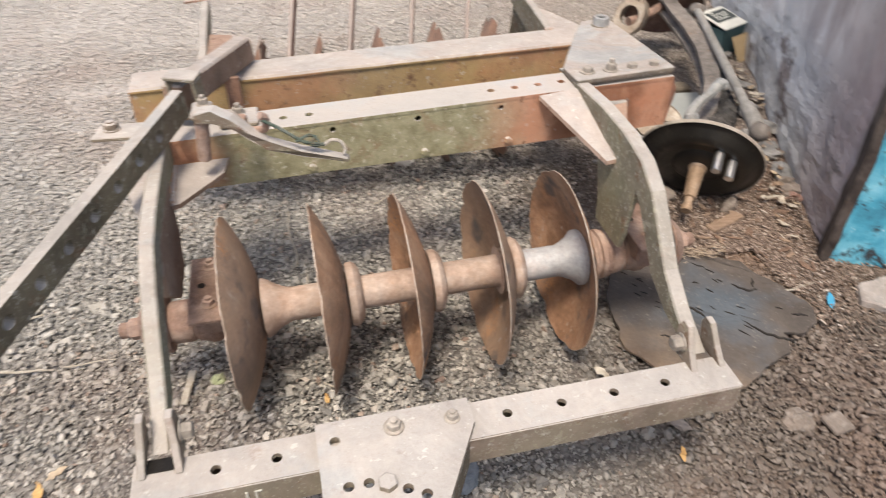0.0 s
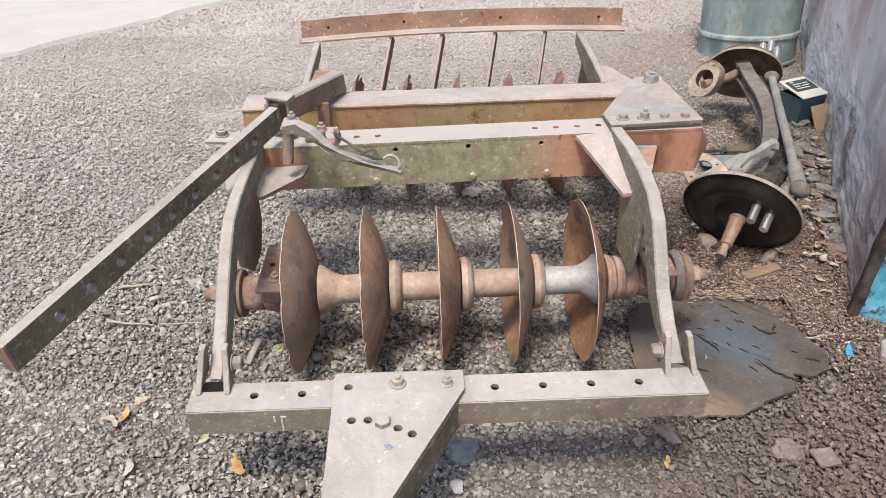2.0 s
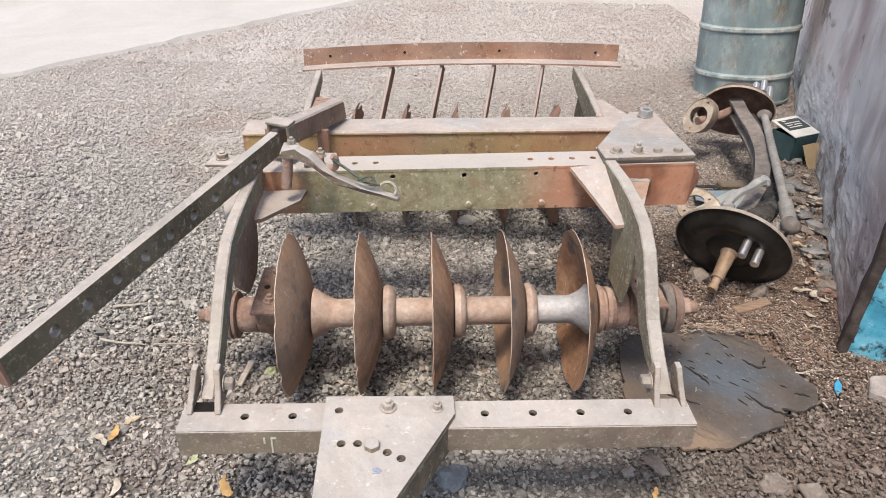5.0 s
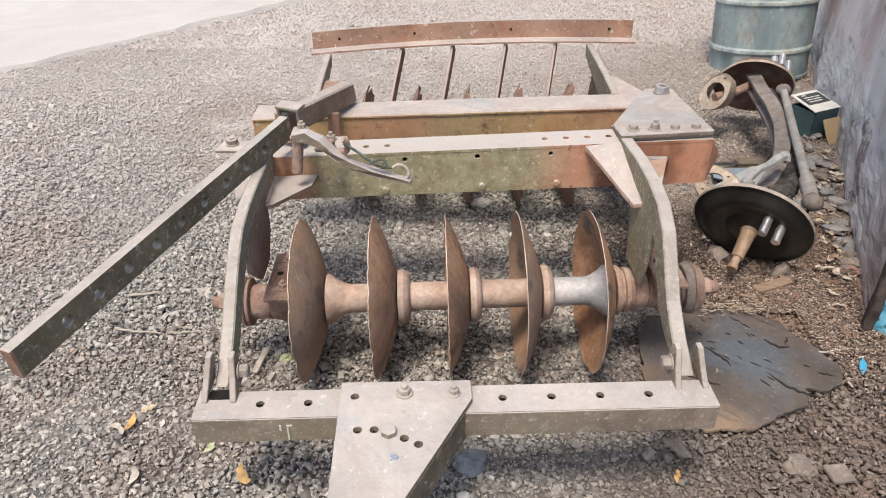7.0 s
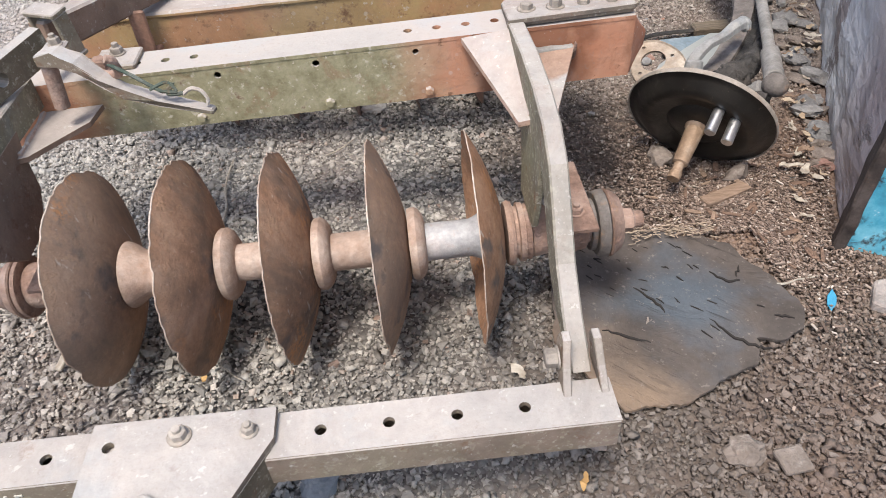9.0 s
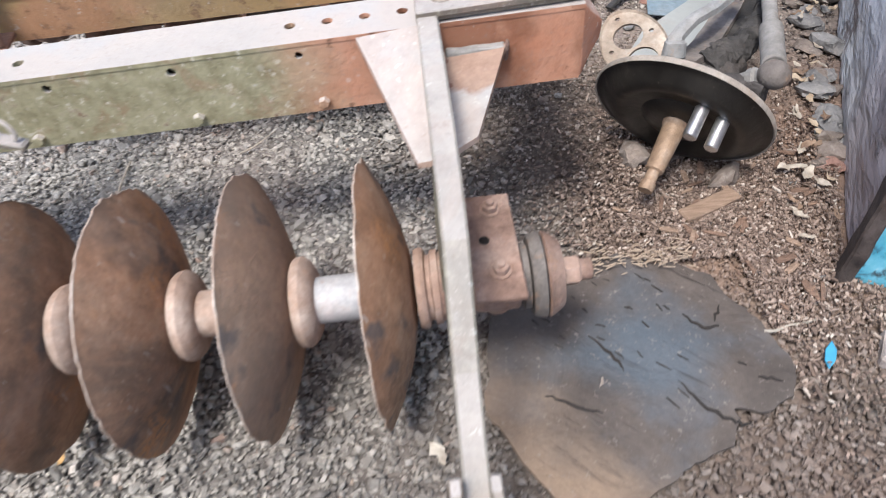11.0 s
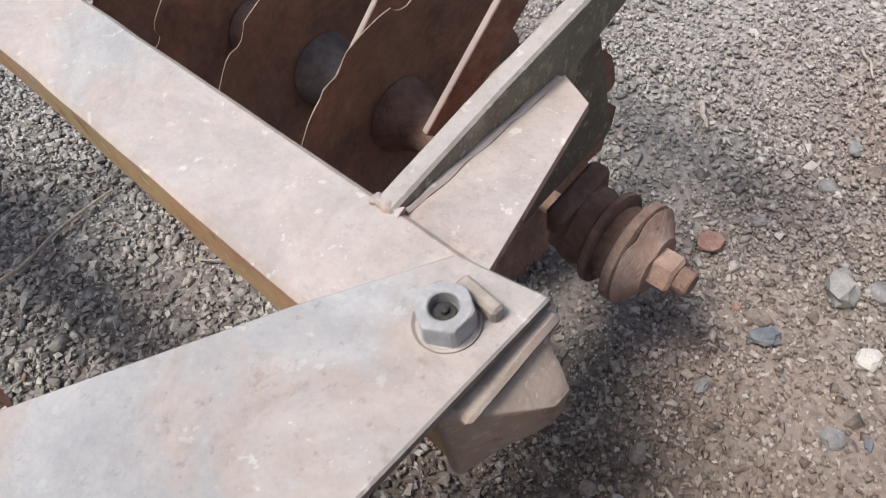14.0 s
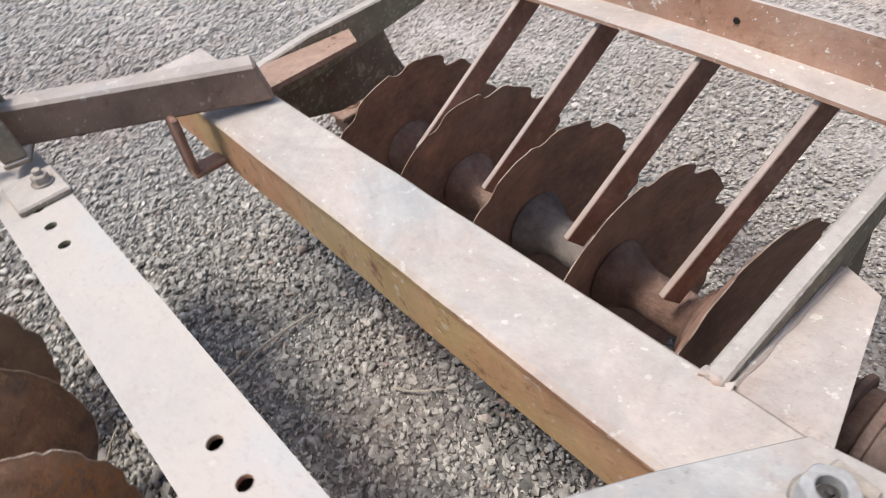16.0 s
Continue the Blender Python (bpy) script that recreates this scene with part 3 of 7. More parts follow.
def stones(count, x0, x1, y0, y1, size, seed, spread, fine=False):
    """Loose gravel as one mesh: small angular stones lying on the ground."""
    rng = np.random.default_rng(seed)
    cube = np.array([(x, y, z) for x in (-1, 1) for y in (-1, 1) for z in (-1, 1)]) * 0.62
    tri = np.array([(0, 1, 3), (0, 3, 2), (4, 6, 7), (4, 7, 5), (0, 4, 5), (0, 5, 1), (2, 3, 7), (2, 7, 6), (0, 2, 6), (0, 6, 4), (1, 5, 7), (1, 7, 3)])
    if fine:
        cube = np.array([(1, 0, 0), (-1, 0, 0), (0, 1, 0), (0, -1, 0), (0, 0, 1), (0, 0, -1)]) * 0.9
        tri = np.array([(0, 2, 4), (2, 1, 4), (1, 3, 4), (3, 0, 4), (2, 0, 5), (1, 2, 5), (3, 1, 5), (0, 3, 5)])
    corners = len(cube)
    px, py = rng.uniform(x0, x1, count), rng.uniform(y0, y1, count)
    # none inside the shed or on the road
    rel = np.stack([px - SHED.x, py - SHED.y], 1)
    ina = (rel @ np.array(SHED_B[:2]) > -0.01) & (rel @ np.array(SHED_A[:2]) > -0.01)
    onroad = ((px - ROAD_P.x) * -ROAD_D.y + (py - ROAD_P.y) * ROAD_D.x) > -0.02
    # thinned out where the soil is trodden bare beside the harrow's rear corner
    bare = np.clip((px - 0.60) / 0.25, 0, 1) * np.clip((py - 0.85) / 0.2, 0, 1) * np.clip((2.0 - py) / 0.4, 0, 1)
    keep = ~(ina | onroad) & (rng.random(count) > 0.45 * bare)
    px, py = px[keep], py[keep]
    n = len(px)
    # finer and sunk into the soil towards the shed
    soil = np.clip((px - 0.45) / 0.3, 0, 1) * (py > 0.45) * np.clip((2.1 - py) / 0.5, 0, 1)
    trodden = np.clip((py - 1.3) / 0.6, 0, 1) * np.clip((px + 3.0 - (py < 2.45) * 1.2) / 1.2, 0, 1)
    trodden = trodden * (1 - 0.85 * soil)
    s = size * np.exp(rng.normal(0, spread, n)) * (1 - 0.32 * soil) * (1 - 0.20 * trodden)
    shape = (cube[None] + rng.uniform(-0.38, 0.38, (n, corners, 3))) * (s[:, None, None] * np.stack([rng.uniform(0.75, 1.3, n), rng.uniform(0.6, 1.0, n), rng.uniform(0.5, 0.9, n)], 1)[:, None])
    a, b = rng.uniform(0, 2 * np.pi, n), rng.normal(0, 0.6, n)
    ca, sa, cb, sb = np.cos(a)[:, None], np.sin(a)[:, None], np.cos(b)[:, None], np.sin(b)[:, None]
    x, y, z = shape[..., 0], shape[..., 1], shape[..., 2]
    y, z = y * cb - z * sb, y * sb + z * cb
    x, y = x * ca - y * sa, x * sa + y * ca
    v = np.stack([x + px[:, None], y + py[:, None], z + (s * (0.15 - 0.04 * soil - 0.05 * trodden))[:, None] + rng.uniform(-0.003, 0.003, n)[:, None]], -1).reshape(-1, 3)
    f = (tri[None] + corners * np.arange(n)[:, None, None]).reshape(-1)
    me = bpy.data.meshes.new("gravel")
    me.vertices.add(len(v))
    me.vertices.foreach_set("co", v.ravel())
    me.loops.add(len(f))
    me.loops.foreach_set("vertex_index", f)
    me.polygons.add(len(f) // 3)
    me.polygons.foreach_set("loop_start", np.arange(0, len(f), 3))
    me.update(calc_edges=True)
    me.validate()
    if fine:
        me.shade_flat()
    else:
        # about half of the stones are worn round, the rest broken with sharp faces
        worn = np.repeat(rng.random(n) < 0.55, len(tri))
        me.polygons.foreach_set("use_smooth", worn)
    me.materials.append(M_STONE)
    return tagged(new("gravel", me), "loose grey crushed stone gravel lying on the yard", "gravel", kind="stuff")


stones(74000, -1.9, 1.75, -0.25, 2.5, 0.0056, 1, 0.36)
stones(100000, -1.4, 1.6, -0.25, 2.3, 0.0040, 4, 0.38, True)
stones(30000, 0.62, 1.35, 0.95, 2.6, 0.0034, 6, 0.42, True)
stones(9000, 0.66, 1.30, 1.15, 1.85, 0.0052, 7, 0.40)
stones(60000, -3.2, 2.2, 2.35, 5.2, 0.0066, 2, 0.36, True)
stones(42000, -2.4, 1.9, 2.2, 3.3, 0.0052, 8, 0.38, True)
stones(18000, -3.2, -1.88, 0.6, 2.5, 0.0062, 3, 0.34)


def slab_material():
    m = Mat("pale_concrete", 0.9)
    m.base(m.noise(1.1, 9, 0.65, None, 0.6), [(0.3, (0.38, 0.36, 0.34)), (0.6, (0.46, 0.445, 0.425)), (0.75, (0.52, 0.505, 0.485))])
    m.shade(m.noise(50, 6), 0.85, 1.1)
    m.bump(m.noise(90, 6), 0.3, 0.004)
    return m.done()


def road():
    bm = bmesh.new()
    side = Vector((-ROAD_D.y, ROAD_D.x, 0))
    rng = random.Random(4)
    edge = [ROAD_P + ROAD_D * s + side * rng.uniform(-0.03, 0.03) for s in [-60, -20, -8, -4] + [-3 + 0.15 * i for i in range(70)] + [9, 14, 30, 60]]
    top = [bm.verts.new((p.x, p.y, 0.018)) for p in edge]
    low = [bm.verts.new((p.x - side.x * 0.03, p.y - side.y * 0.03, -0.02)) for p in edge]
    far = [bm.verts.new((p.x + side.x * 60, p.y + side.y * 60, 0.018)) for p in edge]
    for i in range(len(edge) - 1):
        bm.faces.new((top[i], top[i + 1], far[i + 1], far[i]))
        bm.faces.new((low[i], low[i + 1], top[i + 1], top[i]))
    return single("road", bm, slab_material(), "pale worn concrete road slab beside the gravel", "road", kind="structure")


road()


M_RUST_DARK = rusty("dark_flaking_rust", (0.03, 0.024, 0.022), (0.06, 0.046, 0.041), (0.13, 0.105, 0.095), 0.8, 0.6, 0.0, 0.12)


def shed_material():
    m = Mat("weathered_sheet_paint", 0.5, 0.0, 0.45)
    m.base(m.noise(1.8, 6, 0.5, (1, 1, 0.7), 0.2), [(0.30, (0.45, 0.445, 0.475)), (0.46, (0.62, 0.585, 0.59)), (0.56, (0.47, 0.39, 0.395)), (0.66, (0.34, 0.27, 0.27)), (0.78, (0.58, 0.56, 0.58))])
    m.over((0.60, 0.58, 0.59), m.math("MULTIPLY", m.step(m.noise(3, 6, 0.55, (1, 1, 0.7), 0.2), 0.52, 0.72), 0.6))
    m.over((0.20, 0.13, 0.125), m.math("MULTIPLY", m.step(m.noise(2.4, 7, 0.6, (1, 1, 0.6), 0.3), 0.50, 0.66), 0.7))
    m.over((0.07, 0.045, 0.04), m.math("MULTIPLY", m.step(m.noise(9, 7, 0.68, (0.8, 0.40, 0.8), 0.4), 0.60, 0.67), 0.6))
    low = m.math("SUBTRACT", 1.0, m.step(m.math("ADD", m.axis("Z"), m.math("MULTIPLY", m.noise(9, 6), 0.25)), 0.30, 0.52))
    m.over(m.ramp(m.noise(14, 6, 0.6, (0.7, 0.30, 1)), [(0.32, (0.36, 0.372, 0.40)), (0.52, (0.56, 0.575, 0.60)), (0.75, (0.70, 0.71, 0.715))]), m.math("MULTIPLY", low, 0.94))
    # paint scraped off in tall ragged patches, pale scratches between them
    m.over((0.115, 0.075, 0.07), m.math("MULTIPLY", m.step(m.noise(5, 8, 0.68, (0.8, 0.5, 0.6), 0.5), 0.59, 0.62), 0.75))
    m.over((0.66, 0.67, 0.69), m.math("MULTIPLY", m.step(m.noise(11, 7, 0.65, (0.8, 0.35, 0.8), 0.3), 0.61, 0.66), 0.5))
    m.over((0.60, 0.60, 0.60), m.math("MULTIPLY", m.spots(70, 0.14), m.math("MULTIPLY", m.step(m.noise(5, 4), 0.48, 0.6), 0.5)))
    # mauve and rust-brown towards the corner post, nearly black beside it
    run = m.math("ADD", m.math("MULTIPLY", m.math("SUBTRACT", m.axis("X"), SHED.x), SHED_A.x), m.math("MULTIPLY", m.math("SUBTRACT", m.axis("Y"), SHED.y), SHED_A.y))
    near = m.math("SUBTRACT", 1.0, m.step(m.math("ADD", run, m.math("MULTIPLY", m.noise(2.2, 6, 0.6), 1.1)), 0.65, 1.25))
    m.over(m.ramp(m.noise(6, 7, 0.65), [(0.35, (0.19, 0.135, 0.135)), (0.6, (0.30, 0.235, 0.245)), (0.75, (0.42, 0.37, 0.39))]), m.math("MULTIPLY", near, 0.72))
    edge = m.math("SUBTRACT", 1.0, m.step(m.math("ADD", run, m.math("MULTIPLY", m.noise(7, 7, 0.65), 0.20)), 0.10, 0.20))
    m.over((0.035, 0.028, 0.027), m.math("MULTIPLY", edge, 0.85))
    crust = m.math("MULTIPLY", m.step(m.noise(16, 6, 0.6, (0.8, 0.4, 1)), 0.56, 0.64), m.math("MULTIPLY", low, m.step(m.noise(5, 4), 0.46, 0.58)))
    m.over((0.08, 0.078, 0.085), m.math("MULTIPLY", crust, 0.55))
    m.bump(crust, 0.8, 0.012).bump(m.math("MULTIPLY", m.noise(13, 4, 0.55, (0.8, 0.45, 1)), low), 0.9, 0.04)
    m.bump(m.noise(14, 3, 0.5), 0.22, 0.010).bump(m.noise(3.5, 3, 0.5), 0.4, 0.03)
    return m.done()


def blue_material():
    m = Mat("peeling_blue_paint", 0.65, 0.0, 0.4)
    m.base(m.noise(7, 9, 0.7), [(0.3, (0.03, 0.15, 0.22)), (0.48, (0.06, 0.33, 0.47)), (0.64, (0.18, 0.50, 0.63)), (0.78, (0.48, 0.68, 0.74))])
    m.over((0.035, 0.035, 0.04), m.step(m.noise(16, 9, 0.7, dist=0.5), 0.54, 0.62))
    m.over((0.6, 0.68, 0.7), m.math("MULTIPLY", m.step(m.noise(28, 5), 0.66, 0.7), 0.7))
    m.bump(m.noise(40, 6), 0.4, 0.005)
    return m.done()


def shed():
    """A sheet-metal kiosk: one weathered side, a dark corner post and a peeling blue front."""
    hut = thing("shed", "weathered sheet-metal shed with peeling blue paint standing on gravel", "shed")
    a, b = SHED_A, SHED_B

    def panel(name, origin, way, length, height, thick, outward, mat, label, wave, low=0.0, swell=0.0, rough=0.0):
        bm = bmesh.new()
        nx, nz = max(2, int(length / (0.025 if rough else 0.06))), 48 if rough else 24
        grid = []
        for i in range(nx + 1):
            col = []
            for k in range(nz + 1):
                s, z = length * i / nx, low + (height - low) * (k / nz) ** 1.5
                out = swell * min(1.0, max(0.0, (s - 1.6) / 0.5)) + rough * max(0.0, 1 - z / 0.35) * (noise.noise((s * 7, z * 9, 8)) + 0.4 * noise.noise((s * 17, z * 17, 3))) + wave * noise.noise((s * 2.1, z * 2.4, 5)) + 0.4 * wave * noise.noise((s * 9, z * 9, 1))
                col.append(bm.verts.new(origin + way * s + outward * out + Vector((0, 0, z))))
            grid.append(col)
        for c0, c1 in zip(grid, grid[1:]):
            for k in range(nz):
                bm.faces.new((c0[k], c1[k], c1[k + 1], c0[k + 1]))
        geo = bmesh.ops.extrude_face_region(bm, geom=bm.faces[:])
        bmesh.ops.translate(bm, vec=outward * -thick, verts=[g for g in geo["geom"] if isinstance(g, bmesh.types.BMVert)])
        return part(name, bm, mat, hut, label, True)

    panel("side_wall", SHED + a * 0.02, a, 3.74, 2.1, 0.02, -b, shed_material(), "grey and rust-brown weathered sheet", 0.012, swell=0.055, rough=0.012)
    panel("front_wall", SHED + b * 0.004 - a * 0.005, b, 1.6, 2.1, 0.02, -a, blue_material(), "peeling turquoise blue paint", 0.010)
    panel("end_wall", SHED + a * 0.02 + b * 1.66, a, 3.74, 2.1, 0.02, b, M_SHEET, "", 0.0)
    panel("back_wall", SHED + a * 3.78, b, 1.6, 2.1, 0.02, a, M_SHEET, "", 0.0)
    bm = bmesh.new()
    box(-0.016, 0.012, -0.030, 0.016, -0.02, 2.1, 0.004, bm)
    bmesh.ops.subdivide_edges(bm, edges=[e for e in bm.edges if e.calc_length() > 1.0], cuts=60)
    for v in bm.verts:
        v.co += noise.noise_vector(v.co * 9) * 0.006 + noise.noise_vector(v.co * 30) * 0.003
    moved(bm, Matrix.Translation(SHED - b * 0.014 - a * 0.010) @ Matrix.Rotation(math.atan2(a.y, a.x) + math.pi / 2, 4, "Z"))
    part("corner_post", bm, M_RUST_DARK, hut, "dark rusty angle-iron post")
    bm = plate([tuple((SHED + a * p + b * q)[:2]) for p, q in ((-0.1, -0.12), (3.86, -0.12), (3.86, 1.7), (-0.1, 1.7))], 2.1, 2.13)
    part("roof", bm, M_SHEET, hut)
    return hut


shed()


# ---- the disc harrow ----
harrow = thing("disc_harrow", "old dusty steel offset disc harrow parked on gravel", "disc harrow")
TOP = 0.494  # top of the front beam at x = 0
TOP_R = 0.472  # and of the rear beam
F_SLOPE, R_SLOPE = -0.022, -0.050


def front_bar():
    """The low front bar: a box bar with a row of holes in its top wall."""
    holes = [(0.088 + 0.0953 * k, 0.0, 0.0085) for k in range(4)] + [(-0.38 + 0.092 * k, 0.0, 0.0085) for k in range(2)]
    bm = plate([(-0.503, -0.037), (0.502, -0.037), (0.502, 0.035), (-0.503, 0.035)], 0.277, 0.286, holes)
    box(-0.503, 0.502, -0.0385, -0.028, 0.224, 0.2852, 0.002, bm)
    box(-0.503, 0.502, 0.026, 0.035, 0.224, 0.2775, 0.002, bm)
    box(-0.503, 0.502, -0.028, 0.026, 0.222, 0.228, 0.0, bm)
    bar = part("front_bar", sheared(bm, 0.008), M_BAR, harrow, "dusty beige bar with bolt holes")
    pale = Mat("pale_scratch_paint", 0.8).over((0.52, 0.50, 0.44), 1.0).done()
    for x0, x1, z0, z1 in ((-0.340, -0.336, 0.250, 0.266), (-0.326, -0.3225, 0.226, 0.266), (-0.3225, -0.315, 0.262, 0.266)):
        part("scratch", box(x0, x1, -0.0400, -0.037, z0, z1, 0.0005), pale, bar, "pale scratched paint mark")
    return bar


front_bar()


def lugs(x):
    """A pair of upright lugs with a cross bolt, holding the foot of an arm."""
    inner = -1 if x > 0 else 1
    for s in (-1, 1):
        cx = x + s * 0.0275
        bm = profile([(0.004, 0.284), (0.078, 0.284), (0.086, 0.335), (0.076, 0.353), (0.060, 0.352), (0.036, 0.318)], cx - 0.006, cx + 0.006, 0.0015)
        for v in bm.verts:
            v.co.x -= s * 0.006 * max(0.0, (v.co.z - 0.29) / 0.06)
        part("lug", bm, M_BAR, harrow)
    part("slot", box(x - 0.0205, x + 0.0205, 0.014, 0.0365, 0.2835, 0.2868, 0.0), M_BLACK, harrow, "dark slot at the foot of the arm")
    p = Vector((x + inner * 0.0320, 0.060, 0.315))
    b = bolt(p, harrow, 0.025, 0.017, 0.018, 0.0, (inner, 0, 0.0), M_BOLT, "cross_bolt")


lugs(-0.461)
lugs(0.464)


def hitch_plate():
    """The big bolted plate that carries on towards the tractor, with a rib below."""
    holes = [(-0.197, -0.003, 0.0085), (-0.186, -0.088, 0.0085), (-0.156, -0.088, 0.0085), (-0.101, -0.110, 0.0085), (-0.0755, -0.1245, 0.0085)]
    bm = plate([(-0.225, 0.036), (0.027, 0.036), (0.027, -0.014), (-0.175, -0.375), (-0.225, -0.375)], 0.2885, 0.3005, holes)
    p = part("hitch_plate", bm, M_BAR, harrow, "pale dusty triangular plate with holes")
    bm = plate([(0.012, -0.036), (0.022, -0.024), (-0.172, -0.370), (-0.186, -0.370)], 0.215, 0.289)
    part("side_rib", bm, M_DARKBAR, harrow)
    bm = plate([(-0.223, -0.0375), (-0.213, -0.0375), (-0.213, -0.370), (-0.223, -0.370)], 0.215, 0.289)
    part("side_rib", bm, M_DARKBAR, harrow)
    bolt((-0.102, 0.003, 0.3005), p, 0.021, 0.012, 0.017, 0.006, turn=0.1)
    bolt((-0.007, 0.000, 0.3005), p, 0.017, 0.011, 0.013, 0.005, turn=0.4)
    bolt((-0.129, -0.097, 0.3005), p, 0.026, 0.012, 0, 0, turn=0.5, material=M_BAR)
    bolt((-0.189, -0.278, 0.3005), p, 0.022, 0.012, 0.016, 0.004, turn=0.2, material=M_RUST)
    m = Mat("blue_paint_mark", 0.8).over((0.24, 0.27, 0.35), 1.0)
    spot = bmesh.new()
    rng = random.Random(3)
    for k in range(7):
        rod((-0.118 + rng.uniform(-0.008, 0.008), -0.153 + rng.uniform(-0.006, 0.006), 0.3004), (-0.118 + rng.uniform(-0.008, 0.008), -0.153 + rng.uniform(-0.007, 0.007), 0.3012), rng.uniform(0.0012, 0.0032), 8, bm=spot)
    part("paint_mark", spot, m.done(), p, "faded blue paint spot")


hitch_plate()

ARM_R = [(0.70, 0.528), (0.55, 0.538), (0.44, 0.534), (0.355, 0.517), (0.295, 0.482), (0.245, 0.430), (0.19, 0.372), (0.125, 0.328), (0.046, 0.288)]
ARM_L = [(0.70, 0.497), (0.50, 0.503), (0.40, 0.500), (0.320, 0.487), (0.262, 0.455), (0.205, 0.412), (0.145, 0.358), (0.10, 0.324), (0.040, 0.288)]


M_HANGER = painted("brown_plate_paint", (0.20, 0.13, 0.095), (0.28, 0.19, 0.14), 0.75, 0.3, 0.0, 0.0, 0.12, None, 0.12)


def lean(bm, side):
    """The right-hand arm leans out a little above the front bar."""
    if side > 0:
        for v in bm.verts:
            v.co.x += 0.006 * max(0.0, min(1.0, (v.co.z - 0.30) / 0.17))
    return bm


def arm(x, outer, side):
    """A curved flat bar on edge, from the beam down to the front bar, with the bearing hanger behind it."""
    n = len(outer)
    inner = []
    for i, (y, z) in enumerate(outer):
        a, b = outer[max(i - 1, 0)], outer[min(i + 1, n - 1)]
        d = Vector((b[0] - a[0], b[1] - a[1])).normalized()
        w = 0.066 - 0.016 * i / n
        inner.append((y - d.y * w, z + d.x * w))
    inner[-1] = (0.100, 0.2885)
    inner[-2] = (0.155, 0.288 + 0.010)
    half = 0.0135 if side < 0 else 0.0155
    bm = profile(outer + inner[::-1], x - half, x + half, 0.003)
    lean(bm, side)
    part("arm", bm, M_ARM, harrow, "curved flat steel arm with worn green paint")
    dz = outer[2][1] - 0.53
    if side > 0:
        rim = [(0.60, 0.49), (0.37, 0.49), (0.352, 0.44), (0.362, 0.33), (0.37, 0.290), (0.485, 0.290), (0.495, 0.34), (0.53, 0.42)]
    else:
        rim = [(0.575, 0.49 + dz), (0.36, 0.49 + dz), (0.33, 0.44 + dz), (0.332, 0.36), (0.415, 0.286), (0.505, 0.286), (0.556, 0.345), (0.562, 0.42)]
    bm = lean(profile(rim, x - side * 0.014, x - side * 0.002, 0.002), side)
    part("hanger_plate", bm, M_HANGER if x < 0 else M_ARM, harrow)


arm(-0.462, ARM_L, -1)
arm(0.466, ARM_R, 1)


def beam(name, material, x0, x1, y0, y1, TOP, height, slope, holes, face_holes, label):
    """A box beam: top wall with holes, side walls, open ends closed by a plug set in."""
    t = 0.007
    if holes:
        bm = plate([(x0, y0), (x1, y0), (x1, y1), (x0, y1)], TOP - t, TOP, holes)
        side = plate([(x0, TOP - height), (x1, TOP - height), (x1, TOP - t - 0.0002), (x0, TOP - t - 0.0002)], 0, t, face_holes)
        for v in side.verts:
            v.co = Vector((v.co.x, y0 + 0.001 + v.co.z, v.co.y))
        bm = join(bm, side)
        box(x0, x1, y1 - t - 0.001, y1 - 0.001, TOP - height, TOP - t - 0.0002, 0.0, bm)
        box(x0, x1, y0 + 0.001 + t, y1 - t - 0.001, TOP - height, TOP - height + t, 0.0, bm)
        box(x0 + 0.02, x0 + 0.026, y0 + t, y1 - t, TOP - height + t, TOP - t, 0.0, bm)
        box(x1 - 0.012, x1 - 0.006, y0 + t, y1 - t, TOP - height + t, TOP - t, 0.0, bm)
    else:
        n = 60
        path = [(x0 + (x1 - x0) * k / n, (y0 + y1) / 2, TOP) for k in range(n + 1)]
        h = (y1 - y0) / 2
        sec = [(-h + 0.006, 0), (h - 0.006, 0), (h, -0.006), (h, -height), (-h + 0.004, -height), (-h + 0.004, -0.013), (-h, -0.010), (-h, -0.005)]
        bm = sweep(sec, path)
        for v in bm.verts:
            v.co.y += 0.0022 * noise.noise((v.co.x * 9, v.co.z * 9, 4))
            v.co.z += 0.0015 * noise.noise((v.co.x * 11, v.co.y * 9, 1))
    return part(name, sheared(bm, TILT, slope), material, harrow, label)


fy = 0.694
f_holes = [(0.267 + 0.0567 * k, fy + 0.048, 0.0085) for k in range(4)] + [(-0.2095 + 0.0567 * k, fy + 0.046, 0.0085) for k in range(-1, 2)]
front_beam = beam("front_beam", M_BEAM, -0.545, 0.70, fy, fy + 0.093, TOP, 0.126, F_SLOPE, f_holes,
                  [(-0.106, TOP - 0.022, 0.007), (0.085, TOP - 0.022, 0.007), (0.278, TOP - 0.022, 0.006)], "box beam, olive green to red oxide, dusty on top")
for x in (-0.16, 0.10, 0.30):
    bolt((x, fy + 0.001 + F_SLOPE * x, TOP - 0.108 + TILT * x), front_beam, 0.016, 0.010, 0, 0, (0, -1, 0), M_BEAM)
ry = 1.016
rear_beam = beam("rear_beam", M_BEAM_YEL, -0.577, 0.705, ry, ry + 0.114, TOP_R, 0.097, R_SLOPE, [], [], "box beam with ochre orange paint, dusty on top")


def top_z(x, y=0.73):
    return TOP + TILT * x - 0.07 * (y - 0.73)


def on_frame(bm, lift=0.0):
    """Lays a mesh built about z = 0 onto the frame's top plane."""
    for v in bm.verts:
        v.co.z += top_z(v.co.x, v.co.y) + lift
    return bm


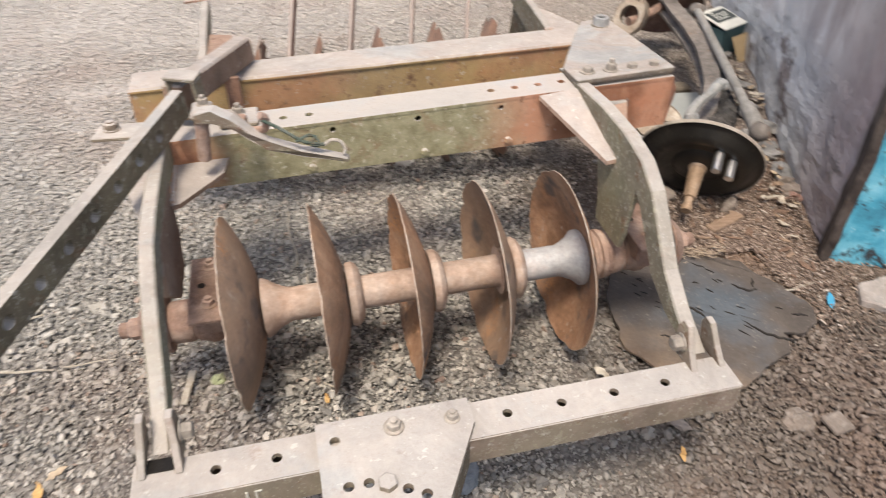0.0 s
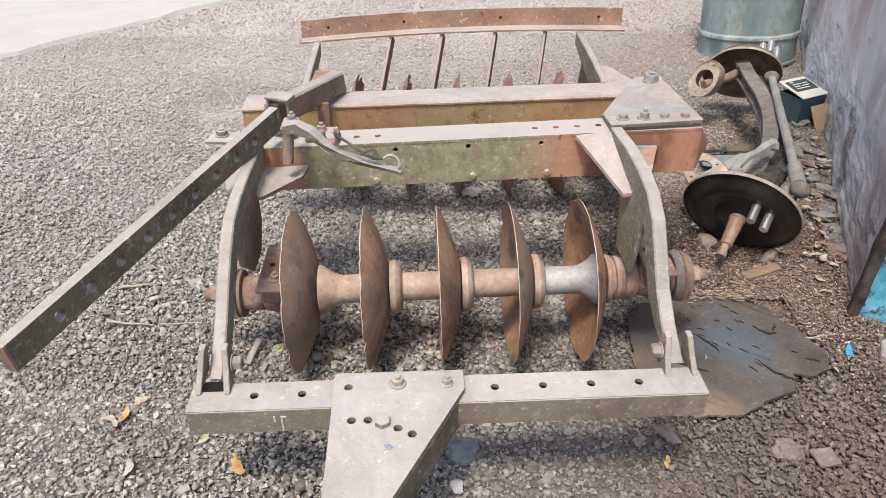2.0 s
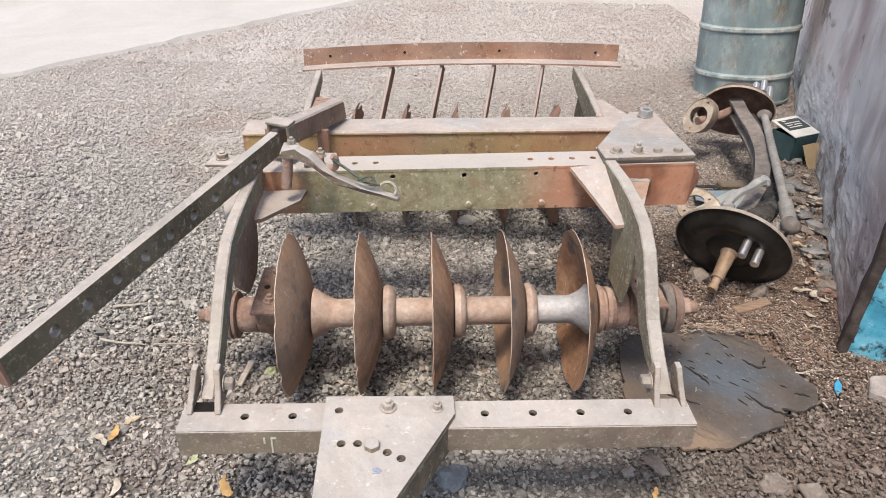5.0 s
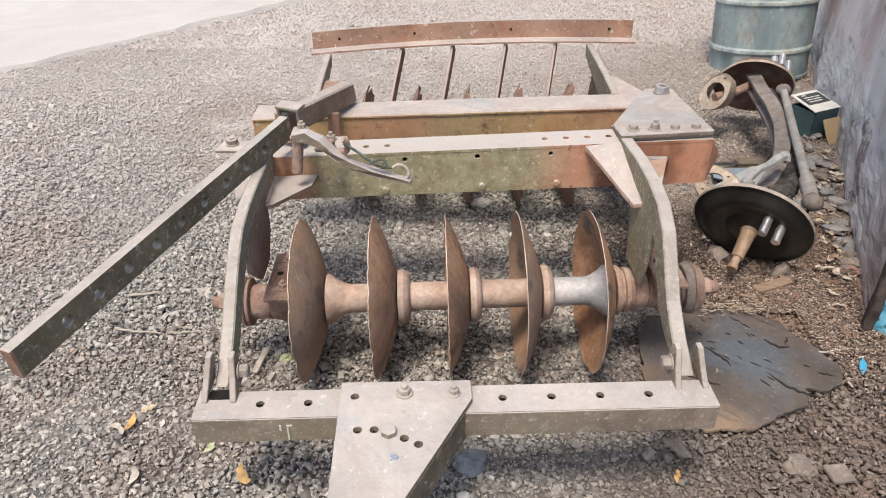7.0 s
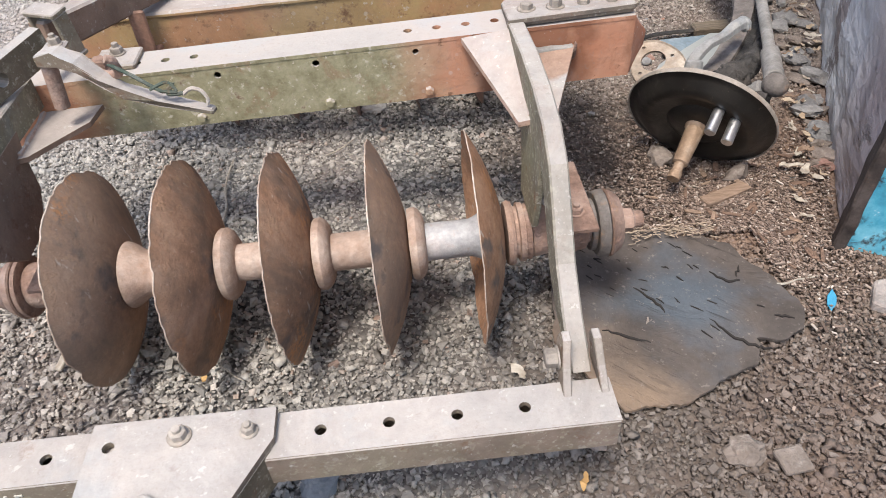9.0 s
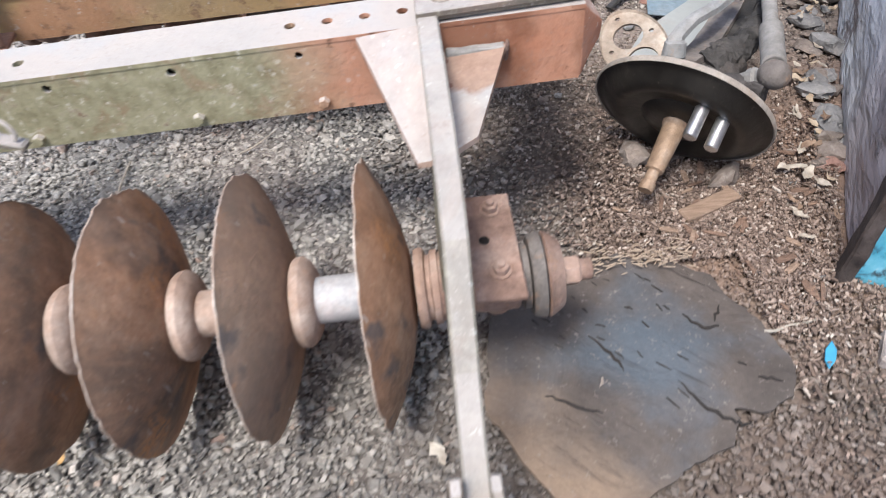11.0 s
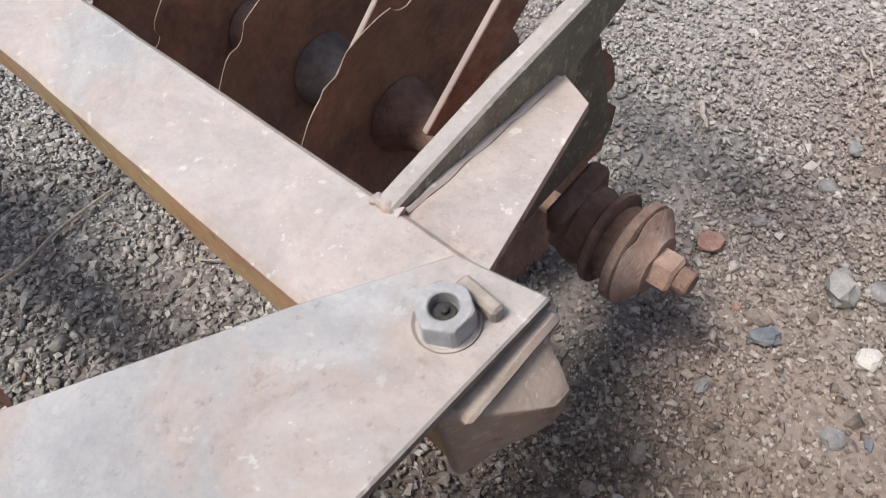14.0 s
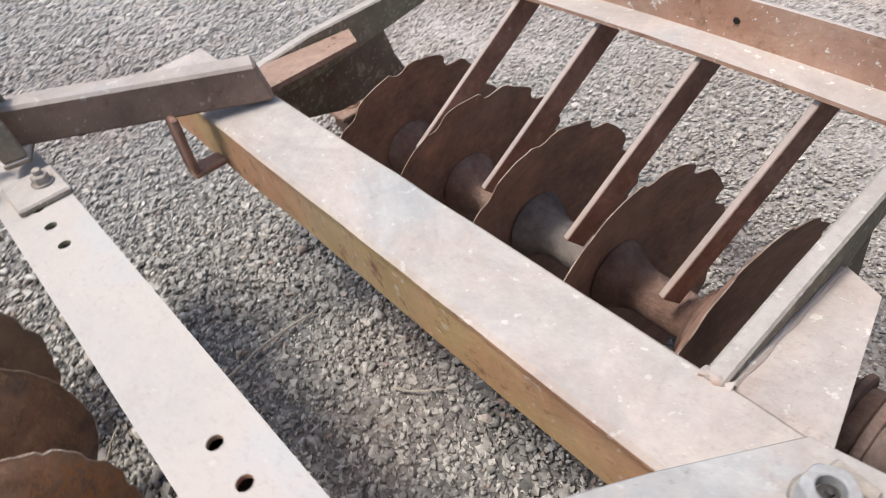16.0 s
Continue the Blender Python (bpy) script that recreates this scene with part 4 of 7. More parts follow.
def corner_plate():
    """The large plate that ties the two beams at one corner, with its bolts and pivot nut."""
    out = [(0.456, 0.682), (0.700, 0.684), (0.713, 1.095), (0.634, 1.086), (0.568, 0.978), (0.456, 0.772)]
    bm = plate(out, 0.0065, 0.0185, bev=0.002)
    p = part("corner_plate", on_frame(bm), M_CORNER, harrow, "thick pale dusty corner plate")
    bm = plate([(0.456, 0.687), (0.697, 0.688), (0.700, 0.80), (0.46, 0.80)], 0.0005, 0.0063)
    part("packing_plate", on_frame(bm), M_BAR, harrow)
    for x, y, kind in ((0.497, 0.722, 1), (0.552, 0.716, 2), (0.606, 0.716, 0), (0.660, 0.713, 0)):
        bolt((x, y, top_z(x, y) + 0.0183), p, 0.021, 0.011 if kind != 2 else 0.016, 0.018 if kind else 0, 0.010 if kind == 2 else 0, turn=0.2 + x)
    # pivot nut with its keeper tab
    z = top_z(0.669, 1.035) + 0.018
    bm = rod((0.669, 1.035, z), (0.669, 1.035, z + 0.003), 0.0248, 32)
    part("washer", bm, M_BAR, p)
    # six flats, chamfered to a circle at the top, bored out round the stud
    c = Vector((0.669, 1.035, z + 0.002))
    bm = bmesh.new()
    seg = 36
    rings = []
    for h, r, flat in ((0.0, 0.0206, 1.0), (0.0190, 0.0206, 1.0), (0.0212, 0.0201, 0.75), (0.0222, 0.0190, 0.25), (0.0222, 0.0120, 0.0), (0.0212, 0.0108, 0.0), (0.009, 0.0104, 0.0)):
        ring = []
        for k in range(seg):
            w = 2 * math.pi * k / seg
            six = math.cos(math.pi / 6) / math.cos((w - 0.45) % (math.pi / 3) - math.pi / 6)
            ring.append(bm.verts.new(c + Vector((math.cos(w), math.sin(w), 0)) * r * (1 + flat * (six * 1.09 - 1)) + Vector((0, 0, h))))
        rings.append(ring)
    for r0, r1 in zip(rings, rings[1:]):
        for k in range(seg):
            bm.faces.new((r0[k], r0[(k + 1) % seg], r1[(k + 1) % seg], r1[k]))
    bm.faces.new(list(reversed(rings[0])))
    bm.faces.new(rings[-1])
    part("pivot_nut", bm, M_NUT, p, "large worn hex pivot nut")
    part("stud", lathe([(0.008, 0.0082), (0.0135, 0.0082), (0.0145, 0.0072), (0.0145, 0.0032), (0.0185, 0.0030), (0.0190, 0.002)], c, c + Vector((0, 0, 1)), 20), M_CRUST, p, "greasy centre stud", True)
    bm = box(-0.019, 0.019, -0.0060, 0.0060, 0, 0.0155, 0.0025)
    bmesh.ops.subdivide_edges(bm, edges=bm.edges[:], cuts=1, use_grid_fill=True)
    for v in bm.verts:
        v.co += noise.noise_vector(v.co * 80) * 0.0012
    moved(bm, Matrix.Translation((0.6775, 1.0610, z - 0.001)) @ Matrix.Rotation(radians(-6), 4, "Z"))
    part("keeper_tab", bm, M_BOLT, p)


M_CAP = painted("dusty_cap_paint", (0.20, 0.135, 0.10), (0.34, 0.225, 0.16), 0.48, 0.4, 0.25, 0.01, 0.20, None, 0.35, worn=0.35)


def folded_end(x, y0, y1, z0, z1, apex, name, material, label):
    """The beam's end: its walls cut to points and folded together like a blunt pyramid."""
    bm = bmesh.new()
    base = [(x, y0, z1), (x, y1, z1), (x, y1, z0), (x, y0, z0)]
    ay, az, out = apex
    lip = [bm.verts.new((x - 0.012, y, z)) for _, y, z in base]
    ring = [bm.verts.new(p) for p in base]
    tip = [bm.verts.new((x + out, ay + dy, az + dz)) for dy, dz in ((-0.010, 0.014), (0.010, 0.010), (0.008, -0.020), (-0.009, -0.018))]
    for r0, r1 in ((lip, ring), (ring, tip)):
        for k in range(4):
            bm.faces.new((r0[k], r0[(k + 1) % 4], r1[(k + 1) % 4], r1[k]))
    bm.faces.new(lip)
    bm.faces.new(tip)
    bmesh.ops.recalc_face_normals(bm, faces=bm.faces)
    bevelled(bm, 0.004, 2)
    bmesh.ops.triangulate(bm, faces=bm.faces[:])
    bmesh.ops.subdivide_edges(bm, edges=bm.edges[:], cuts=3, use_grid_fill=True)
    mid = Vector((x, (y0 + y1) / 2, (z0 + z1) / 2))
    for v in bm.verts:
        s = max(0.0, min(1.0, (v.co.x - x) / out))
        # the folded walls are hollowed a little between their edges
        v.co = v.co.lerp(Vector((v.co.x, mid.y, mid.z)), 0.05 * math.sin(math.pi * s))
        v.co += noise.noise_vector(v.co * 26) * 0.0022 + noise.noise_vector(v.co * 85) * 0.0009
    part(name, bm, material, harrow, label, True)


corner_plate()
# the rear beam's top wall runs on as a narrow shelf just beyond the plate
bm = box(0.700, 0.7215, 0.992, 1.098, 0.4915, 0.5028, 0.004)
bmesh.ops.subdivide_edges(bm, edges=bm.edges[:], cuts=2, use_grid_fill=True)
for v in bm.verts:
    v.co += noise.noise_vector(v.co * 40) * 0.0014 + noise.noise_vector(v.co * 150) * 0.0008
part("beam_shelf", bm, M_CAP, harrow, "", True)
folded_end(0.7065, ry + R_SLOPE * 0.7 + 0.002, ry + R_SLOPE * 0.7 + 0.113, 0.388, 0.5025, (1.060, 0.447, 0.042), "end_cap", M_CAP, "dusty rusty beam end folded to a point")
folded_end(0.7015, fy + F_SLOPE * 0.7 + 0.002, fy + F_SLOPE * 0.7 + 0.091, 0.401, 0.524, (0.728, 0.459, 0.038), "end_cap", M_BEAM_RED, "red oxide beam end folded to a point")


def gussets():
    z = lambda x: top_z(x) - 0.004
    # front, either side of the right arm
    def sloped(points, mat, thick=0.010, lab=""):
        bm = plate([(p[0], p[1]) for p in points], 0, thick)
        hs = {(round(p[0], 5), round(p[1], 5)): p[2] for p in points}
        for v in bm.verts:
            v.co.z += hs[(round(v.co.x, 5), round(v.co.y, 5))] - thick
        return part("gusset", bm, mat, harrow, lab)

    sloped([(0.366, 0.682, 0.508), (0.4590, 0.680, 0.519), (0.4585, 0.450, 0.464), (0.438, 0.452, 0.460)], M_GUSSET, lab="pale pinkish triangular gusset plate")
    sloped([(0.4855, 0.673, 0.474), (0.584, 0.672, 0.480), (0.524, 0.524, 0.434), (0.4855, 0.502, 0.428)], M_GUSSET_WET, lab="pinkish gusset plate with a rust-brown water stain")
    bm = box(0.494, 0.582, 0.664, 0.678, 0.469, 0.4800, 0.003)
    bmesh.ops.subdivide_edges(bm, edges=bm.edges[:], cuts=3, use_grid_fill=True)
    for v in bm.verts:
        v.co += noise.noise_vector(v.co * 60) * 0.003 + noise.noise_vector(v.co * 170) * 0.0012
    part("gusset_lip", bm, M_TIE, harrow, "pale grey weathered weld lip", True)
    bm = box(0.580, 0.590, 0.668, 0.684, 0.446, 0.481, 0.004)
    bmesh.ops.subdivide_edges(bm, edges=bm.edges[:], cuts=2, use_grid_fill=True)
    for v in bm.verts:
        v.co += noise.noise_vector(v.co * 50) * 0.005
    part("weld", bm, M_DARK_RUST, harrow, "dark rust lump at the gusset's corner", True)
    # front, by the left arm
    sloped([(-0.4465, 0.685, 0.428), (-0.335, 0.688, 0.432), (-0.345, 0.63, 0.430), (-0.430, 0.535, 0.426), (-0.4465, 0.53, 0.426)], M_HANGER)
    sloped([(-0.56, 0.69, 0.452), (-0.4775, 0.69, 0.455), (-0.4775, 0.44, 0.448), (-0.49, 0.44, 0.446)], M_GUSSET)
    # rear, by the right arm
    sloped([(0.560, 1.096, 0.490), (0.654, 1.094, 0.494), (0.606, 1.306, 0.478), (0.560, 1.334, 0.470)], M_GUSSET_REAR, lab="pinkish dusty gusset plate")
    sloped([(-0.388, 1.150, 0.462), (-0.300, 1.146, 0.466), (-0.325, 1.345, 0.456), (-0.388, 1.372, 0.452)], M_GUSSET_WET)


gussets()


def weld(points, r=0.0045):
    """A lumpy weld bead."""
    bm = tube(points, lambda t: r * (1 + 0.25 * math.sin(t * 90)), 7)
    for v in bm.verts:
        v.co += noise.noise_vector(v.co * 90) * 0.0015
    part("weld", bm, M_GUSSET, harrow, "", True)


weld([(0.4595, 0.676, 0.518), (0.4595, 0.58, 0.494), (0.4595, 0.46, 0.466)], 0.003)
weld([(0.4865, 0.670, 0.475), (0.4865, 0.58, 0.450), (0.4865, 0.508, 0.430)], 0.005)
weld([(-0.4455, 0.68, 0.429), (-0.4455, 0.60, 0.428), (-0.4455, 0.54, 0.427)])
weld([(0.5595, 1.105, 0.489), (0.5595, 1.18, 0.483), (0.5595, 1.26, 0.476), (0.5595, 1.325, 0.470)], 0.0045)
weld([(0.532, 1.098, 0.496), (0.547, 1.097, 0.497), (0.562, 1.098, 0.494)], 0.006)


# ---- discs, spools, bearings ----
def disc(name, centre, tilt_y, dish, radius, notches, seed, material, label):
    """A dished disc on the gang's axle; dish > 0 bulges towards +x. The rim is worn, or notched."""
    rng = random.Random(seed)
    seg, rows = 128, 9
    depth, t = 0.058, 0.0032
    ph = rng.uniform(0, 6.28)
    chip = [1 - abs(rng.gauss(0, 0.0055 if not notches else 0.004)) for _ in range(seg)]
    bites = [(rng.uniform(0, 6.28), rng.uniform(0.03, 0.12), rng.uniform(0.006, 0.032)) for _ in range(13)]

    def rim(w, k):
        r = radius * chip[k % seg]
        for c, width, deep in bites:
            d = (w - c + math.pi) % (2 * math.pi) - math.pi
            r -= radius * deep * math.exp(-(d / width) ** 2)
        if notches:
            s = (w * notches / (2 * math.pi) + ph) % 1.0
            d = abs(s - 0.5)
            r -= 0.016 * max(0.0, 1 - (d / 0.17) ** 2)
        return r

    bm = bmesh.new()
    sides = []
    for off in (0.0, -t):
        rings = []
        for i in range(rows + 1):
            f = 0.12 + 0.88 * i / rows
            ring = []
            for k in range(seg):
                w = 2 * math.pi * k / seg
                r = f * (radius if i < rows else rim(w, k))
                if i == rows - 1:
                    r = min(r, 0.97 * rim(w, k))
                flat = max(0.0, (r / radius) ** 2 - 0.06)
                ring.append(bm.verts.new((dish * (-depth * flat + (off if i < rows else off * 0.45 - t * 0.2)), r * math.cos(w), r * math.sin(w))))
            rings.append(ring)
        sides.append(rings)
        for r0, r1 in zip(rings, rings[1:]):
            for k in range(seg):
                bm.faces.new((r0[k], r0[(k + 1) % seg], r1[(k + 1) % seg], r1[k]))
        bm.faces.new(rings[0])
    edge = bmesh.new()
    a, b = sides[0][-1], sides[1][-1]
    for k in range(seg):
        bm.faces.new((a[k], a[(k + 1) % seg], b[(k + 1) % seg], b[k]))
    # bare worn metal along the cutting edge
    strip = []
    for ring, grow, lift in ((sides[0][-1], 0.9972, 0.0005), (sides[0][-1], 1.0025, 0.0003), (sides[1][-1], 1.0025, -0.0003), (sides[1][-1], 0.9972, -0.0005)):
        strip.append([edge.verts.new((v.co.x + dish * lift + dish * (depth * 0.0055 if grow < 1 else 0.0), v.co.y * grow, v.co.z * grow)) for v in ring])
    for r0, r1 in zip(strip, strip[1:]):
        for k in range(seg):
            edge.faces.new((r0[k], r0[(k + 1) % seg], r1[(k + 1) % seg], r1[k]))
    turn = Matrix.Translation(centre) @ Matrix.Rotation(math.atan(tilt_y), 4, "Z") @ Matrix.Rotation(radians(-1.5), 4, "Y") @ Matrix.Rotation(rng.uniform(0, 6.28), 4, "X")
    whole = part(name, moved(bm, turn), material, harrow, label, True)
    part("cutting_edge", moved(edge, turn), M_EDGE if notches else M_RIM, whole, "pale worn cutting edge")
    return whole


def front_axis(x):
    return Vector((x, 0.438 - 0.01 * x, 0.213 + 0.028 * x))


def rear_axis(x):
    return Vector((x, 1.388 - 0.055 * x, 0.208 + 0.028 * x))


FRONT_X = [-0.305 + 0.1785 * k for k in range(5)]
for k, x in enumerate(FRONT_X):
    disc("disc", front_axis(x), -0.01, 1, 0.206, 0, 20 + k, M_DISC, "rust-brown dished disc with worn edge")
REAR_X = [-0.298 + 0.18 * k for k in range(5)]
for k, x in enumerate(REAR_X):
    disc("notched_disc", rear_axis(x) + Vector((0, -0.010, -0.014)), -0.055, -1, 0.226, 11, 40 + k, M_DISC_DARK, "dark rust-brown dished disc with notched edge")


def spool(axis, x0, x1, material, flare0, flare1, r=0.036):
    a, b = axis(x0), axis(x1)
    h = (b - a).length
    pts = [(0, flare0), (0.004, flare0 * 0.985)]
    pts += [(0.013, r + (flare0 - r) * 0.80), (0.025, r + (flare0 - r) * 0.48), (0.042, r + (flare0 - r) * 0.16), (0.056, r)] if flare0 > 0.057 else [(0.010, flare0), (0.011, r)]
    pts += [(h - 0.055, r), (h - 0.045, r + (flare1 - r) * 0.12), (h - 0.022, r + (flare1 - r) * 0.55)] if flare1 > 0.06 else [(h - 0.015, r), (h - 0.014, flare1 + 0.004)]
    pts += [(h - 0.010, flare1), (h, flare1)]
    return part("spool", lathe(pts, a, b, 32), material, harrow, "", True)


for k in range(4):
    x0, x1 = FRONT_X[k] + 0.004, FRONT_X[k + 1] - 0.008
    grey = k == 3
    spool(front_axis, x0, x1, M_SPOOL_GREY if grey else M_SPOOL, 0.064 if k == 0 else 0.045, 0.064 if grey else 0.05)
    if k:
        a = front_axis(FRONT_X[k] + 0.002)
        bm = lathe([(0, 0.066), (0.004, 0.069), (0.014, 0.070), (0.022, 0.064), (0.029, 0.052), (0.031, 0.038)], a, front_axis(FRONT_X[k] + 0.03), 32)
        part("end_washer", bm, M_SPOOL, harrow, "", True)
for k in range(4):
    spool(rear_axis, REAR_X[k] + 0.008, REAR_X[k + 1] - 0.004, (M_RUST, M_RUST, M_AXLE, M_DARK_RUST)[k], 0.061, 0.056)


def bearing(axis, flange, house, washers, nut, big_nut=False, plated=True):
    """One end of a gang: stacked flanges beside the disc, a split housing bolted under the hanger, washers and the axle nut."""
    a = axis
    s = 1 if nut > flange else -1
    part("axle_end", rod(a(flange), a(nut + s * 0.030), 0.0165, 20), M_RUST, harrow)
    bm = lathe([(0, 0.060), (0.008, 0.063), (0.014, 0.060), (0.016, 0.050), (0.022, 0.050), (0.024, 0.057), (0.034, 0.057), (0.036, 0.044)], a(flange), a(flange + s * 0.06), 32)
    part("flange", bm, M_RUST_PALE, harrow, "", True)
    c = a(house)
    bm = lathe([(0, 0.040), (0.005, 0.046), (0.020, 0.048), (0.030, 0.053), (0.042, 0.053), (0.052, 0.048), (0.067, 0.046), (0.072, 0.040)], a(house - 0.036), a(house + 0.036), 28)
    part("bearing_housing", bm, M_RUST if plated else M_DARK_RUST, harrow, "rusty cast bearing block", True)
    bm = box(c.x - 0.030, c.x + 0.030, c.y - 0.074, c.y + 0.090, c.z + 0.018, c.z + 0.060, 0.005)
    if not plated:
        bm.free()
        bm = box(c.x - 0.032, c.x - 0.004, c.y - 0.052, c.y + 0.052, c.z + 0.020, c.z + 0.060, 0.006)
    part("housing_top", bm, M_RUST if plated else M_DARK_RUST, harrow)
    if plated:
        bm = box(c.x - 0.036, c.x + 0.036, c.y - 0.090, c.y + 0.112, c.z + 0.0605, c.z + 0.0705, 0.002)
        cap = part("cap_plate", bm, M_RUST, harrow, "rusty plate over the bearing")
        for dy in (-0.042, 0.078):
            bolt((c.x + 0.004, c.y + dy, c.z + 0.0705), cap, 0.021, 0.011, 0.016, 0.006, material=M_RUST_PALE, turn=dy * 30)
        bm = rod((c.x - 0.012, c.y + 0.018, c.z + 0.0700), (c.x - 0.012, c.y + 0.018, c.z + 0.0712), 0.008, 14)
        part("bolt_hole", bm, M_BLACK, cap)
    else:
        for w in range(4):
            q = a(house + s * 0.037) + Vector((0, 0.040 * math.cos(w * 1.57 + 0.5), 0.040 * math.sin(w * 1.57 + 0.5)))
            bolt(q, harrow, 0.019, 0.012, 0, 0, (s, 0, 0), M_DARK_RUST, "flange_bolt")
        bm = lathe([(0, 0.058), (0.003, 0.062), (0.010, 0.062), (0.012, 0.058)], a(house + s * 0.026), a(house + s * 0.05), 28)
        part("bearing_flange", bm, M_DARK_RUST, harrow, "", True)
    for w0, w1, r0, r1, mat in washers:
        h = abs(w1 - w0)
        wob = (lambda w, a: 1 - 0.22 * math.exp(-((w - 1.9) / 0.22) ** 2)) if big_nut and r1 < r0 else None
        bm = lathe([(0, r0 * 0.95), (h * 0.12, r0), (h * 0.5, (r0 + r1) / 2 * 1.01), (h * 0.88, r1), (h, r1 * 0.94)], a(w0), a(w1), 40, wobble=wob)
        part("end_washer", bm, mat, harrow, "", True)
    af = 0.046 if big_nut else 0.040
    bm = hexagon(a(nut - s * 0.016), a(nut + s) - a(nut), af, 0.028)
    part("axle_nut", bm, M_RUST_PALE, harrow, "rusty axle nut")


bearing(front_axis, FRONT_X[-1] + 0.006, 0.532, [(0.448, 0.462, 0.052, 0.054, M_RUST), (0.463, 0.495, 0.050, 0.047, M_RUST_PALE), (0.572, 0.584, 0.050, 0.050, M_AXLE), (0.585, 0.606, 0.062, 0.066, M_AXLE), (0.607, 0.632, 0.066, 0.054, M_RUST)], 0.650)
bearing(front_axis, FRONT_X[0] - 0.040, -0.405, [(-0.442, -0.489, 0.044, 0.044, M_RUST), (-0.490, -0.500, 0.060, 0.060, M_RUST), (-0.502, -0.525, 0.062, 0.052, M_RUST_PALE), (-0.527, -0.545, 0.044, 0.040, M_RUST)], -0.560)
bearing(rear_axis, REAR_X[-1] + 0.05, 0.590, [(0.6265, 0.6505, 0.046, 0.052, M_DARK_RUST), (0.651, 0.6655, 0.066, 0.066, M_RUST), (0.666, 0.690, 0.066, 0.040, M_RUST_PALE)], 0.706, True, False)
bearing(rear_axis, REAR_X[0] - 0.006, -0.44, [(-0.48, -0.51, 0.055, 0.05, M_RUST)], -0.54)


# ---- rear arms, angle bar and scrapers ----
def angle_y(x):
    return 1.548 - 0.105 * x


def bar_z(x):
    return 0.505 + 0.062 * x


def rear_arm(x):
    """A flat bar on edge from the rear beam to the angle bar, with the bearing hanger below it."""
    y0 = ry + 0.115 + R_SLOPE * x
    y1 = angle_y(x) + 0.01
    z0, z1 = top_z(x, y0) + 0.008, bar_z(x) + 0.002 - 0.003
    bm = profile([(y0 - 0.012, z0), (y0 + 0.14, z0 + 0.018), (y1, z1), (y1, z1 - 0.045), (y0 + 0.15, z0 - 0.066), (y0, z0 - 0.070)], x - 0.011, x + 0.011, 0.003)
    part("rear_arm", bm, M_ARM, harrow, "flat steel rear arm")
    ax = rear_axis(x)
    bm = profile([(y0 + 0.02, z0 - 0.05), (y0 + 0.30, z0 - 0.03), (y0 + 0.32, z0 - 0.10), (ax.y + 0.09, 0.295), (ax.y - 0.09, 0.295), (y0 + 0.03, z0 - 0.12)], x - 0.002, x + 0.0105, 0.002)
    part("hanger_plate", bm, M_DARKBAR, harrow)


rear_arm(0.546)
rear_arm(-0.40)


def angle_bar():
    """A bowed rusty angle iron across the back, its flange dented and its web drilled."""
    bm = bmesh.new()
    n = 48
    sec = [(0.0, 0.0), (0.0, -0.006), (0.062, -0.006), (0.062, 0.062), (0.056, 0.062), (0.056, 0.0)]
    rings = []
    for i in range(n + 1):
        x = -0.462 + 1.165 * i / n
        bow = 0.018 * (1 - ((x - 0.12) / 0.58) ** 2)
        dent = 0.008 * math.exp(-((x - 0.16) / 0.03) ** 2) + 0.004 * noise.noise((x * 14, 0, 2))
        rings.append([bm.verts.new((x, angle_y(x) + y + (dent if y == 0 else 0), bar_z(x) + z + bow - (0.5 * dent if y == 0 else 0))) for y, z in sec])
    for r0, r1 in zip(rings, rings[1:]):
        for k in range(6):
            bm.faces.new((r0[k], r0[(k + 1) % 6], r1[(k + 1) % 6], r1[k]))
    bm.faces.new(rings[0])
    bm.faces.new(rings[-1])
    m = painted("rusty_angle_paint", (0.30, 0.145, 0.095), (0.42, 0.25, 0.175), 0.85, 0.8, 0.15, 0.01, 0.3)
    bar = part("angle_bar", bm, m, harrow, "bowed rusty angle iron")
    for x in (-0.36, -0.08, 0.27, 0.62):
        bow = 0.018 * (1 - ((x - 0.12) / 0.58) ** 2)
        p = Vector((x, angle_y(x) + 0.0558, bar_z(x) + bow + 0.03))
        bm = rod(p, p + Vector((0, -0.002, 0)), 0.005, 12)
        part("bolt_hole", bm, M_BLACK, bar)


angle_bar()
for k, x in enumerate((-0.125, 0.061, 0.252, 0.430)):
    a = Vector((x, angle_y(x) + 0.03, bar_z(x) + 0.004))
    b = Vector((x - 0.062, rear_axis(x).y - 0.045, 0.275 + 0.03 * x))
    L = (b - a).length
    bm = box(0, L, -0.0055, 0.0055, -0.032, 0.014, 0.0015)
    for v in bm.verts:
        s = v.co.x / L
        v.co.z += 0.03 * math.sin(math.pi * s)
    part("scraper", along(bm, a, b), M_SCRAPER, harrow, "rusty flat steel disc scraper")


# ---- draw bar and its lock on the left ----
H0, HD = Vector((-0.4512, 0.6121, 0.5386)), Vector((-0.0314, -0.0735, -0.0079))


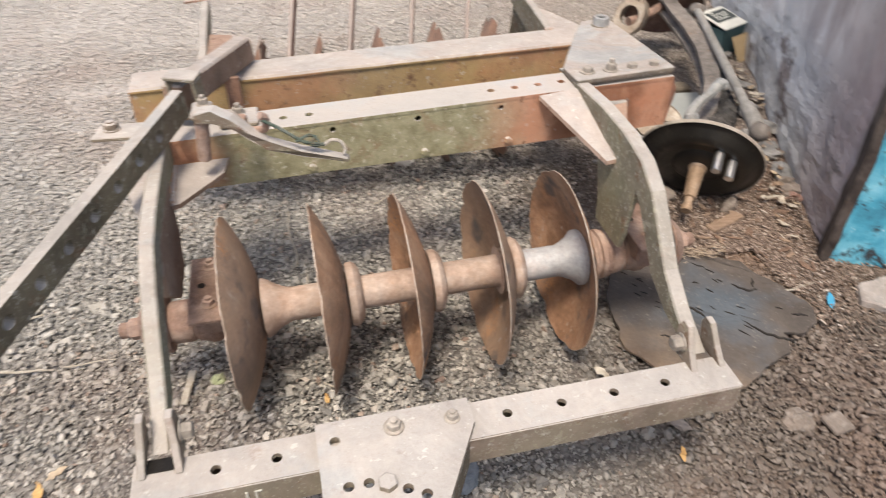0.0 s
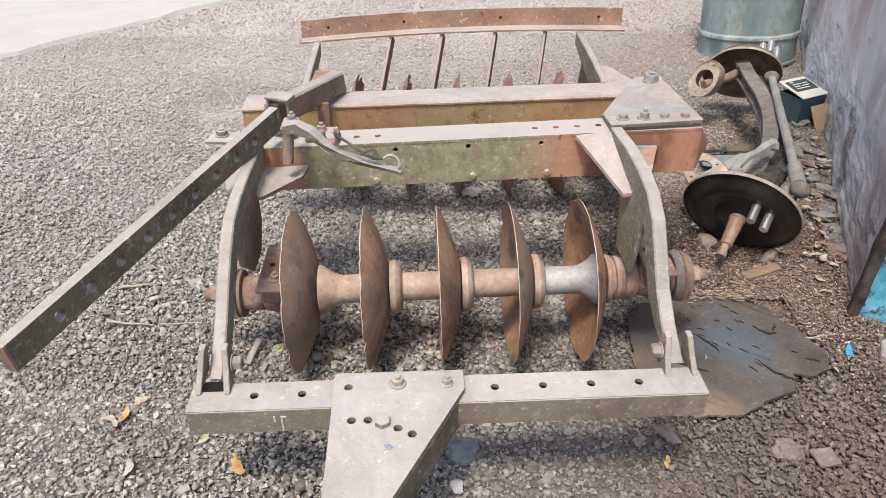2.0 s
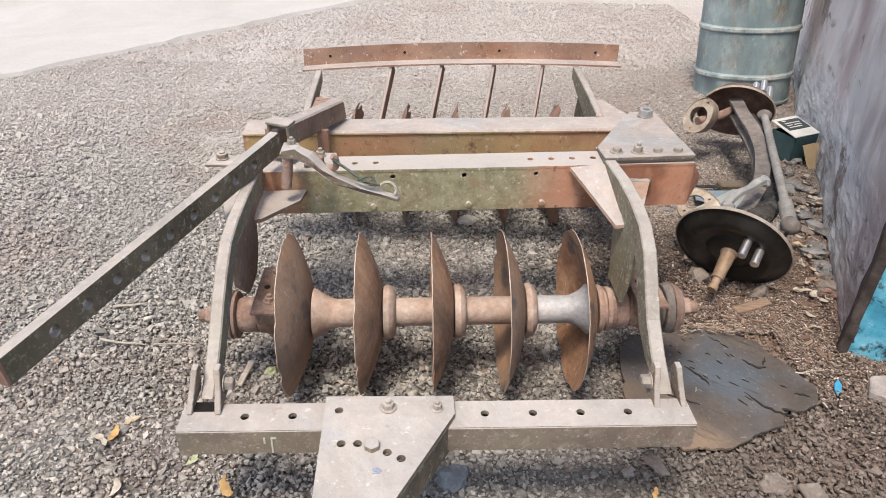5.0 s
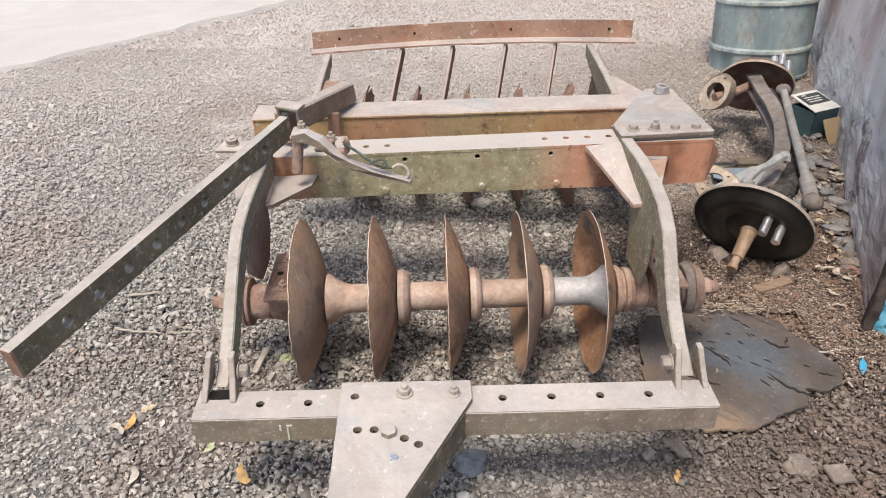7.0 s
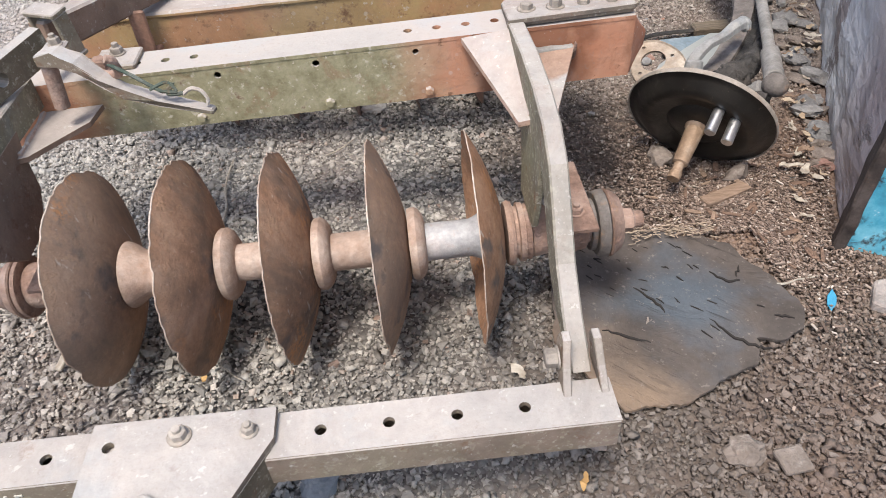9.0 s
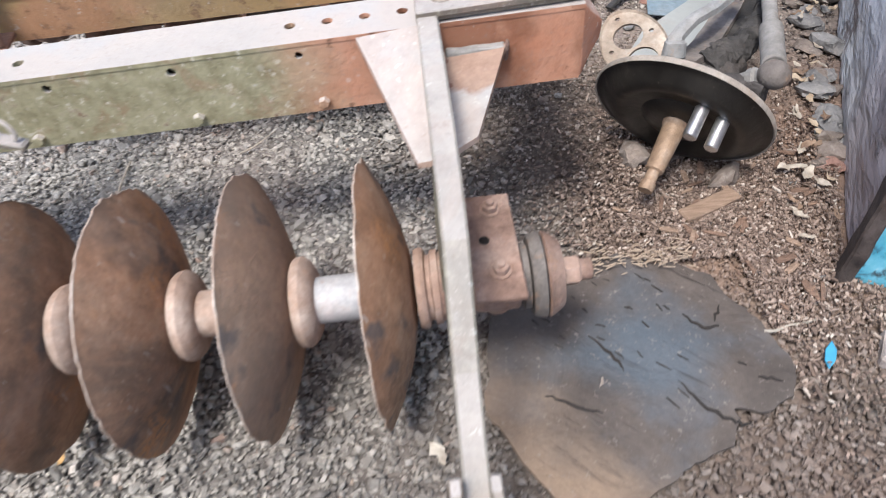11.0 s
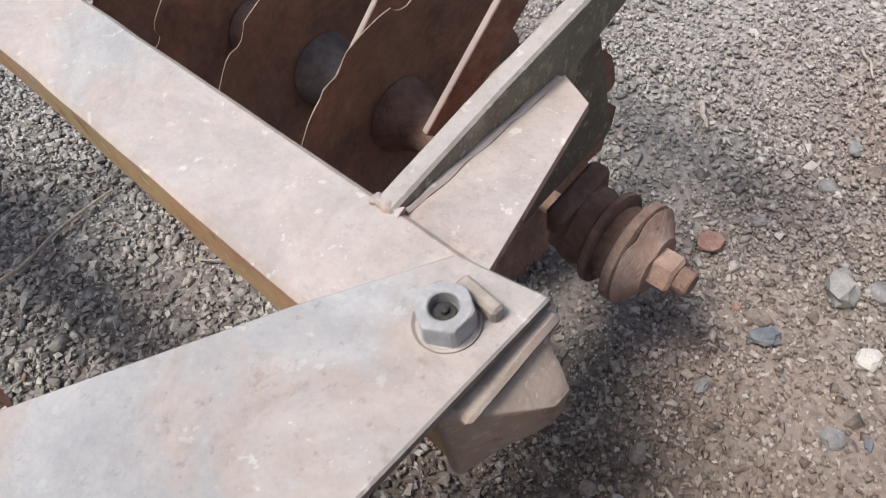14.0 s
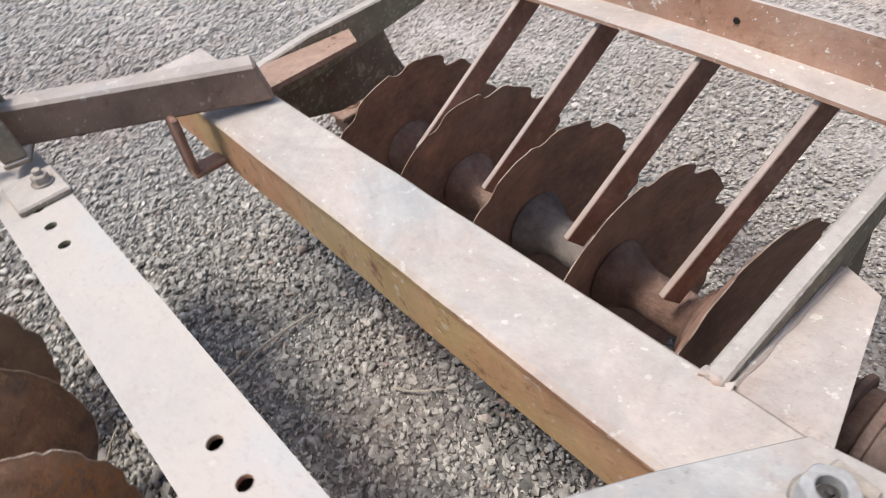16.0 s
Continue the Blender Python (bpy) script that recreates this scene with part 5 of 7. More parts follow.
def draw_bar():
    """A long thick bar with a row of big holes drilled through it."""
    step = HD.length
    L = step * 9.75 + 0.09
    holes = [(0.12 + step * k, 0.0, 0.0125) for k in range(9)]
    bm = plate([(0, -0.0305), (L, -0.0305), (L, 0.0305), (0, 0.0305)], -0.003, 0.020, holes, seg=18)
    for v in bm.verts:
        v.co = Vector((v.co.x, -v.co.z, v.co.y + 0.0008 * noise.noise((v.co.x * 20, v.co.y * 20, 2))))
    start = H0 - HD.normalized() * 0.12
    bar = part("draw_bar", along(bm, start, start + HD), M_DARKBAR, harrow, "dark dusty bar with a row of holes")
    tip = start + HD.normalized() * (L + 0.001)
    bm = box(-0.004, 0.003, -0.0205, 0.0033, -0.031, 0.031, 0.001)
    part("end_face", along(bm, tip, tip + HD), M_SCRAPER, bar, "rust-brown sawn end")
    # rear length of the bar, lying on the rear beam
    a, b = Vector((-0.432, 0.765, 0.540)), Vector((-0.280, 1.140, 0.497))
    L = (b - a).length
    bm = box(0, L, -0.022, 0.022, -0.033, 0.033, 0.005)
    for v in bm.verts:
        if v.co.x > L * 0.9 and v.co.z > 0:
            v.co.x -= 0.02
    part("draw_bar_tail", along(bm, a, b), M_HANGER, harrow, "stub of the bar, chamfered at its end")
    # clamp box round the joint
    d = HD.normalized()
    c = H0 - d * 0.165 + Vector((0, 0, -0.004))
    for off, z0, z1, w in ((0.012, -0.045, 0.036, 0.008), (-0.046, -0.045, 0.036, 0.008)):
        bm = box(-0.018, 0.018, off - w / 2, off + w / 2, z0, z1, 0.002)
        part("clamp_cheek", along(bm, c, c + d), M_BAR, harrow)
    for z in (0.0365, -0.055):
        bm = box(-0.020, 0.020, -0.052, 0.018, z, z + 0.009, 0.002)
        part("clamp_strap", along(bm, c, c + d), M_BAR, harrow)
    # bolted pad on the front beam
    bm = box(-0.345, -0.262, 0.722, 0.797, top_z(-0.29), top_z(-0.29) + 0.012, 0.003)
    pad = part("pad", sheared(bm, 0.0), M_BAR, harrow)
    bolt((-0.305, 0.772, top_z(-0.29) + 0.012), pad, 0.021, 0.012, 0.016, 0.008)
    bm = plate([(-0.612, 0.742), (-0.500, 0.735), (-0.495, 0.800), (-0.600, 0.806)], top_z(-0.55) + 0.001, top_z(-0.55) + 0.010, bev=0.002)
    tongue = part("end_plate", bm, M_BAR, harrow, "flat plate that sticks out beyond the beam")
    bolt((-0.572, 0.778, top_z(-0.55) + 0.010), tongue, 0.026, 0.014, 0.018, 0.004, material=M_BAR)
    # strap that hangs between the beams
    y1 = ry + R_SLOPE * -0.27
    bm = box(-0.338, -0.302, y1 - 0.058, y1 - 0.047, 0.385, 0.490, 0.003)
    box(-0.338, -0.302, y1 - 0.058, y1 + 0.002, 0.374, 0.385, 0.003, bm)
    part("strap", bm, M_DISC_DARK, harrow, "dark rusty bent strap")


draw_bar()


def lock_lever():
    """Pin, arched lever plate, hook and the cord that ties them."""
    part("lock_pin", rod((-0.376, 0.622, 0.470), (-0.364, 0.622, 0.575), 0.0138, 20), M_RUST_PALE, harrow, "rusty locking pin", True)
    pts = [(0.0, 0.0), (0.035, 0.004), (0.07, -0.012), (0.105, -0.042), (0.135, -0.062), (0.20, -0.082), (0.295, -0.100)]
    top, low = [], []
    for i, (s, z) in enumerate(pts):
        top.append((s, z))
        low.append((s, z - 0.011 - 0.012 * (1 - i / 6)))
    bm = plate(top + low[::-1], -0.016, 0.016)
    for v in bm.verts:
        s = v.co.x / 0.295
        v.co = Vector((v.co.x, -v.co.z * (1.15 - 0.55 * s), v.co.y))
    bevelled(bm, 0.003)
    part("lever", along(bm, (-0.375, 0.622, 0.580), (-0.085, 0.556, 0.580)), M_BAR, harrow, "arched dusty lever plate")
    bm = box(-0.385, -0.345, 0.615, 0.685, 0.560, 0.569, 0.003)
    top_plate = part("lever_plate", bm, M_BAR, harrow)
    bolt((-0.362, 0.668, 0.569), top_plate, 0.018, 0.012, 0.013, 0.006)
    bolt((-0.295, 0.655, 0.520), harrow, 0.026, 0.02, 0.018, 0.0, material=M_RUST_PALE, name="stop_bolt")
    bm = tube([(-0.30, 0.64, 0.525), (-0.275, 0.62, 0.528), (-0.248, 0.605, 0.535), (-0.243, 0.590, 0.565), (-0.252, 0.584, 0.575)], 0.008, 8)
    part("hook", bm, M_RUST_PALE, harrow, "bent steel hook")
    cord = [(-0.25, 0.582, 0.566), (-0.215, 0.575, 0.545), (-0.185, 0.570, 0.523), (-0.165, 0.562, 0.516), (-0.15, 0.573, 0.524), (-0.16, 0.560, 0.512), (-0.135, 0.562, 0.510)]
    part("cord", tube(cord, 0.0035, 6), M_WIRE_GREEN, harrow, "knotted green cord")
    cord = [(-0.19, 0.565, 0.520), (-0.16, 0.572, 0.528), (-0.145, 0.560, 0.514), (-0.172, 0.562, 0.519), (-0.15, 0.570, 0.508)]
    part("cord", tube(cord, 0.003, 6), M_WIRE_GREEN, harrow, "knotted green cord")
    ring = [(-0.135, 0.562, 0.508), (-0.12, 0.563, 0.517), (-0.103, 0.560, 0.513), (-0.095, 0.557, 0.498), (-0.098, 0.556, 0.486)]
    part("wire_ring", tube(ring, 0.0035, 6), M_WIRE, harrow, "loop of pale wire")


lock_lever()


# ---- scrap front axle beside the harrow ----
def backing_plate(parent, centre, normal, radius):
    """A dished brake backing plate with its hub spindle and wheel studs."""
    c, n = Vector(centre), Vector(normal).normalized()
    rng = random.Random(8)
    back = [(0.066, 0.03), (0.060, radius * 0.55), (0.056, radius * 0.74), (0.046, radius * 0.92), (0.044, radius * 1.0)]
    front = [(0.050, radius * 1.0), (0.052, radius * 0.94), (0.058, radius * 0.88), (0.072, radius * 0.80), (0.079, radius * 0.72), (0.076, radius * 0.63), (0.068, radius * 0.55), (0.066, radius * 0.42), (0.077, radius * 0.34), (0.078, 0.03)]
    bm = lathe(back + front, c, c + n, 56)
    plate_ob = part("backing_plate", bm, M_PLATE, parent, "dark oily dished brake backing plate", True)
    wob = lambda w, a: 1 + 0.006 * noise.noise((3 * math.cos(w), 3 * math.sin(w), 2.0))
    bm = lathe([(0.043, radius * 0.994), (0.051, radius * 0.985), (0.0535, radius * 1.0), (0.048, radius * 1.012), (0.042, radius * 1.004)], c, c + n, 56, wobble=wob)
    bmesh.ops.delete(bm, geom=[f for f in bm.faces if len(f.verts) > 8], context="FACES")
    part("rim", bm, M_BOLT, plate_ob, "thin dusty grey rim", True)
    return plate_ob


M_TAN = rusty("tan_rusted_pressing", (0.27, 0.20, 0.145), (0.40, 0.33, 0.265), (0.50, 0.45, 0.39), 0.65, 0.5, 0.0, 0.5)

M_STEER = rusty("grey_blue_forging", (0.21, 0.21, 0.205), (0.31, 0.32, 0.32), (0.41, 0.37, 0.32), 0.6, 0.4, 0.1, 0.35)


M_SWIVEL = rusty("dirty_swivel_iron", (0.045, 0.040, 0.037), (0.082, 0.074, 0.070), (0.16, 0.145, 0.135), 0.75, 0.8, 0.0, 0.10)


def front_axle():
    ax = thing("axle", "greasy scrap vehicle front axle lying beside the shed", "axle")
    c, n = Vector((0.967, 0.863, 0.148)), Vector((-0.527, -0.734, -0.428)).normalized()
    c = c - n * 0.050 + Vector((0, 0, 0.004))
    p = backing_plate(ax, c, n, 0.181)
    s0 = c + Vector((-0.005, -0.01, 0.0))
    tip = Vector((0.872, 0.735, 0.080))
    way = (tip - s0).normalized()
    L = (tip - s0).length
    bm = lathe([(0, 0.031), (0.05, 0.030), (0.075, 0.026), (0.078, 0.023), (L - 0.040, 0.0185), (L - 0.037, 0.0125), (L - 0.014, 0.0125), (L - 0.012, 0.0155), (L + 0.006, 0.0150)], s0, tip, 24)
    part("spindle", bm, M_BRASS, ax, "greased tapered wheel spindle", True)
    hub = lathe([(0, 0.060), (0.036, 0.054), (0.044, 0.042), (0.052, 0.036), (0.056, 0.02)], s0, s0 + way, 24)
    part("hub", hub, M_BLACK, ax, "black oily hub", True)
    for tip in ((0.941, 0.747, 0.199), (0.982, 0.736, 0.175)):
        t = Vector(tip)
        part("stud", rod(t - way * 0.055, t + way * 0.01, 0.0135, 20), M_CHROME, ax, "shiny bare steel stud", True)
    # I-section beam, swept up over the middle
    path = [(0.975, 0.92, 0.20), (1.05, 1.00, 0.175), (1.145, 1.12, 0.185), (1.220, 1.24, 0.195), (1.306, 1.44, 0.20), (1.350, 1.60, 0.21), (1.362, 1.78, 0.24), (1.40, 1.95, 0.24)]
    sec = [(-0.026, 0.034), (0.026, 0.034), (0.027, 0.020), (0.010, 0.014), (0.010, -0.014), (0.032, -0.020), (0.031, -0.034), (-0.031, -0.034), (-0.032, -0.020), (-0.010, -0.014), (-0.010, 0.014), (-0.027, 0.020)]
    bm = sweep(sec, smooth_path(path, 7), (-0.22, 0, 1))
    for v in bm.verts:
        v.co += noise.noise_vector(v.co * 9) * 0.004 + noise.noise_vector(v.co * 45) * 0.0015
    part("beam", bm, M_AXLE, ax, "greasy forged axle beam")
    sec = [(-0.012, 0.012), (-0.029, 0.024), (-0.046, 0.018), (-0.056, -0.008), (-0.046, -0.036), (-0.012, -0.030)]
    bm = sweep(sec, smooth_path(path[1:7], 9), (-0.22, 0, 1))
    for v in bm.verts:
        v.co += noise.noise_vector(v.co * 30) * 0.006 + noise.noise_vector(v.co * 90) * 0.003
    part("grease_cake", bm, M_GREASE, ax, "thick black grease caked on the beam")
    # steering arm
    sec = [(-0.019, -0.007), (-0.015, 0.008), (-0.006, 0.013), (0.006, 0.013), (0.015, 0.008), (0.019, -0.007), (0.010, -0.014), (-0.010, -0.014)]
    pts = smooth_path([(0.957, 0.937, 0.254), (0.965, 0.955, 0.270), (1.005, 0.985, 0.284), (1.055, 1.015, 0.288), (1.110, 1.062, 0.290), (1.135, 1.075, 0.286)], 7)
    bm = sweep(sec, pts, (0.0, 0.0, 1.0), lambda t: 1.0 - 0.25 * math.sin(math.pi * min(1.0, t * 1.1)) + (0.25 if t > 0.9 else 0.0))
    for v in bm.verts:
        v.co += noise.noise_vector(v.co * 35) * 0.002
    part("steering_arm", bm, M_STEER, ax, "grey-blue curved steering arm", True)
    part("king_pin_cap", rod((0.957, 0.932, 0.238), (0.960, 0.944, 0.268), 0.024, 20, 0.021), M_STEER, ax, "", True)
    bm = tube([(0.99, 0.90, 0.20), (1.03, 0.88, 0.225), (1.065, 0.85, 0.245), (1.10, 0.815, 0.25)], lambda t: 0.023 + 0.004 * math.sin(t * 14), 12)
    for v in bm.verts:
        v.co += noise.noise_vector(v.co * 40) * 0.006 - Vector((0, 0, 0.03))
    part("knuckle_arm", bm, M_SWIVEL, ax, "", True)
    # the swivel behind the plate, and the crust of dirt and grease that runs on along the beam
    def crusted(points, r, name, material, label, rough):
        bm = tube(smooth_path(points, 12), r, 44)
        for v in bm.verts:
            v.co += noise.noise_vector(v.co * 24) * 0.007 * rough + noise.noise_vector(v.co * 70) * 0.0045 * rough + noise.noise_vector(v.co * 135) * 0.0025 * rough
        return part(name, bm, material, ax, label, True)

    crusted([(0.985, 0.885, 0.165), (1.025, 0.920, 0.160), (1.06, 0.955, 0.165), (1.09, 0.985, 0.175)], lambda t: 0.060 - 0.012 * t + 0.003 * math.cos(t * 19), "swivel_housing", M_SWIVEL, "dirty grey-brown swivel housing", 0.6)
    crusted([(1.035, 0.945, 0.19), (1.085, 0.972, 0.20), (1.135, 1.005, 0.20), (1.175, 1.065, 0.195), (1.215, 1.14, 0.185), (1.25, 1.22, 0.18)], lambda t: 0.034 - 0.012 * t, "grease_crust", M_CRUST, "thick crumbly black dirt crust", 1.2)
    # tie rod with ball joints
    a, b = Vector((1.112, 0.825, 0.252)), Vector((1.450, 1.775, 0.258))
    d = (b - a).normalized()
    part("tie_rod", rod(a + d * 0.05, b, 0.0150, 20), M_TIE, ax, "grey steel tie rod", True)
    part("tie_rod_sleeve", rod(a + d * 0.03, a + d * 0.16, 0.023, 20), M_TIE, ax, "", True)
    for e in (a, b):
        bm = bmesh.new()
        bmesh.ops.create_icosphere(bm, subdivisions=3, radius=0.031, matrix=Matrix.Translation(e) @ Matrix.Diagonal((1, 1, 0.85, 1)))
        part("ball_joint", bm, M_AXLE, ax, "", True)
    q = Vector((1.066, 0.868, 0.205))
    w = (q - a).normalized()
    bm = lathe([(0.0, 0.020), (0.030, 0.019), (0.034, 0.024), (0.046, 0.024), (0.050, 0.018), (0.066, 0.017), (0.068, 0.008), (0.090, 0.007)], a, q, 18)
    for v in bm.verts:
        v.co += noise.noise_vector(v.co * 60) * 0.002
    part("joint_stem", bm, M_TIE, ax, "grey ball joint stem with its boot", True)
    bm = hexagon(a + w * 0.050, w, 0.034, 0.017)
    part("castle_nut", bm, M_TIE, ax, "dirty castle nut")
    # bracket flange with a big hole, at the near end and again at the far end
    for c, up, r, turn, openings in ((Vector((0.912, 1.050, 0.200)), Vector((-0.35, -0.30, 0.88)), 0.064, 150, ((-0.80, 0.50), (0.30, 0.50), (1.12, 0.075))), (Vector((1.205, 1.86, 0.225)), Vector((-0.75, -0.55, 0.35)), 0.058, 75, ((-0.05, 0.70), (1.08, 0.08), (-1.12, 0.08)))):
        out = [(r * 1.35 * math.cos(w), r * (1.0 - 0.12 * math.cos(w)) * math.sin(w)) for w in [2 * math.pi * k / 32 for k in range(32)]]
        bm = plate(out, -0.003, 0.003, [(r * at, 0.0, r * wide) for at, wide in openings] + ([(r * 0.05, r * 0.72, 0.005), (r * 0.06, -r * 0.72, 0.005)] if c.y < 1.5 else []), seg=20)
        n_lip = len(out)
        vs = [[bm.verts.new((x * g, y * g, z)) for x, y in out] for g, z in ((0.985, 0.0031), (1.035, 0.0075), (1.055, 0.005), (1.04, -0.004), (0.985, -0.0031))]
        for r0, r1 in zip(vs, vs[1:]):
            for k in range(n_lip):
                bm.faces.new((r0[k], r0[(k + 1) % n_lip], r1[(k + 1) % n_lip], r1[k]))
        if c.y > 1.5:
            # the far one keeps its deep pressed skirt
            sk = [[bm.verts.new((x * g, y * g, z)) for x, y in out] for g, z in ((1.04, -0.003), (1.0, -0.03), (0.9, -0.065), (0.88, -0.062), (0.98, -0.028), (1.0, -0.002))]
            for r0, r1 in zip(sk, sk[1:]):
                for k in range(n_lip):
                    bm.faces.new((r0[k], r0[(k + 1) % n_lip], r1[(k + 1) % n_lip], r1[k]))
        q = up.normalized().to_track_quat("Z", "Y").to_matrix().to_4x4() @ Matrix.Rotation(radians(turn), 4, "Z")
        part("caliper_bracket", moved(bm, Matrix.Translation(c) @ q), M_TAN, ax, "tan rusty pressed bracket with a round hole")
    part("link", tube([(1.20, 1.85, 0.20), (1.28, 1.875, 0.21), (1.37, 1.91, 0.23)], 0.02, 10), M_RUST, ax, "", True)
    # far hub
    c = Vector((1.415, 1.965, 0.208))
    n2 = Vector((0.30, 0.80, 0.50)).normalized()
    dent = lambda w, a: 1 + 0.04 * noise.noise((1.6 * math.cos(w), 1.6 * math.sin(w), 4.0))
    bm = lathe([(0.070, 0.03), (0.066, 0.085), (0.046, 0.125), (0.020, 0.148), (0.002, 0.158), (-0.004, 0.161), (0.002, 0.165), (0.022, 0.153), (0.050, 0.130), (0.072, 0.088), (0.076, 0.03)], c, c + n2, 48, wobble=dent)
    shell = part("brake_shell", bm, M_DARK_RUST, ax, "dark rusty hollow brake shell", True)
    bm = lathe([(-0.0045, 0.1605), (-0.0060, 0.1625), (0.0015, 0.1665), (0.003, 0.1655)], c, c + n2, 48, wobble=dent)
    bmesh.ops.delete(bm, geom=[f for f in bm.faces if len(f.verts) > 8], context="FACES")
    part("rim", bm, M_TAN, shell, "thin tan dusty rim", True)
    for off in ((0.060, 0.030), (0.095, 0.020), (0.130, 0.050)):
        t = c + Vector((off[0] + 0.050, 0.08, 0.085 - off[1]))
        part("stud", rod(t, t + Vector((0.02, 0.05, 0.035)), 0.0135, 16), M_CHROME, ax, "shiny bare steel stud", True)
    return ax


front_axle()


# ---- drum by the shed ----
def drum():
    base = Vector((1.865, 2.879, -0.030))
    d = thing("oil_drum", "dented grey-green steel oil drum standing by the shed", "oil drum", at=base)
    m = Mat("faded_teal_paint", 0.6, 0.0, 0.4)
    m.base(m.noise(4, 8, 0.6, (1, 1, 0.6)), [(0.3, (0.155, 0.215, 0.228)), (0.55, (0.255, 0.325, 0.335)), (0.75, (0.40, 0.445, 0.435))])
    m.over((0.42, 0.46, 0.44), m.math("MULTIPLY", m.step(m.noise(9, 9, 0.75, (1, 1, 0.7)), 0.52, 0.64), 0.5))
    m.over((0.24, 0.18, 0.12), m.math("MULTIPLY", m.step(m.noise(7, 9, 0.75, (1, 1, 0.45)), 0.54, 0.66), 0.85))
    m.over((0.48, 0.50, 0.47), m.math("MULTIPLY", m.step(m.noise(40, 5), 0.66, 0.72), 0.6))
    m.over((0.05, 0.04, 0.035), m.math("MULTIPLY", m.step(m.noise(9, 7, 0.65, (1, 1, 0.22)), 0.52, 0.62), m.step(m.axis("Z"), 0.50, 0.62)))
    m.shade(m.step(m.noise(3, 9, 0.75, (1, 1, 0.5), 1.0), 0.35, 0.68), 1.12, 0.68)
    m.over((0.60, 0.62, 0.60), m.math("MULTIPLY", m.step(m.noise(16, 8, 0.7, (1, 1, 0.6)), 0.63, 0.70), 0.55))
    # flaking rust in ragged blotches, thin runs below them, worn bare round the hoops
    m.over((0.23, 0.125, 0.07), m.math("MULTIPLY", m.step(m.noise(13, 10, 0.8, (1, 1, 0.8), 0.4), 0.59, 0.64), 0.8))
    m.over((0.33, 0.225, 0.15), m.math("MULTIPLY", m.step(m.noise(18, 8, 0.7, (1, 1, 0.16)), 0.58, 0.68), 0.4))
    for h in (0.156, 0.404):
        hoop = m.math("SUBTRACT", 1.0, m.step(m.math("ABSOLUTE", m.math("SUBTRACT", m.axis("Z"), h), 0.0), 0.006, 0.014))
        m.over((0.50, 0.50, 0.46), m.math("MULTIPLY", hoop, m.step(m.noise(12, 7, 0.7), 0.42, 0.6)))
    m.bump(m.noise(60, 5), 0.25, 0.004).bump(m.noise(8, 4), 0.5, 0.012)
    r = 0.260
    pts = [(0, r - 0.02), (0.004, r + 0.006), (0.016, r + 0.006), (0.02, r)]
    for h in (0.156, 0.404):
        pts += [(h - 0.018, r), (h - 0.007, r + 0.009), (h + 0.007, r + 0.009), (h + 0.018, r)]
    pts += [(0.865, r), (0.870, r + 0.007), (0.885, r + 0.007), (0.888, r - 0.004), (0.872, r - 0.012), (0.870, 0.02)]
    wob = lambda w, a: 1 + 0.012 * noise.noise((2.2 * math.cos(w), 2.2 * math.sin(w), a * 5))
    bm = lathe(pts, (0, 0, 0), (0, 0, 1), 64, wobble=wob)
    bar = m.done()
    part("body", bm, bar, d, "", True)
    d.rotation_euler = (radians(-6), radians(-3), 0)
    # a line of faded stencil marks, too worn to read
    white = Mat("worn_white_stencil", 0.8).over((0.55, 0.57, 0.55), 1.0).done()
    for k, w in enumerate((-2.55, -2.45, -2.36, -1.28, -1.20)):
        bm = box(-0.003, 0.002, -0.010, 0.010, 0, 0.05, 0.001)
        moved(bm, Matrix.Rotation(w, 4, "Z") @ Matrix.Translation((r + 0.0025, 0, 0.58)))
        part("stencil_mark", bm, white, d)


drum()


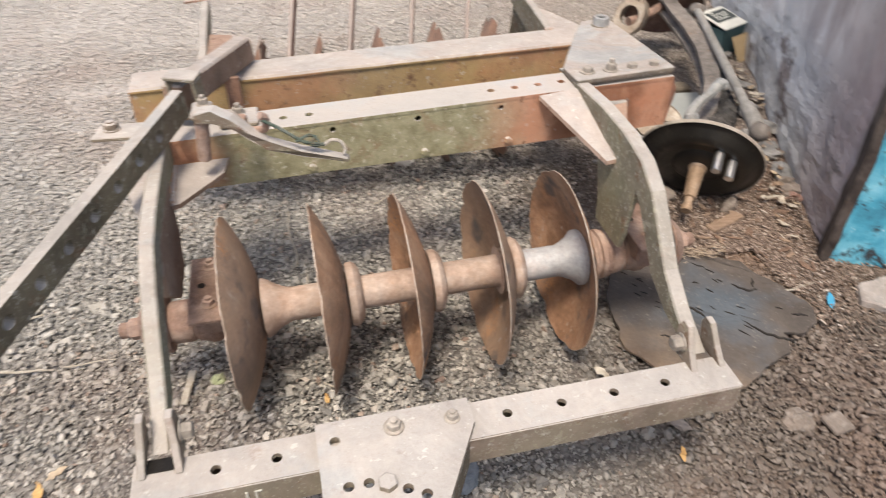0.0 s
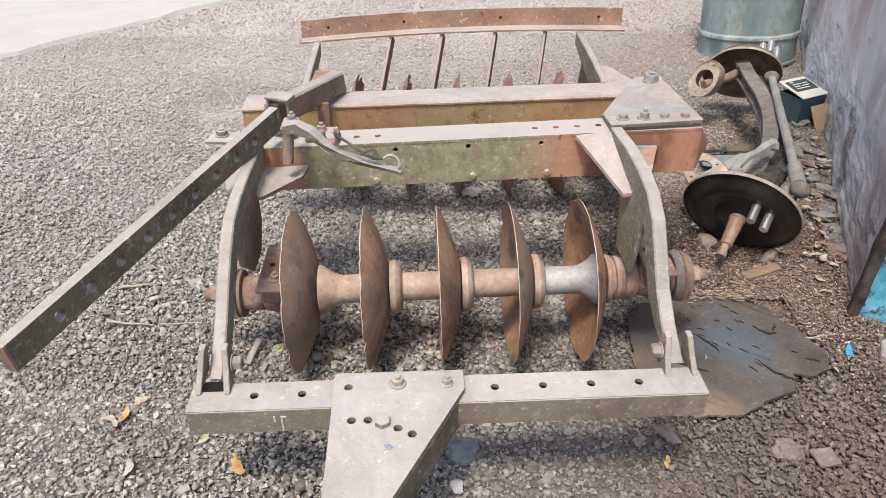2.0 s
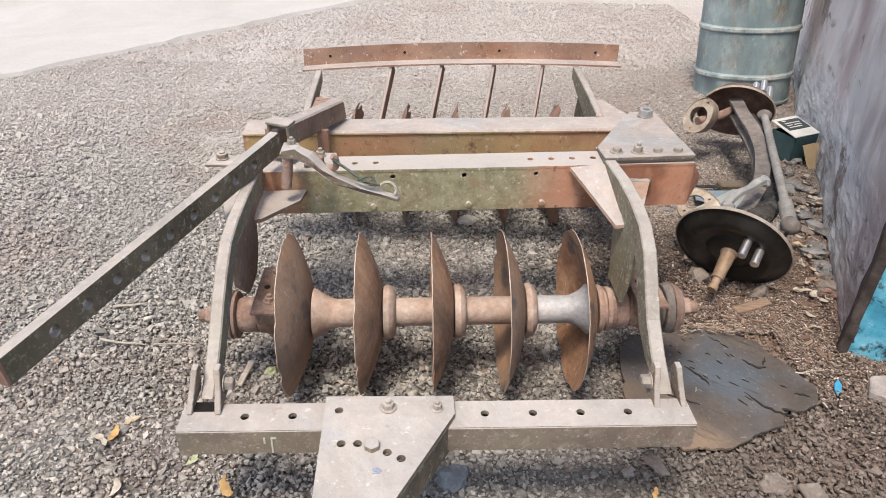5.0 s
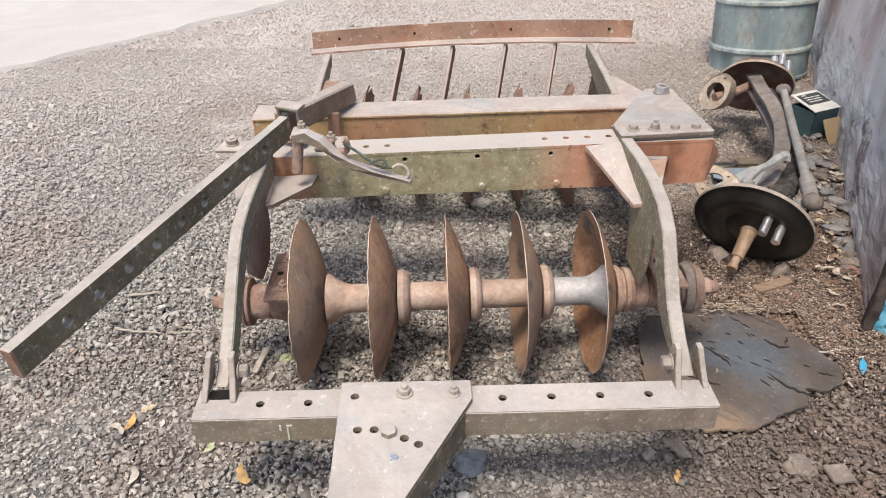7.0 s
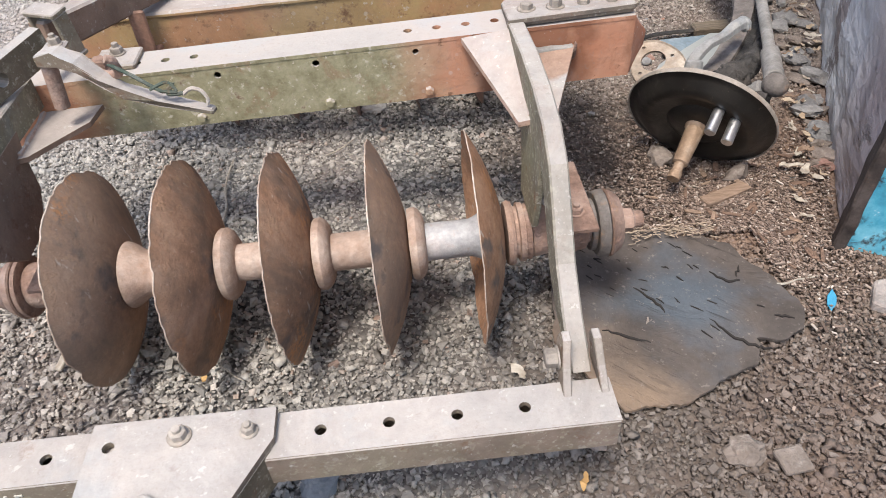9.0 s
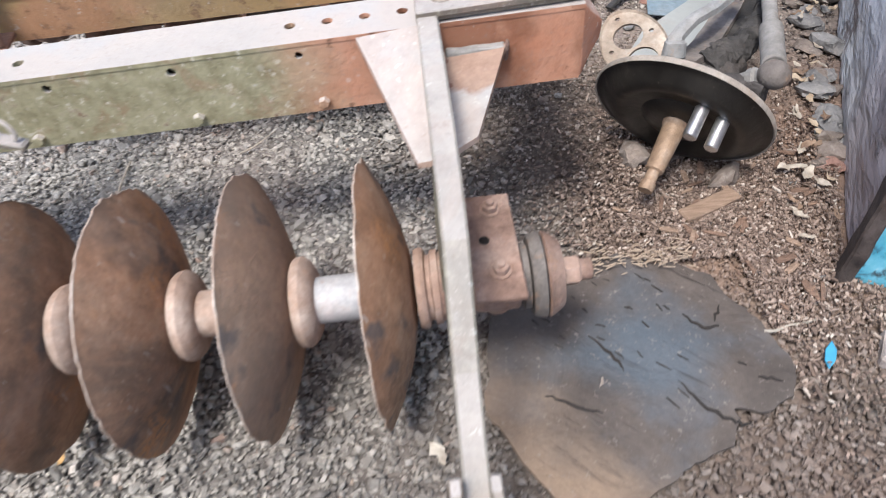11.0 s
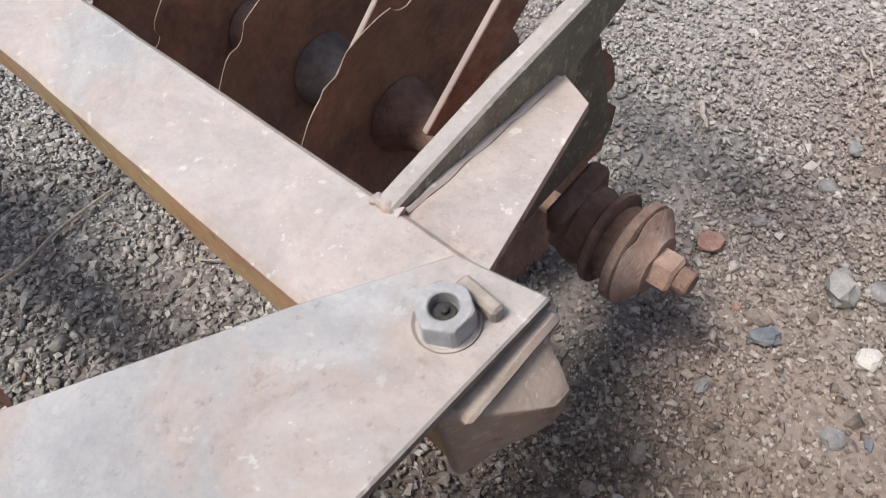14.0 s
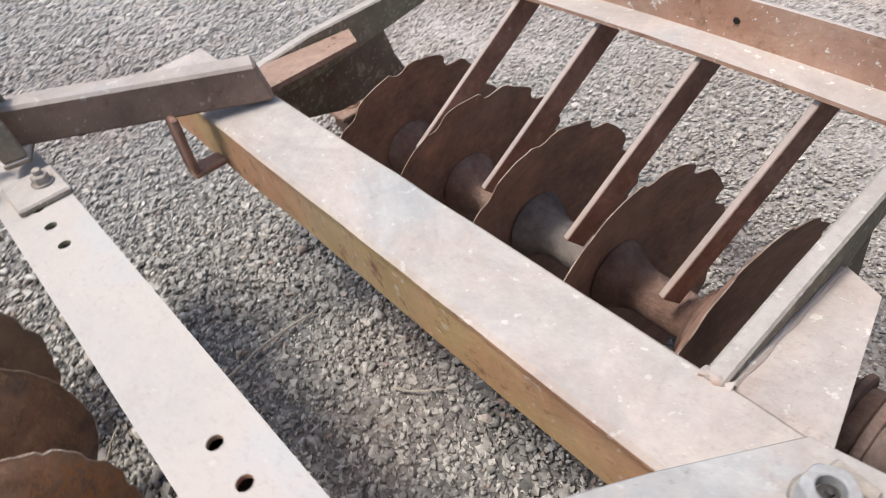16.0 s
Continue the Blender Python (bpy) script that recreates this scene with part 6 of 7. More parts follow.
# ---- loose things on the ground ----
def rubber_mat():
    m = Mat("dusty_black_rubber", 0.8)
    m.base(m.noise(4, 8, 0.65), [(0.3, (0.052, 0.043, 0.038)), (0.5, (0.088, 0.073, 0.064)), (0.7, (0.135, 0.113, 0.099))])
    # a faded blue patch in the middle
    off = m.math("ADD", m.math("ABSOLUTE", m.math("SUBTRACT", m.axis("X"), 0.80), 0.0), m.math("ABSOLUTE", m.math("SUBTRACT", m.axis("Y"), 0.41), 0.0))
    patch = m.math("SUBTRACT", 1.0, m.step(m.math("ADD", off, m.math("MULTIPLY", m.noise(9, 6, 0.65), 0.30)), 0.20, 0.36))
    m.over((0.080, 0.115, 0.150), m.math("MULTIPLY", patch, 0.58))
    m.over((0.10, 0.112, 0.13), m.math("MULTIPLY", m.step(m.noise(4.2, 6), 0.53, 0.66), 0.5))
    tan = m.math("SUBTRACT", 1.0, m.step(m.math("ADD", m.math("ADD", m.axis("X"), m.axis("Y")), m.math("MULTIPLY", m.noise(7, 6), 0.30)), 0.93, 1.10))
    m.over((0.27, 0.19, 0.13), m.math("MULTIPLY", tan, 0.75))
    m.shade(m.noise(90, 6, 0.7), 0.72, 1.25)
    # short scuffs that follow the ply in places
    ply = m.node("ShaderNodeMapping", Scale=(0.085, 0.014, 1.0), Rotation=(0.0, 0.0, -0.72))
    ply.vector_type = "TEXTURE"
    m.link(m.co, ply.inputs["Vector"])
    scuff = m.node("ShaderNodeTexNoise", Scale=1.0, Detail=5.0)
    m.link(ply.outputs["Vector"], scuff.inputs["Vector"])
    scuffs = m.math("MULTIPLY", m.step(scuff.outputs["Fac"], 0.56, 0.66), m.step(m.noise(5, 4), 0.46, 0.60))
    m.over((0.045, 0.038, 0.034), m.math("MULTIPLY", scuffs, 0.5))
    m.over((0.27, 0.235, 0.205), m.math("MULTIPLY", m.step(m.noise(85, 5, 0.7), 0.60, 0.68), 0.45))
    m.bump(scuffs, 0.6, 0.006).bump(m.noise(60, 6), 0.4, 0.004).bump(m.noise(7, 5, dist=1.0), 0.7, 0.014)
    out = [(0.50, 0.33), (0.56, 0.215), (0.60, 0.150), (0.655, 0.158), (0.70, 0.150), (0.76, 0.172), (0.80, 0.200), (0.87, 0.225), (0.905, 0.262), (0.898, 0.285), (0.945, 0.272), (1.00, 0.292), (1.022, 0.340), (1.01, 0.40), (0.985, 0.48), (0.95, 0.55), (0.90, 0.598), (0.85, 0.595), (0.80, 0.625), (0.73, 0.622), (0.66, 0.60), (0.58, 0.58), (0.53, 0.50)]
    bm = plate(out, 0.0, 0.007)
    bmesh.ops.subdivide_edges(bm, edges=bm.edges[:], cuts=5, use_grid_fill=True)
    for v in bm.verts:
        v.co.z += 0.012 + 0.012 * noise.noise((v.co.x * 5, v.co.y * 5, 7)) + 0.004 * noise.noise((v.co.x * 16, v.co.y * 16, 2))
        j = noise.noise_vector((v.co.x * 25, v.co.y * 25, 0)) * 0.009 + noise.noise_vector((v.co.x * 80, v.co.y * 80, 0)) * 0.004
        v.co.x += j.x
        v.co.y += j.y
    mat = single("rubber_mat", bm, m.done(), "torn dusty black rubber mat lying on gravel", "mat", smooth=True)
    # tears through the sheet, each with a lifted lip
    rng = random.Random(31)
    dark = Mat("torn_rubber_edge", 0.9).over((0.028, 0.024, 0.022), 1.0).done()
    height = lambda x, y: 0.0195 + 0.012 * noise.noise((x * 5, y * 5, 7)) + 0.004 * noise.noise((x * 16, y * 16, 2))
    for line in ([(0.828, 0.346), (0.853, 0.290), (0.892, 0.258), (0.915, 0.250)], [(0.603, 0.343), (0.649, 0.316), (0.690, 0.300)], [(0.87, 0.47), (0.905, 0.435), (0.93, 0.445)], [(0.946, 0.486), (0.925, 0.452)], [(0.700, 0.450), (0.735, 0.40), (0.742, 0.372)], [(0.955, 0.335), (0.99, 0.318)]):
        fine = []
        for (xa, ya), (xb, yb) in zip(line, line[1:]):
            for k in range(5):
                t = k / 5
                fine.append((xa + (xb - xa) * t + rng.uniform(-0.003, 0.003), ya + (yb - ya) * t + rng.uniform(-0.003, 0.003)))
        fine.append(line[-1])
        pts = [(x, y, height(x, y) + 0.0012) for x, y in fine]
        part("tear", sweep([(-0.0016, 0.001), (0.0016, 0.0016), (0.0014, -0.004), (-0.0014, -0.004)], pts, grow=lambda t: 0.35 + 1.1 * math.sin(math.pi * min(1, max(0, t)))), dark, mat, "dark torn crack")
    for k in range(30):
        x, y = (rng.uniform(0.60, 0.86), rng.uniform(0.42, 0.585)) if k < 22 else (rng.uniform(0.72, 0.95), rng.uniform(0.27, 0.42))
        w, half = -0.75 + rng.gauss(0, 0.22), rng.uniform(0.005, 0.014)
        pts = []
        for q in (-1, -0.4, 0.2, 1):
            u, v = x + q * half * math.cos(w) + rng.uniform(-0.001, 0.001), y + q * half * math.sin(w) + rng.uniform(-0.001, 0.001)
            pts.append((u, v, height(u, v) + 0.0012))
        part("slit", sweep([(-0.0007, 0.0006), (0.0007, 0.0008), (0.0006, -0.004), (-0.0006, -0.004)], pts, grow=lambda t: 0.4 + 0.9 * math.sin(math.pi * min(1, max(0, t)))), dark, mat, "short dark slit")
    return mat


rubber_mat()


# ---- small scrap, litter, stones ----
def rock(x, y, size, seed, material, label, flat=0.55, category="stone", group="", name="stone", z=None):
    rng = random.Random(seed)
    bm = bmesh.new()
    bmesh.ops.create_icosphere(bm, subdivisions=2, radius=1.0)
    o = Vector((rng.uniform(0, 50), rng.uniform(0, 50), 0))
    sx, sy = size * rng.uniform(0.85, 1.25), size * rng.uniform(0.6, 0.95)
    for v in bm.verts:
        v.co *= 1 + 0.55 * noise.noise(v.co * 1.1 + o) + 0.18 * noise.noise(v.co * 3 + o)
        v.co.x, v.co.y, v.co.z = round(v.co.x * 2.2) / 2.2 * 0.5 + v.co.x * 0.5, v.co.y, v.co.z
        v.co = Vector((v.co.x * sx, v.co.y * sy, v.co.z * size * flat))
    low = min(v.co.z for v in bm.verts)
    m = Matrix.Translation((x, y, (-low * 0.72 - 0.002) if z is None else z)) @ Matrix.Rotation(rng.uniform(0, 6.28), 4, "Z") @ Matrix.Rotation(rng.uniform(-0.2, 0.2), 4, "X")
    return single(name, moved(bm, m), material, label, category, group)


def stone_material(name, a, b):
    m = Mat(name, 0.9)
    m.base(m.noise(18, 7, 0.65), [(0.35, a), (0.65, b)])
    m.shade(m.noise(120, 4), 0.75, 1.2)
    m.over((0.36, 0.33, 0.30), m.math("MULTIPLY", m.step(m.noise(30, 7, 0.75), 0.55, 0.68), 0.5))
    m.bump(m.noise(90, 6), 0.8, 0.006)
    return m.done()


M_SLATE = stone_material("slate_grey_stone", (0.16, 0.156, 0.154), (0.29, 0.282, 0.274))
M_GREYROCK = stone_material("dusty_grey_stone", (0.24, 0.232, 0.222), (0.37, 0.358, 0.34))
M_PALE = stone_material("pale_stone", (0.48, 0.45, 0.41), (0.64, 0.61, 0.57))
M_REDSTONE = stone_material("red_brown_stone", (0.27, 0.15, 0.12), (0.38, 0.24, 0.19))
M_BLUESTONE = stone_material("blue_grey_stone", (0.125, 0.138, 0.155), (0.225, 0.24, 0.256))
M_BROWNROCK = stone_material("brown_dusty_stone", (0.15, 0.12, 0.10), (0.27, 0.225, 0.195))

rock(0.160, 1.285, 0.030, 1, M_PALE, "pale stone under the harrow's beam")
rock(0.874, 1.608, 0.036, 2, M_GREYROCK, "grey angular stone on the gravel")
rock(0.925, 1.640, 0.022, 22, M_SLATE, "dark grey stone on the gravel")
rock(0.945, 1.526, 0.019, 3, M_PALE, "white stone on the gravel")
rock(0.822, 1.474, 0.024, 4, M_BLUESTONE, "blue-grey stone on the gravel")
rock(0.684, 1.580, 0.020, 5, M_REDSTONE, "red-brown stone on the gravel")
rock(0.800, 1.50, 0.017, 6, M_BROWNROCK, "small brown stone on the gravel")
rock(0.720, 1.660, 0.014, 7, M_SLATE, "small grey stone on the gravel")
rock(0.032, 0.082, 0.042, 8, M_BLUESTONE, "dark flat stone beside the front bar", 0.35)
rock(0.016, -0.015, 0.017, 9, M_PALE, "small white stone beside the front bar", 0.7)
rock(0.520, 0.115, 0.030, 10, M_BROWNROCK, "dusty brown stone beside the mat", 0.4)
rock(0.780, 0.050, 0.034, 11, M_BROWNROCK, "dusty brown stone on the gravel", 0.4)
rock(0.930, 1.02, 0.030, 12, M_BROWNROCK, "brown stone beside the scrap axle")
rock(1.030, 1.42, 0.020, 13, M_SLATE, "grey stone near the scrap sheet")
rock(0.955, 1.39, 0.016, 14, M_SLATE, "grey stone near the scrap sheet")
rock(0.900, 0.895, 0.036, 19, M_BROWNROCK, "dark brown stone below the brake plate", 0.8)
rock(1.070, 0.800, 0.034, 23, M_BROWNROCK, "dark brown stone below the brake plate", 0.8)

# pebbles larger than the rest of the gravel, between the harrow and the scrap
rng = random.Random(17)
PEBBLE = ((M_SLATE, "grey pebble on the trodden gravel"), (M_PALE, "pale pebble on the trodden gravel"), (M_REDSTONE, "red-brown pebble on the trodden gravel"), (M_BROWNROCK, "brown pebble on the trodden gravel"), (M_BLUESTONE, "blue-grey pebble on the trodden gravel"))
for k in range(44):
    x = rng.uniform(0.74, 1.20)
    mat, lab = PEBBLE[rng.choice((0, 0, 1, 2, 3, 3, 3, 4))]
    rock(x, rng.uniform(1.40, 2.35) if x > 0.9 else rng.uniform(1.12, 2.35), rng.uniform(0.006, 0.016), 500 + k, mat, lab, rng.uniform(0.4, 0.7), group="pebbles on the gravel", name="pebble", category="pebble")

rng = random.Random(11)
for k in range(46):
    s = rng.uniform(0.30, 1.65)
    off = -rng.uniform(0.025, 0.05 + 0.16 * min(1.0, max(0.0, s - 0.45)))
    p = SHED + SHED_A * s + SHED_B * off
    mat = rng.choice((M_SLATE, M_SLATE, M_BROWNROCK, M_SLATE, M_BROWNROCK, M_REDSTONE))
    lab = {"slate_grey_stone": "flat grey stone at the shed's foot", "brown_dusty_stone": "brown dusty stone at the shed's foot", "pale_stone": "pale stone at the shed's foot", "blue_grey_stone": "blue-grey stone at the shed's foot", "red_brown_stone": "red-brown stone at the shed's foot"}[mat.name]
    rock(p.x, p.y, rng.uniform(0.014, 0.042), 100 + k, mat, lab, rng.uniform(0.3, 0.6), group="stones along the shed")


def leaf_material(name, a, b):
    m = Mat(name, 0.75)
    m.base(m.noise(40, 5), [(0.35, a), (0.65, b)])
    m.bump(m.noise(150, 3, 0.5, (1, 6, 1)), 0.3, 0.002)
    return m.done()


M_LEAF = [leaf_material("dry_tan_leaf", (0.33, 0.25, 0.17), (0.48, 0.39, 0.29)), leaf_material("dry_brown_leaf", (0.16, 0.105, 0.072), (0.29, 0.205, 0.145)),
          leaf_material("dry_pale_leaf", (0.30, 0.255, 0.205), (0.50, 0.45, 0.38)), leaf_material("dry_orange_leaf", (0.42, 0.24, 0.09), (0.54, 0.36, 0.16)),
          leaf_material("green_leaf", (0.30, 0.33, 0.19), (0.46, 0.47, 0.32))]
LEAF_WORD = ["tan", "brown", "pale", "orange-yellow", "green"]


def leaf(x, y, length, seed, kind, z=0.012, curl=0.5):
    """A fallen leaf: pointed oval, folded along its rib, its tip curled up."""
    rng = random.Random(seed)
    bm = bmesh.new()
    n = 8
    bow = rng.uniform(-0.7, 0.7)
    rows = []
    for i in range(n + 1):
        s = i / n
        w = (0.15 + 0.13 * rng.random()) * length * (math.sin(math.pi * min(1, s * 0.93 + 0.03)) ** 0.8) * (1 - 0.25 * s)
        zz = curl * length * 0.35 * (s - 0.4) ** 2 + 0.0015 * rng.random()
        fold = 0.18 * w
        bend = bow * length * (s - 0.5) ** 2
        e0, e1 = w * rng.uniform(0.75, 1.15), w * rng.uniform(0.75, 1.15)
        rows.append([bm.verts.new(((s - 0.5) * length, bend - e0, zz + fold)), bm.verts.new(((s - 0.5) * length, bend, zz)), bm.verts.new(((s - 0.5) * length, bend + e1, zz + fold))])
    for a, b in zip(rows, rows[1:]):
        for k in range(2):
            bm.faces.new((a[k], a[k + 1], b[k + 1], b[k]))
    geo = bmesh.ops.extrude_face_region(bm, geom=bm.faces[:])
    bmesh.ops.translate(bm, vec=(0, 0, 0.0012), verts=[g for g in geo["geom"] if isinstance(g, bmesh.types.BMVert)])
    o = Vector((seed * 1.7, 0, 0))
    for v in bm.verts:
        v.co += noise.noise_vector(v.co * 70 + o) * length * 0.13
    m = Matrix.Translation((x, y, z)) @ Matrix.Rotation(rng.uniform(0, 6.28), 4, "Z") @ Matrix.Rotation(rng.uniform(-0.35, 0.35), 4, "X")
    return single("leaf", moved(bm, m), M_LEAF[kind], "fallen %s leaf lying on the gravel" % LEAF_WORD[kind], "leaf", "fallen leaves", smooth=True)


for k, (x, y, size, kind) in enumerate(((-0.760, 0.222, 0.055, 3), (-0.785, 0.205, 0.050, 2), (-0.556, 0.145, 0.055, 4), (-0.466, 0.056, 0.062, 3), (0.489, 0.023, 0.035, 3), (-0.735, 0.265, 0.04, 0), (-0.70, 0.06, 0.05, 2), (0.56, 0.30, 0.045, 0), (0.42, 0.265, 0.05, 2), (-0.20, 0.33, 0.03, 3))):
    leaf(x, y, size, 200 + k, kind)
rng = random.Random(21)
for k in range(52):
    s = rng.uniform(0.03, 1.3)
    p = SHED + SHED_A * s + SHED_B * -rng.uniform(0.02, 0.11)
    leaf(p.x, p.y, rng.uniform(0.02, 0.046) * (1.5 if k % 7 == 0 else 1.0), 300 + k, rng.choice((0, 1, 1, 2, 2, 1, 0, 2)), rng.uniform(0.012, 0.03), rng.uniform(0.3, 1.4))
leaf(1.20, 0.80, 0.06, 400, 2, 0.03, 0.6)


def litter(count, seed):
    """Crushed bark, chips and leaf scraps strewn over the soil by the shed: one mesh."""
    rg = np.random.default_rng(seed)
    x, y = rg.normal(1.02, 0.15, count), rg.normal(0.70, 0.20, count)
    rel = np.stack([x - SHED.x, y - SHED.y], 1)
    keep = ~((rel @ np.array(SHED_B[:2]) > -0.015) & (rel @ np.array(SHED_A[:2]) > -0.01)) & (x > 0.5) & (y > 0.05)
    keep &= ~((x < 1.02) & (x > 0.5) & (y < 0.6) & (y > 0.15))
    x, y = x[keep], y[keep]
    n = len(x)
    L, W = rg.uniform(0.0012, 0.0050, n) * np.where(rg.random(n) < 0.035, 3.0, 1.0), rg.uniform(0.0010, 0.0036, n)
    a, tilt = rg.uniform(0, 6.28, n), rg.normal(0, 0.3, n)
    quad = np.array([(-1, -1), (1, -0.6), (0.8, 1), (-0.9, 0.7)])
    u = quad[None, :, 0] * L[:, None] * rg.uniform(0.7, 1.2, (n, 4))
    w = quad[None, :, 1] * W[:, None] * rg.uniform(0.7, 1.2, (n, 4))
    ca, sa = np.cos(a)[:, None], np.sin(a)[:, None]
    top = np.stack([x[:, None] + u * ca - w * sa, y[:, None] + u * sa + w * ca, 0.009 + rg.uniform(0, 0.008, n)[:, None] + u * tilt[:, None] + 0 * w], -1)
    low = top - np.array([0, 0, 0.0025])
    v = np.concatenate([top, low], 1).reshape(-1, 3)
    base = [(0, 1, 2, 3), (7, 6, 5, 4), (0, 4, 5, 1), (1, 5, 6, 2), (2, 6, 7, 3), (3, 7, 4, 0)]
    f = (np.array(base)[None] + 8 * np.arange(n)[:, None, None]).reshape(-1, 4)
    me = bpy.data.meshes.new("bark_litter")
    me.from_pydata(v.tolist(), [], f.tolist())
    me.shade_flat()
    m = Mat("bark_and_leaf_scraps", 0.9)
    m.base(m.island(), [(0.0, (0.10, 0.072, 0.058)), (0.45, (0.19, 0.138, 0.11)), (0.78, (0.275, 0.208, 0.17)), (0.93, (0.36, 0.29, 0.24)), (1.0, (0.52, 0.46, 0.40))])
    m.shade(m.noise(120, 4), 0.75, 1.2)
    me.materials.append(m.done())
    return tagged(new("bark_litter", me), "brown bark chips and leaf scraps strewn on the soil", "litter", kind="stuff")


litter(16000, 5)


def wood_material(name, a, b):
    m = Mat(name, 0.85)
    m.base(m.noise(20, 6, 0.6, (1, 9, 9)), [(0.3, a), (0.7, b)])
    m.bump(m.noise(60, 5, 0.6, (1, 8, 8)), 0.4, 0.003)
    return m.done()


M_WOOD = wood_material("weathered_brown_wood", (0.18, 0.122, 0.085), (0.31, 0.222, 0.165))
M_WOOD_TAN = wood_material("tan_wood", (0.28, 0.21, 0.15), (0.42, 0.34, 0.26))


M_TWIG = wood_material("grey_dry_twig", (0.27, 0.235, 0.19), (0.44, 0.40, 0.34))


def stick(p, q, r, material, label, seed=0):
    rg = random.Random(seed)
    a, b = Vector(p), Vector(q)
    pts = [a.lerp(b, t) + Vector((rg.uniform(-1, 1), rg.uniform(-1, 1), rg.uniform(0, 0.5))) * (b - a).length * 0.03 for t in (0, 0.25, 0.5, 0.75, 1)]
    return single("twig", tube(pts, lambda s: r * (1 - 0.45 * s), 6), material, label, "twig", "twigs on the gravel", smooth=True)


def chip():
    """A split piece of wood lying by the spindle."""
    bm = box(0, 0.135, -0.018, 0.018, 0, 0.018, 0.003)
    bmesh.ops.subdivide_edges(bm, edges=bm.edges[:], cuts=2, use_grid_fill=True)
    for v in bm.verts:
        v.co += noise.noise_vector(v.co * 30) * 0.004
    moved(bm, Matrix.Translation((0.948, 0.705, 0.006)) @ Matrix.Rotation(radians(22), 4, "Z"))
    return single("wood_piece", bm, M_WOOD, "split brown piece of wood lying on soil", "wood piece")


chip()


def flat_slab():
    """A broken flat slab lying by the shed's corner."""
    bm = plate([(0, 0), (0.05, -0.035), (0.16, -0.03), (0.24, 0.02), (0.22, 0.085), (0.10, 0.10), (0.015, 0.055)], 0, 0.024, bev=0.004)
    bmesh.ops.triangulate(bm, faces=bm.faces[:])
    bmesh.ops.subdivide_edges(bm, edges=bm.edges[:], cuts=3, use_grid_fill=True)
    for v in bm.verts:
        v.co += noise.noise_vector(v.co * 18) * 0.008 + noise.noise_vector(v.co * 60) * 0.002
    moved(bm, Matrix.Translation((1.165, 0.345, 0.0)) @ Matrix.Rotation(radians(-20), 4, "Z"))
    return single("stone_slab", bm, stone_material("pinkish_grey_slab", (0.26, 0.225, 0.205), (0.38, 0.335, 0.31)), "broken pinkish-grey flat slab lying on the gravel", "stone slab")


flat_slab()
for k, (a, b, r) in enumerate((((-0.93, 0.575, 0.014), (-0.79, 0.55, 0.012), 0.004), ((-0.77, 0.555, 0.012), (-0.66, 0.56, 0.012), 0.0025), ((-0.95, 0.73, 0.012), (-0.85, 0.75, 0.014), 0.005), ((-0.225, 0.80, 0.016), (-0.238, 1.055, 0.020), 0.0042), ((0.69, 2.13, 0.012), (0.74, 2.06, 0.012), 0.003), ((0.52, 1.84, 0.013), (0.56, 1.79, 0.014), 0.006), ((1.00, 0.42, 0.014), (1.10, 0.435, 0.013), 0.003), ((-0.215, 0.60, 0.012), (-0.205, 0.66, 0.10), 0.0025), ((0.02, 1.05, 0.013), (0.10, 1.12, 0.014), 0.0025), ((-0.20, 0.38, 0.012), (-0.12, 0.31, 0.012), 0.002))):
    stick(a, b, r, M_TWIG, "thin dry twig lying on the gravel", k)


def bark(x, y, length, seed):
    """A curved, split piece of bark lying on the soil."""
    rg = random.Random(seed)
    wide = length * rg.uniform(0.22, 0.45)
    bm = bmesh.new()
    rows = []
    for i in range(6):
        q = i / 5 - 0.5
        row = []
        for k in range(4):
            p = k / 3 - 0.5
            row.append(bm.verts.new((q * length + rg.uniform(-0.06, 0.06) * length, p * wide * (1 - 0.5 * abs(q)) + rg.uniform(-0.05, 0.05) * wide, -0.5 * wide * p * p + 0.002 * rg.random())))
        rows.append(row)
    for r0, r1 in zip(rows, rows[1:]):
        for k in range(3):
            bm.faces.new((r0[k], r0[k + 1], r1[k + 1], r1[k]))
    geo = bmesh.ops.extrude_face_region(bm, geom=bm.faces[:])
    bmesh.ops.translate(bm, vec=(0, 0, 0.0028), verts=[g for g in geo["geom"] if isinstance(g, bmesh.types.BMVert)])
    m = Matrix.Translation((x, y, 0.016)) @ Matrix.Rotation(rg.uniform(0, 6.28), 4, "Z") @ Matrix.Rotation(rg.uniform(-0.3, 0.3), 4, "X")
    return single("bark_piece", moved(bm, m), rg.choice((M_WOOD, M_BARK, M_BARK)), "broken brown piece of bark lying on soil", "bark", "bark on the soil")


M_BARK = wood_material("dark_red_brown_bark", (0.10, 0.062, 0.045), (0.22, 0.145, 0.105))
rng = random.Random(44)
for k in range(46):
    x, y = rng.gauss(1.04, 0.11), rng.uniform(0.46, 0.86)
    rel = Vector((x - SHED.x, y - SHED.y, 0))
    if rel.dot(SHED_B) < -0.04 and x > 0.80 and not (x < 1.0 and y < 0.60):
        bark(x, y, rng.uniform(0.016, 0.045), 700 + k)
        rock(x + rng.uniform(-0.09, 0.05), y + rng.uniform(-0.05, 0.05), rng.uniform(0.006, 0.015), 800 + k, rng.choice((M_BROWNROCK, M_SLATE, M_BROWNROCK)), "small dark stone among the bark litter", group="stones in the litter")


